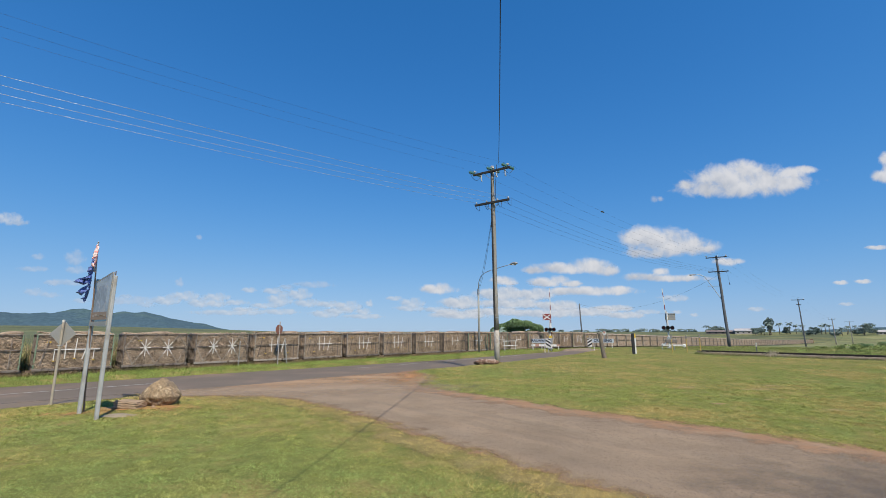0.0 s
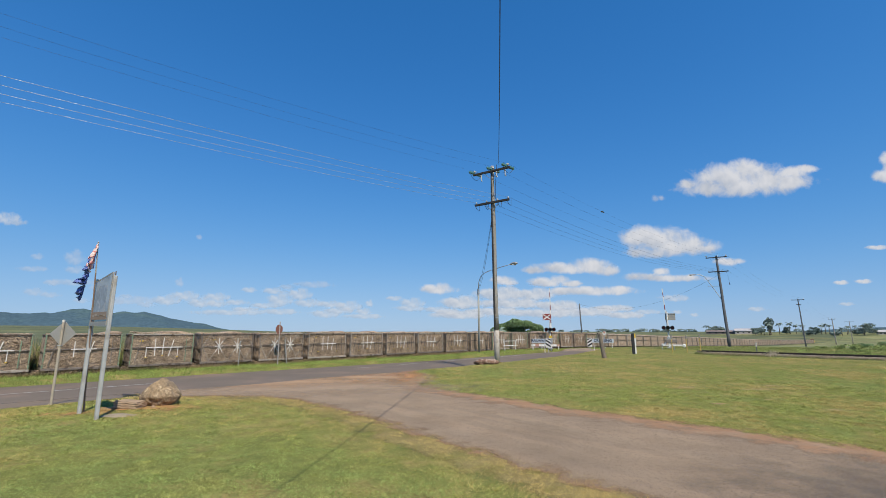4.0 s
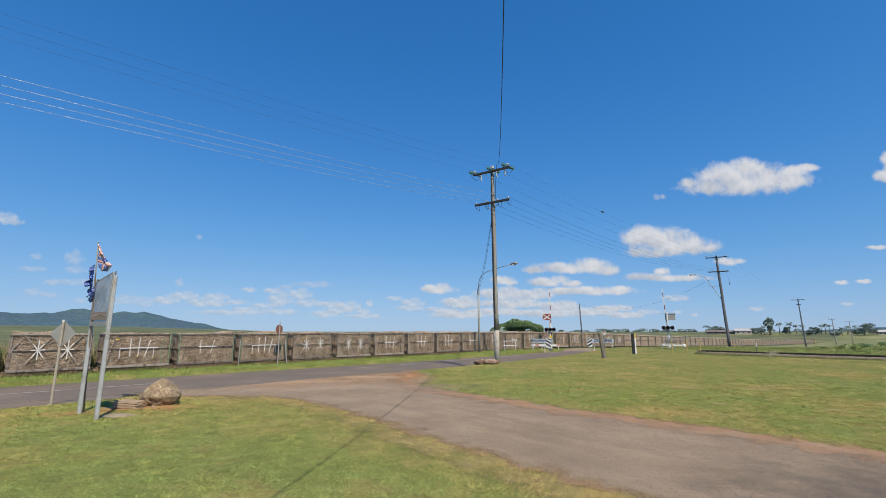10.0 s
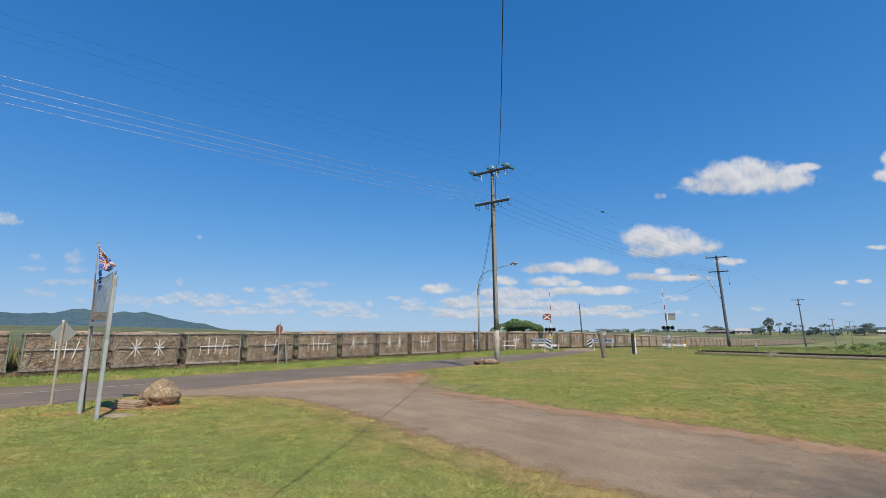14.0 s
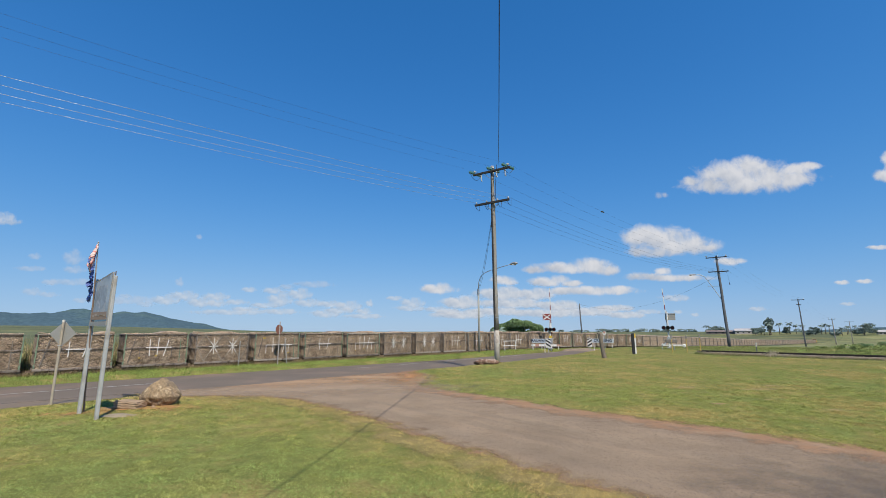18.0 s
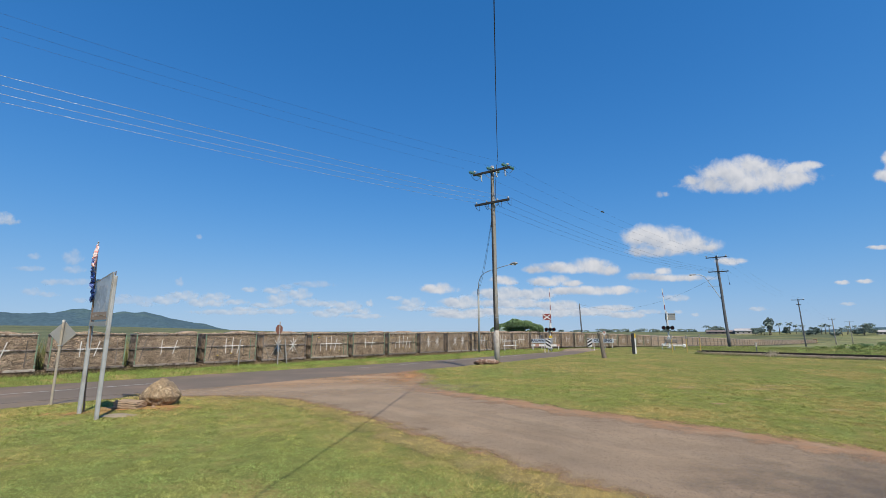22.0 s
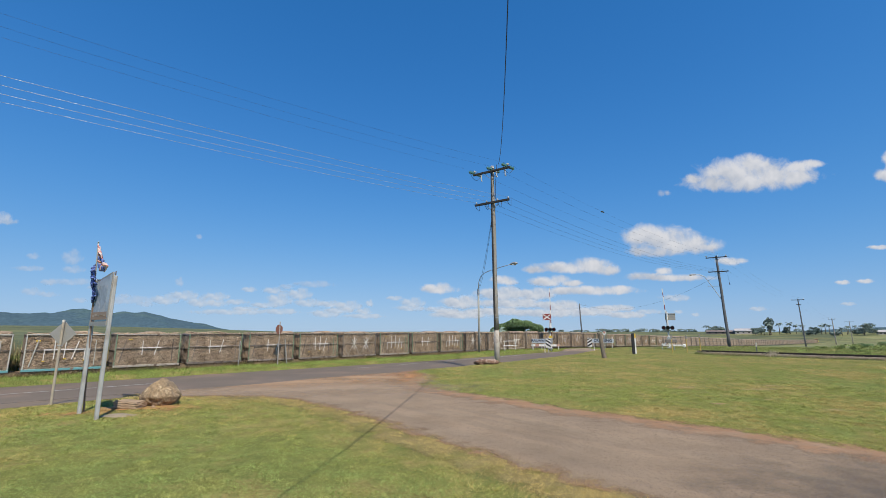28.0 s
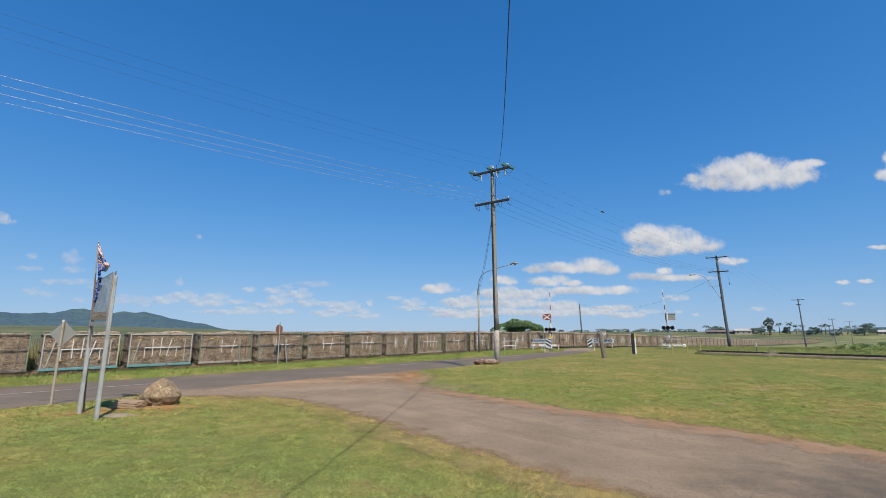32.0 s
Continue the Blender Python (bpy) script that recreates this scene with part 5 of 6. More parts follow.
def wire(a, b, sag, r, material, label, n=24):
    a, b = Vector(a), Vector(b)
    pts = [a + (b - a) * (i / n) - Vector((0, 0, 4 * sag * (i / n) * (1 - i / n))) for i in range(n + 1)]
    tagged(new("power_line", Build().tube(pts, r, 5).mesh("power_line", material, True)), label, "power line", "overhead power lines")


for i in range(3):
    wire(a0[0][i], a1[0][i], (0.78, 1.08, 1.2)[i], 0.0027, CABLE, "thin high-voltage wire overhead")
    wire(a1[0][i], a2[0][i], 1.0, 0.0036, CABLE, "thin high-voltage wire overhead")
    wire(a2[0][i], a3[0][i], 1.2, 0.0042, CABLE, "thin high-voltage wire overhead")
    wire(a3[0][i], a4[0][i], 1.5, 0.005, CABLE, "thin high-voltage wire overhead")
for i in range(4):
    wire(a0[1][i], a1[1][i], 0.8 + 0.02 * i, 0.0061, WIRE, "bright aluminium low-voltage wire overhead")
    wire(a1[1][i], a2[1][i], 0.95, 0.0055, CABLE, "dark low-voltage wire strung overhead")

# a small clamp that hangs on the outer wire
f_ = 0.25
cl = a1[0][2].lerp(a2[0][2], f_) - Vector((0, 0, 4 * 1.0 * f_ * (1 - f_)))
wc = thing("wire_clamp", tuple(cl), "small dark clamp on the overhead wire", "clamp")
part("body", Build().box((0, 0, 0), (0.2, 0.1, 0.1), ch=0.03), CABLE, wc)
part("tail", Build().box((0.12, 0, -0.06), (0.1, 0.05, 0.07), ch=0.015), CABLE, wc)

# street lamp across the road
lx, ly = 3.51, 43.83
lmp = thing("street_lamp", (lx, ly, -0.36), "grey steel street lamp with a curved arm", "street lamp")
lz = -0.36
part("post", Build().tube([(0, 0, 0.0), (0, 0, 3), (-0.02, 0, 6.1)], [0.11, 0.1, 0.085], 12), mat("lamp_timber", (0.31, 0.31, 0.28), 0.8, var=0.12, scale=3, fine=30, bump=0.2, stretch=(5, 5, 0.5)), lmp, "", True)
part("collar", Build().tube([(-0.02, 0, 5.7), (-0.02, 0, 6.3)], 0.11, 12), GALV, lmp)
L2 = Vector((0.72, -0.694, 0))
part("arm", Build().tube([Vector((-0.02, 0, 6.1)), Vector((-0.02, 0, 6.9)) + L2 * 0.05, Vector((0, 0, 7.5)) + L2 * 0.3, Vector((0, 0, 7.82)) + L2 * 0.8, Vector((0, 0, 8.0)) + L2 * 1.5, Vector((0, 0, 8.2)) + L2 * 2.8, Vector((0, 0, 8.36)) + L2 * 3.9], 0.035, 8), GALV, lmp, "", True)
part("lantern", Build().tube([Vector((0, 0, 8.35)) + L2 * 3.85, Vector((0, 0, 8.39)) + L2 * 4.1, Vector((0, 0, 8.4)) + L2 * 4.5, Vector((0, 0, 8.37)) + L2 * 4.7], [0.05, 0.13, 0.14, 0.05], 10), SIGN_BACK, lmp)
part("lens", Build().box(Vector((0, 0, 8.27)) + L2 * 4.3, (0.36, 0.2, 0.07), ch=0.02), PORCELAIN, lmp)
wire((lx, ly, lz + 6.3), (3.14 - 0.16, 26.4, 8.55), 0.35, 0.011, CABLE, "service wire from the pole to the street lamp")
wire((lx, ly, lz + 6.2), (3.14 - 0.12, 26.45, 8.65), 0.75, 0.011, CABLE, "service wire from the pole to the street lamp")

# rank growth behind the cane line
fu, fv = rng.uniform(-9, 14, 9000), 31.6 + rng.normal(0, 0.45, 9000)
fx, fy = xy(fu, fv)
blades("rank_growth", fx, fy, zg(fx, fy), 1.65, 0.02, mat("rank_leaf", (0.21, 0.24, 0.09), 0.85, var=0.2, scale=2, fine=9, bump=0, tint=(0.36, 0.275, 0.16), tint_at=(0.44, 0.58), tscale=1.5, island=0.9, space="World", spec=0.2), "tall rank growth behind the cane line", "weeds", 19, 0.25)

# lamp arm on the second pole
z2 = float(zg(*P2))
q0, q1 = Vector((-0.25, 0, 6.3)), Vector((-1.75, 1.0, 9.4 - z2))
part("lamp_arm", Build().tube([q0, q0 + (q1 - q0) * 0.6, q1, q1 + Vector((-0.45, 0.3, 0.32)), q1 + Vector((-0.8, 0.5, 0.36))], 0.045, 8), GALV, p2)
part("lamp_brace", Build().bar((-0.3, 0, 8.3), (-1.55, 0.85, 8.35), 0.05), GALV, p2)
part("lantern", Build().box(q1 + Vector((-1.25, 0.8, 0.36)), (0.85, 0.28, 0.13), Matrix.Rotation(-0.55, 3, "Z"), 0.04), SIGN_BACK, p2)
part("hanging_link", Build().tube([(0.78, -0.35, 8.75), (0.79, -0.35, 8.6), (0.79, -0.35, 8.4)], [0.02, 0.06, 0.03], 8), CABLE, p2)
part("cable_drop", Build().tube([(0.55, -0.3, 10.2), (0.72, -0.34, 9.4), (0.78, -0.35, 8.7)], 0.012, 5), CABLE, p2)

tx, ty = 29.1, 94.3
tp = thing("utility_pole", (tx, ty, float(zg(tx, ty))), "slim dark pole behind the cane line", "utility pole")
part("pole", Build().tube([(0, 0, -0.2), (-0.1, 0, 4), (-0.25, 0, 8.8)], [0.17, 0.15, 0.12], 10), WOOD_DARK, tp, "", True)
wire((tx - 0.25, ty, float(zg(tx, ty)) + 8.7), (P2[0] - 0.3, P2[1], z2 + 9.9), 2.6, 0.010, CABLE, "slack wire to a slim pole")

# swinging service cable from the pole top to the building behind the lawn
CA, CB = Vector((3.45, 26.3, 12.05)), Vector((-2.33, -20.0, 12.0))
axis = (CB - CA).normalized()
span = (CB - CA).length
down = (Vector((0, 0, -1)) - axis * Vector((0, 0, -1)).dot(axis)).normalized()
CM = Matrix((axis, axis.cross(down) * -1.0, -down)).transposed().to_4x4()
CM.translation = CA
scab = thing("service_cable", CM, "thick black service cable hanging overhead", "cable")
part("cable", Build().tube([(span * i / 60, 0, -4 * 4.1 * (i / 60) * (1 - i / 60)) for i in range(61)], 0.0112, 7), CABLE, scab, "", True)
post = thing("service_post", (-2.33, -20.0, 0), "plain timber pole that carries the service cable", "pole")
part("post", Build().tube([(0, 0, -0.3), (0, 0, 12.1)], [0.15, 0.1], 10), WOOD_POLE, post)


# ---- level crossing ----
def lettering(text, size, depth, material, parent, m):
    cu_ = bpy.data.curves.new("lettering", "FONT")
    cu_.body, cu_.size, cu_.extrude, cu_.align_x, cu_.align_y = text, size, depth, "CENTER", "CENTER"
    cu_.offset = 0.012
    tmp = bpy.data.objects.new("lettering_source", cu_)
    scene.collection.objects.link(tmp)
    bpy.context.view_layer.update()
    me = bpy.data.meshes.new_from_object(tmp.evaluated_get(bpy.context.evaluated_depsgraph_get()))
    bpy.data.objects.remove(tmp)
    bpy.data.curves.remove(cu_)
    me.materials.clear()
    me.materials.append(material)
    ob = part("lettering", me, material, parent, "dark blue letters " + text)
    ob.matrix_local = m
    return ob


def crossing_signal(x, y, yaw, boom_len, boom_lean, front, label):
    """Mast with a target board, two hooded lamps, and a raised boom. Its front faces local -y."""
    t = thing("crossing_signal", pose(x, y, max(float(zg(x, y)), -0.17), 0, 0, yaw), label, "railway signal", "level crossing signals")
    part("mast", Build().tube([(0, 0, -0.3), (0, 0, 3.95)], 0.08, 10), WHITE, t, "white painted mast")
    part("mast_cap", Build().tube([(0, 0, 3.95), (0, 0, 4.06)], [0.04, 0.02], 8), GALV, t)
    for s in (-1, 0, 1):
        lampx = 0.42 * s
        bg = part("lamp_hood", Build().tube([(lampx, -0.1, 2.2), (lampx, -0.14, 2.2), (lampx, -0.16, 2.2), (lampx, -0.36, 2.2)], [0.02, 0.22, 0.185, 0.195], 16, False), BLACK, t, "black hooded signal lamp")
        part("lens", Build().tube([(lampx, -0.15, 2.2), (lampx, -0.18, 2.2)], [0.16, 0.1], 14), mat("unlit_red_lens", (0.10, 0.015, 0.015), 0.2, var=0.02, bump=0) if s else BLACK, bg)
    part("lamp_bar", Build().box((0, -0.06, 2.2), (1.0, 0.05, 0.07), ch=0.01), BLACK, t)
    if front:
        part("target_board", Build().box((-0.3, -0.09, 3.62), (0.95, 0.02, 0.72), ch=0.005), RED, t, "red board with a white cross")
        for s in (-1, 1):
            part("cross_bar", Build().bar((-0.3 - 0.4, -0.108, 3.62 - 0.28 * s), (-0.3 + 0.4, -0.108, 3.62 + 0.28 * s), 0.11, 0.012), WHITE, t)
    else:
        part("target_board", Build().box((0.32, 0.09, 3.4), (1.0, 0.02, 0.75), ch=0.005), SIGN_BACK, t, "grey back of a target board")
        part("rail", Build().box((0.05, 0.06, 3.72), (1.7, 0.03, 0.04)), GALV, t)
    part("sign_plate", Build().box((-0.08, -0.08, 1.9), (0.3, 0.015, 0.32), ch=0.004), SIGN_BACK, t)
    if front:
        part("yellow_plate", Build().box((0.02, -0.08, 1.35), (0.36, 0.015, 0.3), ch=0.004), YELLOW, t, "small yellow plate")
    part("mechanism", Build().box((0.02, 0.0, 0.9), (0.42, 0.4, 0.62), ch=0.03), GALV, t, "grey boom mechanism box")
    part("foot", Build().box((0, 0, 0.06), (0.5, 0.5, 0.16), ch=0.02), GALV, t)
    # raised boom in red and white lengths
    bx = 0.12 if front else 0.02
    n = 12
    tip = Vector((bx + boom_lean, 0.2, boom_len))
    st = Vector((bx, 0.2, 0.9))
    for i in range(n):
        a_, b_ = st + (tip - st) * (i / n), st + (tip - st) * ((i + 1) / n)
        w = 0.13 - 0.07 * i / n
        k = RED if i % 3 == 1 else WHITE
        part("boom_length", Build().bar(a_, b_, w, 0.04), k, t)
    part("counterweight", Build().bar(st + Vector((-0.1, 0, 0)), st + Vector((-0.5 if not front else -0.2, 0, -0.5)), 0.1, 0.05).box(st + Vector((-0.62 if not front else -0.25, 0, -0.55)), (0.36, 0.24, 0.26), None, 0.03), WHITE, t)
    return t


crossing_signal(12.35, 51.93, -12, 7.0, 0.02, True, "level crossing signal, red board, boom raised")
crossing_signal(24.72, 49.45, -25, 6.55, -0.25, False, "level crossing signal seen from behind, boom raised")

FACE = -18.0
INK = mat("sign_ink", (0.015, 0.02, 0.045), 0.6, var=0.05, bump=0)
BOARD = mat("sign_board", (0.5, 0.55, 0.6), 0.6, var=0.06, scale=4, bump=0.03)
FADED_RED = mat("faded_red_paint", (0.48, 0.27, 0.21), 0.7, var=0.1, scale=5, bump=0.05)


def crossing_board(x, y, text, width, label, stripes_side, z, size=0.40):
    t = thing("crossing_board", pose(x, y, float(zg(x, y)), 0, 0, FACE), label, "road sign")
    zc = z - float(zg(x, y))
    part("board", Build().box((0, 0, zc), (width, 0.02, 0.42), ch=0.004), BOARD, t, "pale board")
    lettering(text, size, 0.006, INK, t, pose(0, -0.017, zc, 90, 0, 0))
    for s in (-0.42, 0.42):
        part("leg", Build().box((s * width, 0.05, (zc + 0.1) / 2), (0.07, 0.05, zc + 0.25), ch=0.006), WHITE, t)
    sx_ = stripes_side * (width / 2 + 0.27)
    sb = part("striped_board", Build().box((sx_, 0.0, zc - 0.22), (0.5, 0.02, 1.0), ch=0.004), WHITE, t, "black and white chevron board")
    for i in range(3):
        z0_ = zc - 0.70 + 0.36 * i
        pts = [(sx_ - 0.24 * stripes_side, -0.012, z0_ + 0.3), (sx_ + 0.24 * stripes_side, -0.012, z0_), (sx_ + 0.24 * stripes_side, -0.012, z0_ + 0.19), (sx_ - 0.24 * stripes_side, -0.012, z0_ + 0.49)]
        pts = [(a, b, max(zc - 0.71, min(c, zc + 0.27))) for a, b, c in pts]
        part("black_stripe", Build().plate(pts, (0, -1, 0), 0.004), BLACK, sb)
    part("striped_leg", Build().box((sx_, 0.05, (zc - 0.5) / 2), (0.06, 0.05, zc - 0.2)), GALV, t)
    return t


crossing_board(10.47, 49.5, "RAILWAY", 1.5, "white RAILWAY board beside a striped chevron", 1, 0.80, 0.37)
crossing_board(18.05, 51.1, "CROSSING", 2.3, "white CROSSING board beside a striped chevron", -1, 0.78)


def rail_fence(p, q, h, label, bars, legs, material, stripes=False):
    p, q = Vector((*p, float(zg(*p)))), Vector((*q, float(zg(*q))))
    t = thing("barrier_rail", (0, 0, 0), label, "barrier")
    for i in range(legs):
        a_ = p + (q - p) * ((i + 0.15) / (legs - 0.7))
        part("post", Build().box(a_ + Vector((0, 0, h / 2 - 0.05)), (0.07, 0.07, h + 0.1), ch=0.008), material, t)
    for zb in bars:
        n = 8 if stripes else 1
        for i in range(n):
            a_, b_ = p + (q - p) * (i / n) + Vector((0, 0, zb)), p + (q - p) * ((i + 1) / n) + Vector((0, 0, zb))
            part("rail", Build().bar(a_, b_, 0.22 if stripes else 0.07, 0.05), FADED_RED if stripes and i % 3 == 1 else material, t)
    return t


rail_fence((6.18, 46.6), (7.93, 48.42), 1.02, "white post-and-rail barrier at the verge", (0.97, 0.5), 2, WHITE)
rail_fence((9.72, 49.84), (13.97, 54.25), 0.5, "low red and white striped barrier", (0.48,), 4, WHITE, True)

# posts on the lawn's far edge
lp = thing("timber_post", pose(11.13, 31.41, 0, 0, -8, 0), "leaning weathered grey timber post in the lawn", "post")
b = Build().tube([(0, 0, -0.1), (0.0, 0, 0.5), (0.0, 0, 1.2), (0.0, 0, 1.66), (0.01, 0, 1.75)], [0.16, 0.14, 0.135, 0.125, 0.09], 9)
b.v = [tuple(Vector(p) + Vector((noise.noise(Vector(p) * 4), noise.noise(Vector(p) * 4 + Vector((3, 0, 0))), 0)) * 0.03) for p in b.v]
part("post", b, mat("grey_post_timber", (0.21, 0.168, 0.128), 0.9, var=0.3, scale=4, fine=25, bump=0.8, tint=(0.1, 0.085, 0.07), tint_at=(0.58, 0.66), tscale=2, stretch=(5, 5, 0.6)), lp)
part("knot", Build().tube([(-0.08, -0.03, 1.62), (-0.17, -0.04, 1.78)], [0.06, 0.03], 7), BARK, lp)
rs = thing("marker_sign", pose(17.85, 49.9, -0.08, 0, 0, -20), "small round red and white sign on a post", "road sign")
part("post", Build().tube([(0, 0, -0.6), (0, 0, 1.9)], 0.03, 8), GALV, rs)
part("plate", Build().tube([(0, -0.04, 1.72), (0, -0.05, 1.72)], 0.2, 16), WHITE, rs)
part("ring", Build().tube([(0, -0.053, 1.78), (0, -0.06, 1.78)], 0.13, 16), FADED_RED, rs)
bp = thing("striped_post", (15.45, 36.79, 0), "black and white guide post on the lawn", "post")
part("post", Build().box((0, 0, 0.8), (0.22, 0.12, 1.72), ch=0.015), BLACK, bp)
part("white_face", Build().box((0.165, 0.02, 0.62), (0.11, 0.12, 1.3), ch=0.01), WHITE, bp)
part("yellow_cap", Build().box((0.165, 0.02, 1.45), (0.11, 0.12, 0.36), ch=0.01), YELLOW, bp)
POST_Y = None
for x, y, h in ((19.6, 38.78, 1.42), (20.67, 38.45, 1.45), (23.75, 41.86, 1.48), (19.6, 47.0, 0.9)):
    if POST_Y is None:
        POST_Y = thing("yellow_post", (x, y, float(zg(x, y))), "thin yellow marker post by the railway", "post", "yellow posts by the crossing")
        part("shaft", Build().box((0, 0, 0.55), (0.075, 0.06, 1.2), ch=0.008), mat("dull_yellow_paint", (0.47, 0.33, 0.09), 0.7, var=0.14, scale=5, bump=0.1, tint=(0.3, 0.25, 0.16), tscale=4), POST_Y)
        part("cap", Build().box((0, 0, 1.32), (0.085, 0.07, 0.36), ch=0.01), WOOD_POLE, POST_Y, "weathered bare top")
    else:
        copy_thing(POST_Y, pose(x, y, float(zg(x, y)) - (1.45 - h)))
rb = thing("relay_box", pose(23.2, 46.0, 0, 0, 0, -20), "dark signal cabinet on a low white guard", "cabinet")
part("cabinet", Build().box((0.0, 0, 0.85), (1.0, 0.5, 0.34), ch=0.03), mat("dark_cabinet", (0.19, 0.165, 0.14), 0.6, var=0.1, scale=4), rb)
part("guard_rail", Build().box((0.25, -0.42, 0.42), (1.8, 0.1, 0.16), ch=0.03), WHITE, rb)
part("guard_end", Build().box((1.1, -0.36, 0.4), (0.3, 0.25, 0.34), ch=0.08), WHITE, rb)
for s in (-0.9, 0.2, 1.3):
    part("leg", Build().box((s, -0.3, 0.2), (0.08, 0.08, 0.6)), GALV, rb)
mk = thing("marker_post", (26.21, 37.93, 0), "small dark post with a white top", "post")
part("shaft", Build().box((0, 0, 0.4), (0.06, 0.06, 0.9)), WOOD_DARK, mk)
part("top", Build().box((0, -0.01, 0.72), (0.12, 0.06, 0.34), ch=0.01), BIN_WHITE, mk)

# main line on its ballast
MA, MB = Vector((21.0, 37.2, 0)), Vector((42.0, 13.05, 0))
ml = [MA + (MB - MA) * (i / 14) for i in range(15)]
for p in ml:
    p.z = 0.13
md = (MB - MA).normalized()
mn = Vector((-md.y, md.x, 0))
rails("rail", [p + Vector((0, 0, 0.04)) for p in ml], 1.067, 0.115, "rusty main railway line on pale ballast", "main_railway", SHADED_RAIL)
bed = np.array([[p + mn * o + Vector((0, 0, hgt)) for o, hgt in ((-1.0, -0.2), (-0.72, 0.06), (0, 0.07), (1.2, 0.07), (1.9, -0.2))] for p in ml])
tagged(new("ballast_bed", grid_mesh("ballast_bed", bed[..., 0], bed[..., 1], bed[..., 2], mat("ballast_bed", (0.2, 0.15, 0.11), 0.95, var=0.2, scale=4, fine=22, bump=0.9, dist=0.05, space="World"))), "grey crushed stone railway bed", "ballast", kind="structure")
sleepers = thing("sleeper_row", (0, 0, 0), "timber sleepers under the main line", "sleepers", kind="structure")
slm = Build().box((0, 0, 0), (1.5, 0.22, 0.12), ch=0.012).mesh("sleeper", WOOD_POLE)
tot = (MB - MA).length
for i in range(int(tot / 0.7)):
    p = MA + md * (0.7 * i)
    p.z = 0.05
    o = part("sleeper", slm, WOOD_POLE, sleepers)
    o.matrix_world = Matrix.Translation(p) @ pose(0, 0, 0, 0, 0, math.degrees(math.atan2(mn.y, mn.x)))
rng = np.random.default_rng(31)
n = 8500
t_ = rng.random(n)
o_ = np.maximum(rng.uniform(-0.95, 1.5, n), -0.62 - 0.36 * t_)  # grass hides the shoulder at the crossing end
P_ = np.array([MA + (MB - MA) * float(a) + mn * float(c) for a, c in zip(t_, o_)])
P_[:, 2] = 0.195 - 0.2 * np.clip((np.abs(o_) - 0.68) / 0.3, 0, 1)
s_ = rng.uniform(0.02, 0.05, n)
ang = rng.uniform(0, 6.28, n)
tet = np.stack([P_ + np.stack([np.cos(ang + q) * s_, np.sin(ang + q) * s_, -0.2 * s_], -1) for q in (0, 1.4, 3.3, 4.9)] + [P_ + np.stack([0.2 * s_, 0.1 * s_, s_ * 0.8], -1)], 1)
i5 = np.arange(n)[:, None] * 5
tagged(new("ballast", tri_mesh("ballast", tet, np.concatenate([np.concatenate([i5 + a, i5 + (a + 1) % 4, i5 + 4], 1) for a in range(4)]), BALLAST)), "loose pale ballast stones", "ballast", kind="stuff")
n = 16000
t_ = rng.random(n) ** 1.5
o_ = rng.uniform(-1.25, -0.66 - 0.3 * t_)
P_ = np.array([MA + (MB - MA) * float(a) + mn * float(c) for a, c in zip(t_, o_)])
blades("trackside_grass", P_[:, 0], P_[:, 1], 0.13 - 0.19 * np.clip((np.abs(o_) - 0.7) / 0.35, 0, 1), 0.09, 0.013, BANK, "ragged grass creeping over the railway's shoulder", "grass", 33, 0.8)
patch_mesh("bare_dirt", 21.2, 36.2, 1.3, 0.6, 33.0, "bare orange earth at the end of the rails", 0.02, ORANGE_DIRT, 1.0)


# ---- plants and buildings far off ----
def leaf_cloud(centres, radii, n, size, seed):
    """Small leaf clumps over a crown made of uneven lobes."""
    rng = np.random.default_rng(seed)
    k = rng.integers(0, len(centres), n)
    d = rng.normal(size=(n, 3))
    d /= np.linalg.norm(d, axis=1)[:, None]
    d[:, 2] = np.where(d[:, 2] < -0.35, -d[:, 2], d[:, 2])
    c = np.array(centres)[k] + d * np.array(radii)[k] * rng.uniform(0.72, 1.08, n)[:, None]
    a, b = rng.normal(size=(n, 3)), rng.normal(size=(n, 3))
    a /= np.linalg.norm(a, axis=1)[:, None]
    b = np.cross(a, b)
    b /= np.linalg.norm(b, axis=1)[:, None]
    s = size * rng.uniform(0.5, 1.3, n)[:, None]
    V = np.stack([c - a * s, c + b * s * 0.5, c + a * s, c - b * s * 0.5 + d * s * 0.3], 1)
    i = np.arange(n)[:, None] * 4
    return V.reshape(-1, 3), np.concatenate([i, i + 1, i + 2, i + 3], 1)


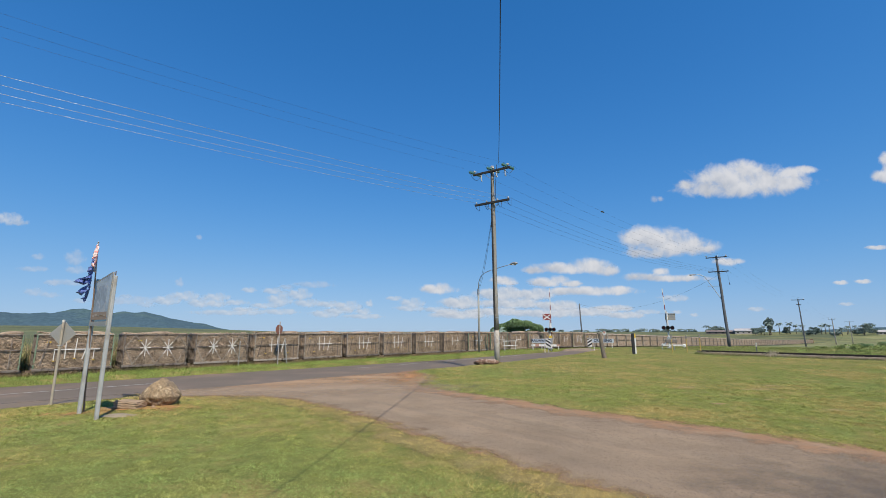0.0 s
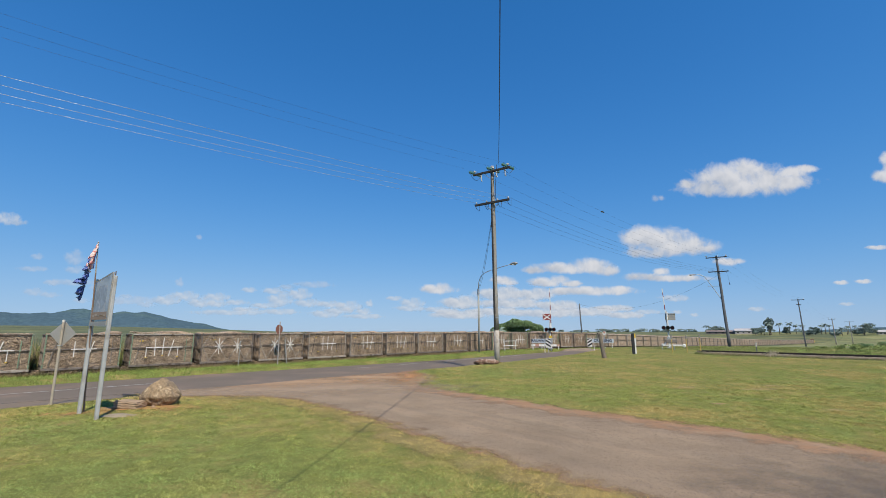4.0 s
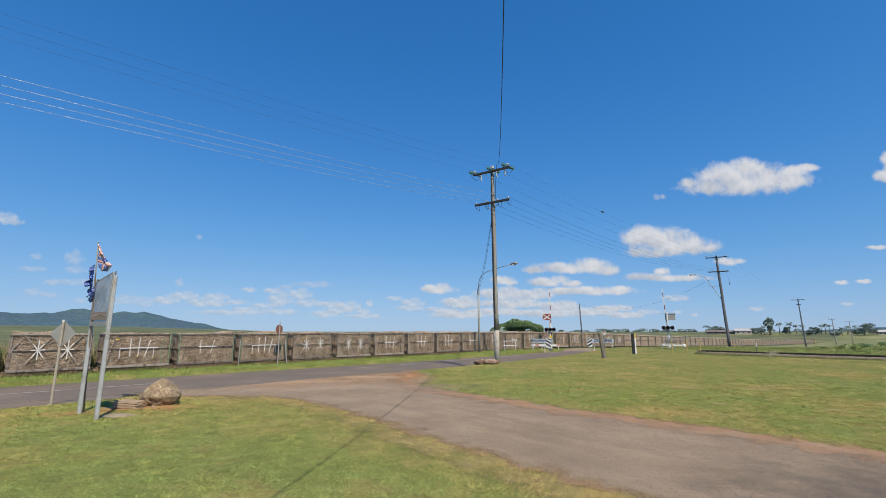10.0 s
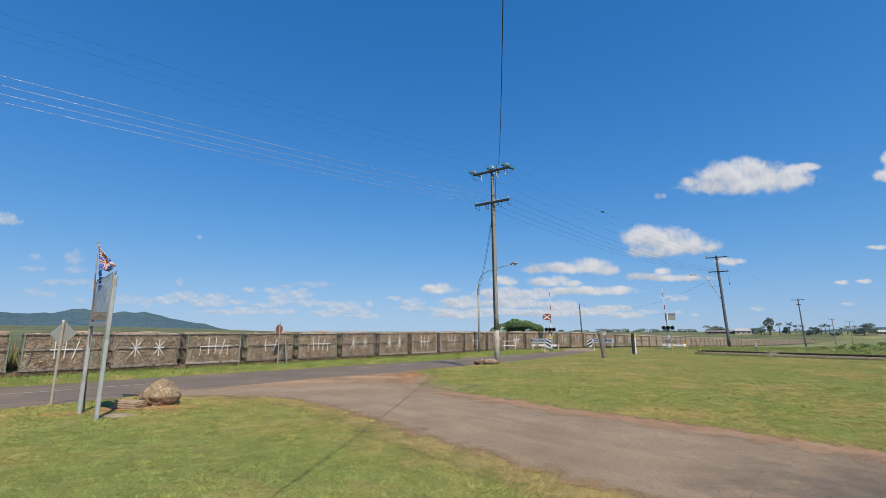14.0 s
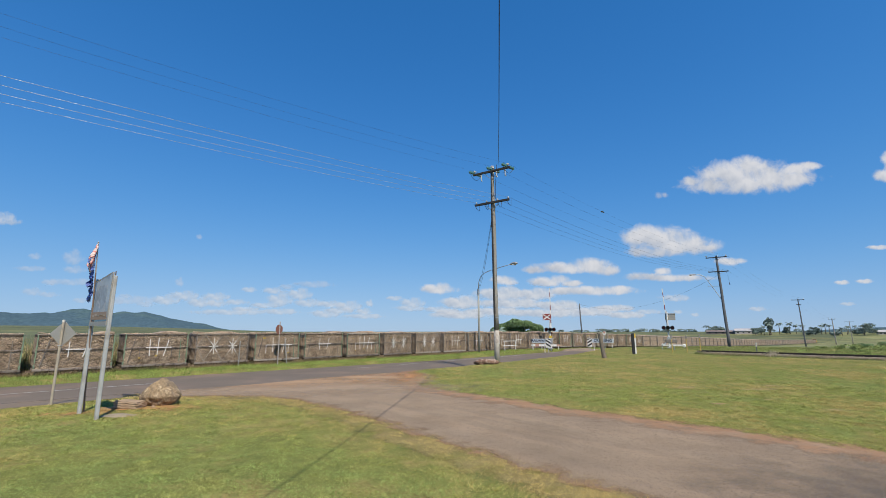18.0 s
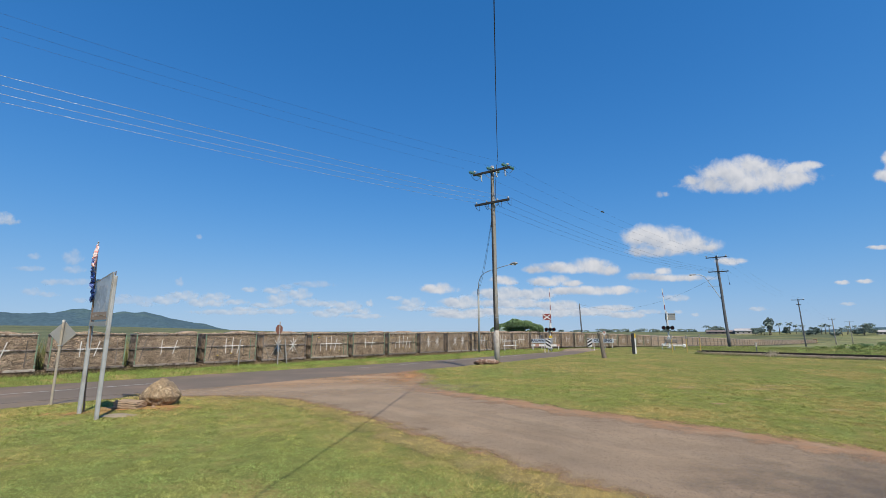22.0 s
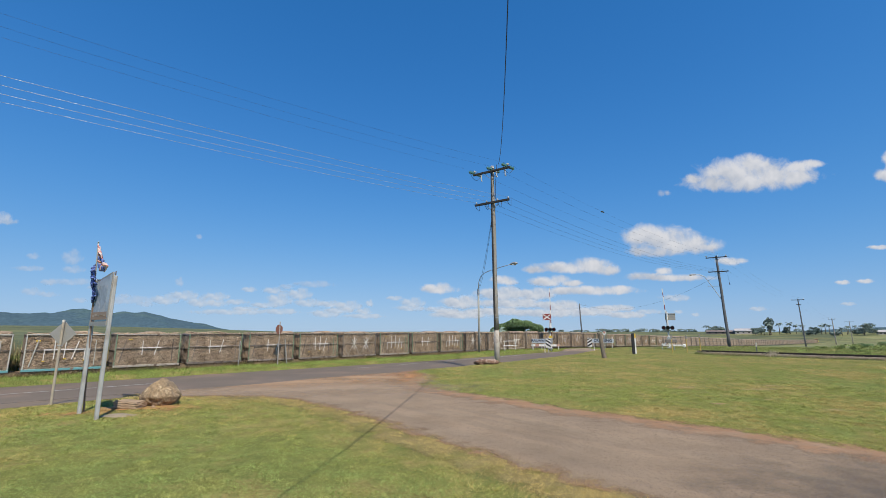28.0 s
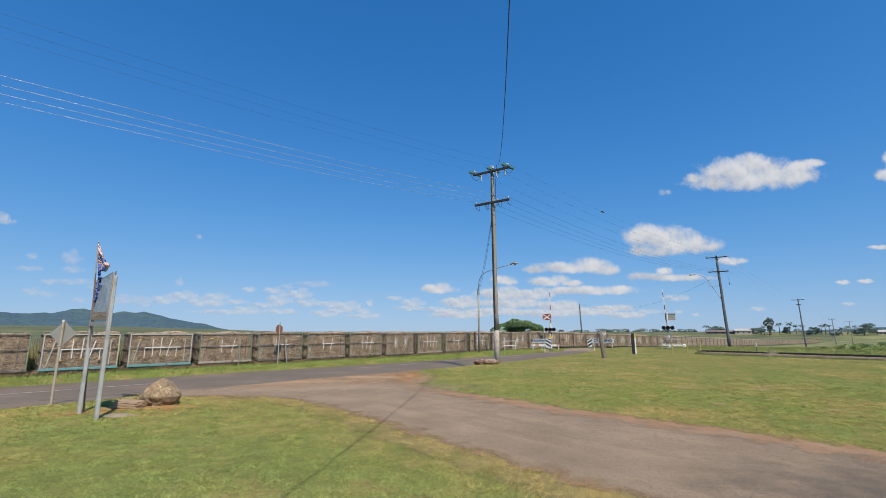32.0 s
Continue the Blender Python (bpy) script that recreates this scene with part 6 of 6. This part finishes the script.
def tree(name, x, y, h, w, n, size, seed, label, trunk=0.35, material=LEAF):
    rr = random.Random(seed)
    t = thing(name, (x, y, float(zg(x, y))), label, "tree")
    b = Build().tube([(0, 0, -0.3), (0.02 * h, 0, h * trunk * 0.6), (0, 0.02 * h, h * 0.7)], [0.045 * h, 0.03 * h, 0.012 * h], 8)
    for i in range(5):
        a = 6.28 * i / 5 + rr.random()
        b.tube([(0, 0, h * trunk * (0.7 + 0.1 * i)), (math.cos(a) * w * 0.2, math.sin(a) * w * 0.2, h * 0.6), (math.cos(a) * w * 0.38, math.sin(a) * w * 0.38, h * 0.75)], [0.018 * h, 0.012 * h, 0.005 * h], 6)
    part("trunk", b, BARK, t, "", True)
    cs, rs_ = [], []
    for i in range(9):
        a, q = rr.uniform(0, 6.28), rr.uniform(0.1, 0.36) * w
        cs.append((math.cos(a) * q, math.sin(a) * q, h * rr.uniform(trunk + 0.1, 0.78)))
        rs_.append((w * rr.uniform(0.14, 0.24), w * rr.uniform(0.14, 0.24), h * rr.uniform(0.17, 0.28)))
    V, F = leaf_cloud(cs, rs_, n, size, seed)
    part("crown", tri_mesh("crown", V, F, material), material, t, "uneven leafy crown")
    return t


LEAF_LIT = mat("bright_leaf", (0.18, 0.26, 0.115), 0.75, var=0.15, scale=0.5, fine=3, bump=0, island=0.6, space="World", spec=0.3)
# leaf colour paled and blued, with distance haze put into it
LEAF_FAR = mat("hazed_far_leaf", (0.19, 0.24, 0.212), 0.9, var=0.12, scale=0.1, fine=1, bump=0, island=0.7, space="World", spec=0.1)
# dense dome of a fig behind the cane line
t = thing("shade_tree", (20.3, 122.8, float(zg(21.3, 122.8))), "broad dense green shade tree behind the cane bins", "tree")
part("trunk", Build().tube([(0, 0, -0.3), (0, 0, 3)], [0.5, 0.35], 10), BARK, t)
rr = random.Random(4)
cs = [(-5.6 + 11.0 * i / 13 + rr.uniform(-0.6, 0.6), rr.uniform(-2, 2), 2.6 + 2.5 * math.cos((i / 13 - 0.52) * 2.7)) for i in range(14)] + [(-3.6 + 7.2 * i / 9, rr.uniform(-2, 1), rr.uniform(1.2, 3.2)) for i in range(10)]
V, F = leaf_cloud(cs, [(1.6 + 0.5 * rr.random(), 1.6, 1.0 + 0.5 * rr.random()) for _ in range(24)], 42000, 0.2, 5)
part("crown", tri_mesh("crown", V, F, LEAF_LIT), LEAF_LIT, t, "rounded leafy crown")


def palm(x, y, h, seed, label="tall royal palm on the skyline", n_frond=17, fl=None, z=None):
    rr = random.Random(seed)
    t = thing("palm_tree", (x, y, float(zg(x, y)) if z is None else z), label, "palm tree", "palms on the skyline")
    part("trunk", Build().tube([(0, 0, -0.5), (0.1, 0, h * 0.4), (0, 0, h * 0.82)], [0.03 * h, 0.024 * h, 0.018 * h], 8), BARK, t, "", True)
    fl = fl or h * 0.27
    vs, fs = [], []
    for i in range(n_frond):
        a, up = 6.28 * i / n_frond + rr.uniform(-0.2, 0.2), rr.uniform(0.0, 1.5)
        d, sd = Vector((math.cos(a), math.sin(a), 0)), Vector((-math.sin(a), math.cos(a), 0))
        pts = [Vector((0, 0, h * 0.82)) + d * (fl * q) + Vector((0, 0, fl * (up * q - (0.75 + 0.3 * up) * q * q))) for q in (0, 0.25, 0.5, 0.75, 1.0)]
        for j in range(4):
            for s in (-1, 1):
                w0, w1 = fl * 0.2 * math.sin(0.4 + 2.6 * j / 4), fl * 0.2 * math.sin(0.4 + 2.6 * (j + 1) / 4)
                k0 = len(vs)
                vs += [pts[j], pts[j + 1], pts[j + 1] + sd * s * w1 - Vector((0, 0, w1 * 0.6)), pts[j] + sd * s * w0 - Vector((0, 0, w0 * 0.6))]
                fs.append((k0, k0 + 1, k0 + 2, k0 + 3))
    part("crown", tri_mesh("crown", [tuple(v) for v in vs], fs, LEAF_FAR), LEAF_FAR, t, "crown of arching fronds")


def far_spot(col, r):
    """A place at distance r, by its sideways slope."""
    q = r / math.hypot(1, col)
    return col * q, q


palm(14.6, 117.4, 4.0, 9, "broad-leaved banana plant beside the shade tree", 9, 2.3)
for j, (cpx, h) in enumerate(((0.712, 12), (0.747, 15), (0.770, 15), (0.784, 12), (0.798, 12.5), (0.840, 12), (0.849, 13), (0.858, 11.5), (0.885, 9.5), (0.897, 10.5), (0.90, 9.5), (0.915, 10), (0.724, 16), (0.727, 15))):
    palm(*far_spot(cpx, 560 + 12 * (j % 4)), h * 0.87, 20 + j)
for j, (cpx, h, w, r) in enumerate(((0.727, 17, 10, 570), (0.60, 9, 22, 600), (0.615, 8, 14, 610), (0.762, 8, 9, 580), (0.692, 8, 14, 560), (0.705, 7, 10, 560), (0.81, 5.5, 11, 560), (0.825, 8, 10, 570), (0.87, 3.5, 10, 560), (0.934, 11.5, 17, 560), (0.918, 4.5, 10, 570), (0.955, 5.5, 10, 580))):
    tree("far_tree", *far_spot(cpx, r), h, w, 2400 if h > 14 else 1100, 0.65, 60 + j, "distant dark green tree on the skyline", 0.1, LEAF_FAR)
tree("bush", *far_spot(0.985, 150), 1.3, 5, 1500, 0.15, 91, "dense green bush by the far track", 0.05, LEAF_LIT)
tree("bush", *far_spot(0.93, 120), 0.8, 3.0, 700, 0.12, 92, "low green bush on the bank", 0.05, LEAF_LIT)

WEED_BUSH = mat("weed_bush", (0.25, 0.31, 0.105), 0.75, var=0.15, scale=0.8, fine=4, bump=0, island=0.8, space="World", spec=0.25)
for j, (c_, r_, h_, w_) in enumerate(((0.905, 72, 0.7, 2.4), (0.925, 70, 0.6, 2.4), (0.87, 74, 0.45, 2.0), (0.96, 68, 0.6, 2.6), (0.835, 76, 0.4, 1.8), (0.995, 66, 0.5, 2.2))):
    tree("bush", *far_spot(c_, r_), h_, w_, 700, 0.1, 140 + j, "leafy green weed bush beyond the railway", 0.08, WEED_BUSH)
patch_mesh("ploughed_soil", *far_spot(0.99, 150), 16, 6, 9.0, "ploughed red soil beyond the railway", 0.05)

# far woods along the horizon
cs, rs_ = [], []
rr = random.Random(12)
for i in range(95):
    c = rr.choice((rr.uniform(0.16, 0.56), rr.uniform(0.34, 0.56), rr.uniform(0.62, 1.1)))
    x, y = far_spot(c, rr.uniform(880, 1100))
    hh = 1.2 + 5.0 * rr.random() ** 2
    cs.append((x, y, float(zg(x, y)) + hh * 0.5))
    rs_.append((hh * 1.6, hh, hh * 0.6))
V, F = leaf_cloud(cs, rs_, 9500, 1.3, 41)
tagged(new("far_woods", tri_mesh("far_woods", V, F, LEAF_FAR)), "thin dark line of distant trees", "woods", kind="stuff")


def shed(x, y, w, d, h, rh, yaw, wallm, roofm, label, windows):
    t = thing("farm_shed", pose(x, y, float(zg(x, y)), 0, 0, yaw), label, "building")
    part("wall", Build().box((0, 0, h / 2 - 0.3), (w, d, h + 0.6)), wallm, t)
    rf = Build().plate([(-w / 2 - 0.5, -d / 2 - 0.6, h), (w / 2 + 0.5, -d / 2 - 0.6, h), (w / 2 + 0.5, 0, h + rh), (-w / 2 - 0.5, 0, h + rh)], (0, 0, 1), 0.15)
    rf.plate([(-w / 2 - 0.5, 0, h + rh), (w / 2 + 0.5, 0, h + rh), (w / 2 + 0.5, d / 2 + 0.6, h), (-w / 2 - 0.5, d / 2 + 0.6, h)], (0, 0, 1), 0.15)
    part("roof", rf, roofm, t)
    for i in range(windows):
        part("window", Build().box((-w / 2 + w * (i + 0.5) / windows, -d / 2 - 0.03, h * 0.5), (1.6, 0.1, 1.2)), BLACK, t)


ROOF_BROWN = mat("brown_iron_roof", (0.20, 0.15, 0.13), 0.7, var=0.08, scale=0.5, fine=4, bump=0.1)
ROOF_PALE = mat("pale_iron_roof", (0.42, 0.39, 0.38), 0.6, var=0.08, scale=0.5, fine=4, bump=0.1)
WALL_DARK = mat("shaded_weatherboard", (0.17, 0.14, 0.12), 0.9, var=0.1, scale=1, fine=8, bump=0.2)
WALL_PALE = mat("pale_weatherboard", (0.42, 0.38, 0.35), 0.9, var=0.1, scale=1, fine=8, bump=0.2)
shed(*far_spot(0.628, 590), 38, 10, 2.2, 1.5, -30, WALL_DARK, ROOF_BROWN, "long low farm shed with a brown roof", 6)
shed(*far_spot(0.672, 585), 20, 10, 3.4, 2.4, -30, WALL_PALE, ROOF_PALE, "pale farmhouse with an iron roof", 4)
shed(*far_spot(0.978, 585), 9, 6, 2.2, 1.8, -30, WALL_PALE, ROOF_PALE, "small pale farmhouse among trees", 3)

# locomotive at the head of the cane train
loco = thing("locomotive", (0, 0, 0), "small yellow and brown cane locomotive", "locomotive")
part("body", Build().box((0.6, 0, 1.15), (4.0, 1.5, 1.1), ch=0.08), YELLOW, loco)
part("cab", Build().box((-2.0, 0, 1.6), (1.6, 1.7, 2.2), ch=0.06), mat("loco_brown", (0.17, 0.08, 0.05), 0.6, var=0.1, scale=3), loco)
part("roof", Build().box((-2.0, 0, 2.78), (1.9, 1.9, 0.12), ch=0.03), YELLOW, loco)
part("frame", Build().box((0, 0, 0.45), (5.6, 1.4, 0.3), ch=0.04), BLACK, loco)
for e in (-1.6, 0, 1.6):
    for s in (-0.36, 0.36):
        o = part("wheel", WHEEL, RUST, loco)
        o.location, o.scale = (e, s, 0.2), (1.4, 1, 1.4)
bins.append((loco, GAP0 + PITCH * 100 + 1.4))

# ---- tattered flag on a thin pole behind the board ----
FB, FT = Vector((-8.112, 10.501, 0.0)), Vector((-7.928, 9.995, 3.76))
FD = (FT - FB).normalized()
fpole = thing("flagpole", tuple(FB), "thin rusty flagpole leaning on the notice board's post", "flagpole")
part("shaft", Build().tube([FD * -0.1, (FT - FB) * 0.5, (FT - FB) * 0.84], [0.017, 0.016, 0.014], 8), mat("brown_pole_paint", (0.26, 0.17, 0.12), 0.8, var=0.15, scale=5, bump=0.1), fpole)
part("top_length", Build().tube([(FT - FB) * 0.83, FT - FB + FD * 0.05], [0.015, 0.012], 8), POST_STEEL, fpole, "pale bleached top length")
part("finial", Build().tube([FT - FB + FD * 0.04, FT - FB + FD * 0.06, FT - FB + FD * 0.075], [0.011, 0.019, 0.006], 8), GALV, fpole)
part("strap", Build().tube([FD * 1.1 - FD * 0.03, FD * 1.1 + FD * 0.03], 0.026, 8), GALV, fpole)
FM = Matrix((Vector((1, 0, 0)) - FD * FD.x, FD.cross(Vector((1, 0, 0)) - FD * FD.x), FD)).transposed()
FM.normalize()
FM = FM.to_4x4()
FM.translation = FT
flag = thing("flag", FM, "torn faded flag, blue with red and white", "flag")


def cloth(outline_top, outline_bot, drop_out, seed, n=14, k=8, ragged=0.7):
    """A hanging sheet: reach along x from the pole, with folds across and a torn far edge."""
    X, Y, Z = np.zeros((n, k)), np.zeros((n, k)), np.zeros((n, k))
    for i in range(n):
        s = i / (n - 1)
        reach = np.interp(s, np.linspace(0, 1, len(outline_top)), outline_top) * (1 + 0.35 * noise.noise(Vector((s * 9, seed, 0))) + ragged * noise.noise(Vector((s * 31, seed, 4))))
        for j in range(k):
            q = j / (k - 1)
            X[i, j] = 0.012 + reach * q
            Y[i, j] = 0.035 * math.sin(q * 9 + s * 5 + seed) * (0.3 + q)
            Z[i, j] = -outline_bot[0] - (outline_bot[1] - outline_bot[0]) * s - drop_out * q + 0.03 * noise.noise(Vector((q * 4, s * 4, seed)))
    return X, Y, Z


def cloth_part(name, X, Y, Z, material, parent, label="", thick=0.004):
    me = grid_mesh(name, X, Y, Z, material)
    ob = part(name, me, material, parent, label)
    md_ = ob.modifiers.new("cloth", "SOLIDIFY")
    md_.thickness, md_.offset = thick, 0
    return ob


FLAG_WHITE = mat("faded_white_cloth", (0.72, 0.55, 0.50), 0.9, var=0.1, scale=12, fine=60, bump=0.2, tint=(0.74, 0.68, 0.66), tscale=9)
FLAG_RED = mat("faded_red_cloth", (0.64, 0.24, 0.21), 0.9, var=0.1, scale=10, fine=60, bump=0.2)
FLAG_BLUE = mat("faded_navy_cloth", (0.14, 0.2, 0.5), 0.9, var=0.14, scale=8, fine=60, bump=0.2)
X, Y, Z = cloth([0.02, 0.07, 0.14, 0.21, 0.27, 0.28, 0.16], (-0.05, 0.52), 0.12, 1.0, 22, 10, 0.3)
canton = cloth_part("canton", X, Y, Z, FLAG_WHITE, flag, "faded white and red canton")
for a_, b_ in ((4, 5), (9, 10), (15, 16)):
    cloth_part("red_bar", X[a_:b_ + 1], Y[a_:b_ + 1], Z[a_:b_ + 1], FLAG_RED, canton, "", 0.012)
cloth_part("red_bar", X[:, 4:6], Y[:, 4:6], Z[:, 4:6], FLAG_RED, canton, "", 0.016)
for a_, b_, c_, d_ in ((10, 14, 6, 10), (6, 9, 0, 3), (11, 15, 0, 4), (17, 22, 0, 4), (17, 22, 6, 9)):
    cloth_part("blue_field", X[a_:b_, c_:d_], Y[a_:b_, c_:d_], Z[a_:b_, c_:d_], FLAG_BLUE, canton, "", 0.009)
fly = cloth_part("fly", *cloth([0.12, 0.15, 0.08, 0.13, 0.06, 0.09, 0.03], (0.44, 0.92), 0.08, 2.0, 34), FLAG_BLUE, flag, "torn navy cloth")
tat1 = cloth_part("tatter", *cloth([0.10, 0.30, 0.17, 0.06], (0.0, 0.08), 0.22, 3.0, 14, 12), FLAG_BLUE, flag, "navy shred")
tat2 = cloth_part("tatter", *cloth([0.06, 0.18, 0.12, 0.04], (0.0, 0.09), 0.26, 4.0, 14, 12), FLAG_BLUE, flag, "navy shred")
tat3 = cloth_part("tatter", *cloth([0.03, 0.08, 0.04, 0.08, 0.02], (-0.06, 0.26), 0.08, 5.0, 26, 6), FLAG_BLUE, flag, "navy shred")


# ---- what moves ----
def bin_pose(u):
    x, y = xy(u, TRACK_V)
    slope = float(track_z(u + 1.5) - track_z(u - 1.5)) / 3.0
    return Matrix.Translation((x, y, float(track_z(u)) + 0.15)) @ pose(0, 0, 0, 0, -math.degrees(math.atan(slope)), math.degrees(math.atan2(UY, UX)))


def run(t):
    """How far the train has rolled; it gathers speed slowly."""
    return 0.9436 * t + 0.00133 * t * t


# the cable's sway: seconds, degrees
SWAY = [(0, 0), (1.4, -0.7), (2.8, 0), (3.5, -0.7), (4.5, 0.3), (5.5, 0.7), (6.2, 0.7), (6.9, -1.3), (7.6, -0.7), (8.3, 2), (9, 3.3), (9.7, 4), (10.4, 2.7), (11.1, 2.7), (11.8, 4), (12.5, 6), (13.2, 5.3), (13.9, 3.3), (14.5, 0), (15.5, 4), (16.5, 6.7), (17.2, 5.3), (17.9, 0), (18.6, -6), (19.3, -6), (20, -1.3), (20.7, 0), (21.4, -2.7), (22.1, -6.7), (22.8, -4), (23.5, 2), (24.2, 6), (24.9, 6), (25.5, 5.3), (26.5, 7), (27.5, 8.7), (28.1, 7.3), (28.8, 2), (29.5, -1.3), (30.2, 0), (30.9, 7.3), (31.5, 11.4), (32, 9.3)]
# the flag: seconds, how far the canton, the fly and the shreds stand out to the right (+) or left (-), and the shreds' lift
WIND = [(0, -0.2, -0.4, -0.9, 0.2), (1, -0.25, -0.2, -0.3, -0.4), (2, -0.45, -0.6, -0.7, -0.2), (3, -0.6, -0.8, -0.95, 0.0), (4.5, -0.5, -0.7, -0.8, 0.1), (6, -0.5, -0.7, -0.95, 0.2), (7, -0.3, -0.25, -0.35, -0.3), (8, -0.6, -0.5, -0.6, -0.3), (9, 0.5, 0.2, -0.2, -0.4), (10, 0.7, -0.3, -0.5, -0.2), (11, 0.4, -0.2, -0.3, -0.3), (12, 0.5, 0.5, 0.7, -0.1), (13, 0.85, 0.5, 0.4, -0.3), (14, 0.95, 0.5, 0.4, -0.3), (15.5, 0.3, 0.1, 0.0, -0.4), (17, -0.5, -0.2, -0.4, -0.4), (18, -0.5, -0.3, -0.4, -0.3), (19, -0.45, -0.4, -0.6, -0.2), (20, -0.2, -0.3, -0.75, 0.3), (21, -0.25, -0.1, -0.2, -0.4), (22, -0.2, -0.2, -0.2, -0.4), (23, 0.2, -0.3, 0.3, 0.1), (24, -0.25, -0.4, -0.5, 0.0), (25, 0.45, -0.2, 0.1, -0.3), (26.5, 0.1, 0.1, 0.2, -0.3), (28, 0.5, -0.2, 0.4, 0.0), (29, -0.35, -0.5, -0.8, -0.2), (30, 0.3, 0.2, -0.3, -0.2), (31, -0.3, -0.3, -0.4, -0.2), (32, 0.6, 0.4, 0.5, -0.2)]


def wind(t, i):
    ts = [r[0] for r in WIND]
    return float(np.interp(t, ts, [r[i] for r in WIND])) + 0.07 * math.sin(t * 5.1 + i * 2) * (1 if t % 1 else 0)


def yaw_of(s):
    """The turn about the pole that shows that much reach across the view; it swings on the camera's side."""
    return -math.degrees(math.acos(max(-0.98, min(0.98, s)))) + 38.0


def tilt_of(t, i):
    """The swing of the hanging cloth away from the pole."""
    return -16.0 * wind(t, i)


def hung(t, down_):
    """Where a shred hangs on the swung cloth."""
    a = math.radians(tilt_of(t, 2))
    return pose(0.01 - down_ * math.sin(a), 0, -down_ * math.cos(a))


def motions():
    for ob, u0 in bins:
        walk(ob, [(t, bin_pose(u0 + run(t))) for t in (0, 4, 8, 12, 16, 20, 24, 28, 32)])
    for ob, m0, m1 in drifts:
        walk(ob, [(0, m0), (32, m1)])
    walk(scab, [(t, CM @ pose(0, 0, 0, SWAY_SIGN * a)) for t, a in SWAY])
    times = [0.25 * i for i in range(129)]
    walk(canton, [(t, pose(0, 0, 0, 0, 0.5 * tilt_of(t, 1), 0) @ pose(0, 0, 0, 0, 0, yaw_of(wind(t, 1)))) for t in times])
    walk(fly, [(t, pose(0, 0, 0, 0, tilt_of(t, 2), 0) @ pose(0, 0, 0, 0, 0, min(-40, yaw_of(wind(t, 2))))) for t in times])
    for ob, down_, late, lift_, turn_ in ((tat1, 0.66, 0.0, -30, -48), (tat2, 0.86, 0.2, -35, -50), (tat3, 1.0, 0.4, -15, -52)):
        walk(ob, [(t, hung(t - late, down_) @ pose(0, 0, 0, 0, 0.6 * tilt_of(t - late, 3), 0) @ pose(0, 0, 0, 0, lift_ * wind(t - late, 4), min(turn_, yaw_of(wind(t - late, 3))))) for t in times])


SWAY_SIGN = -0.27
motions()
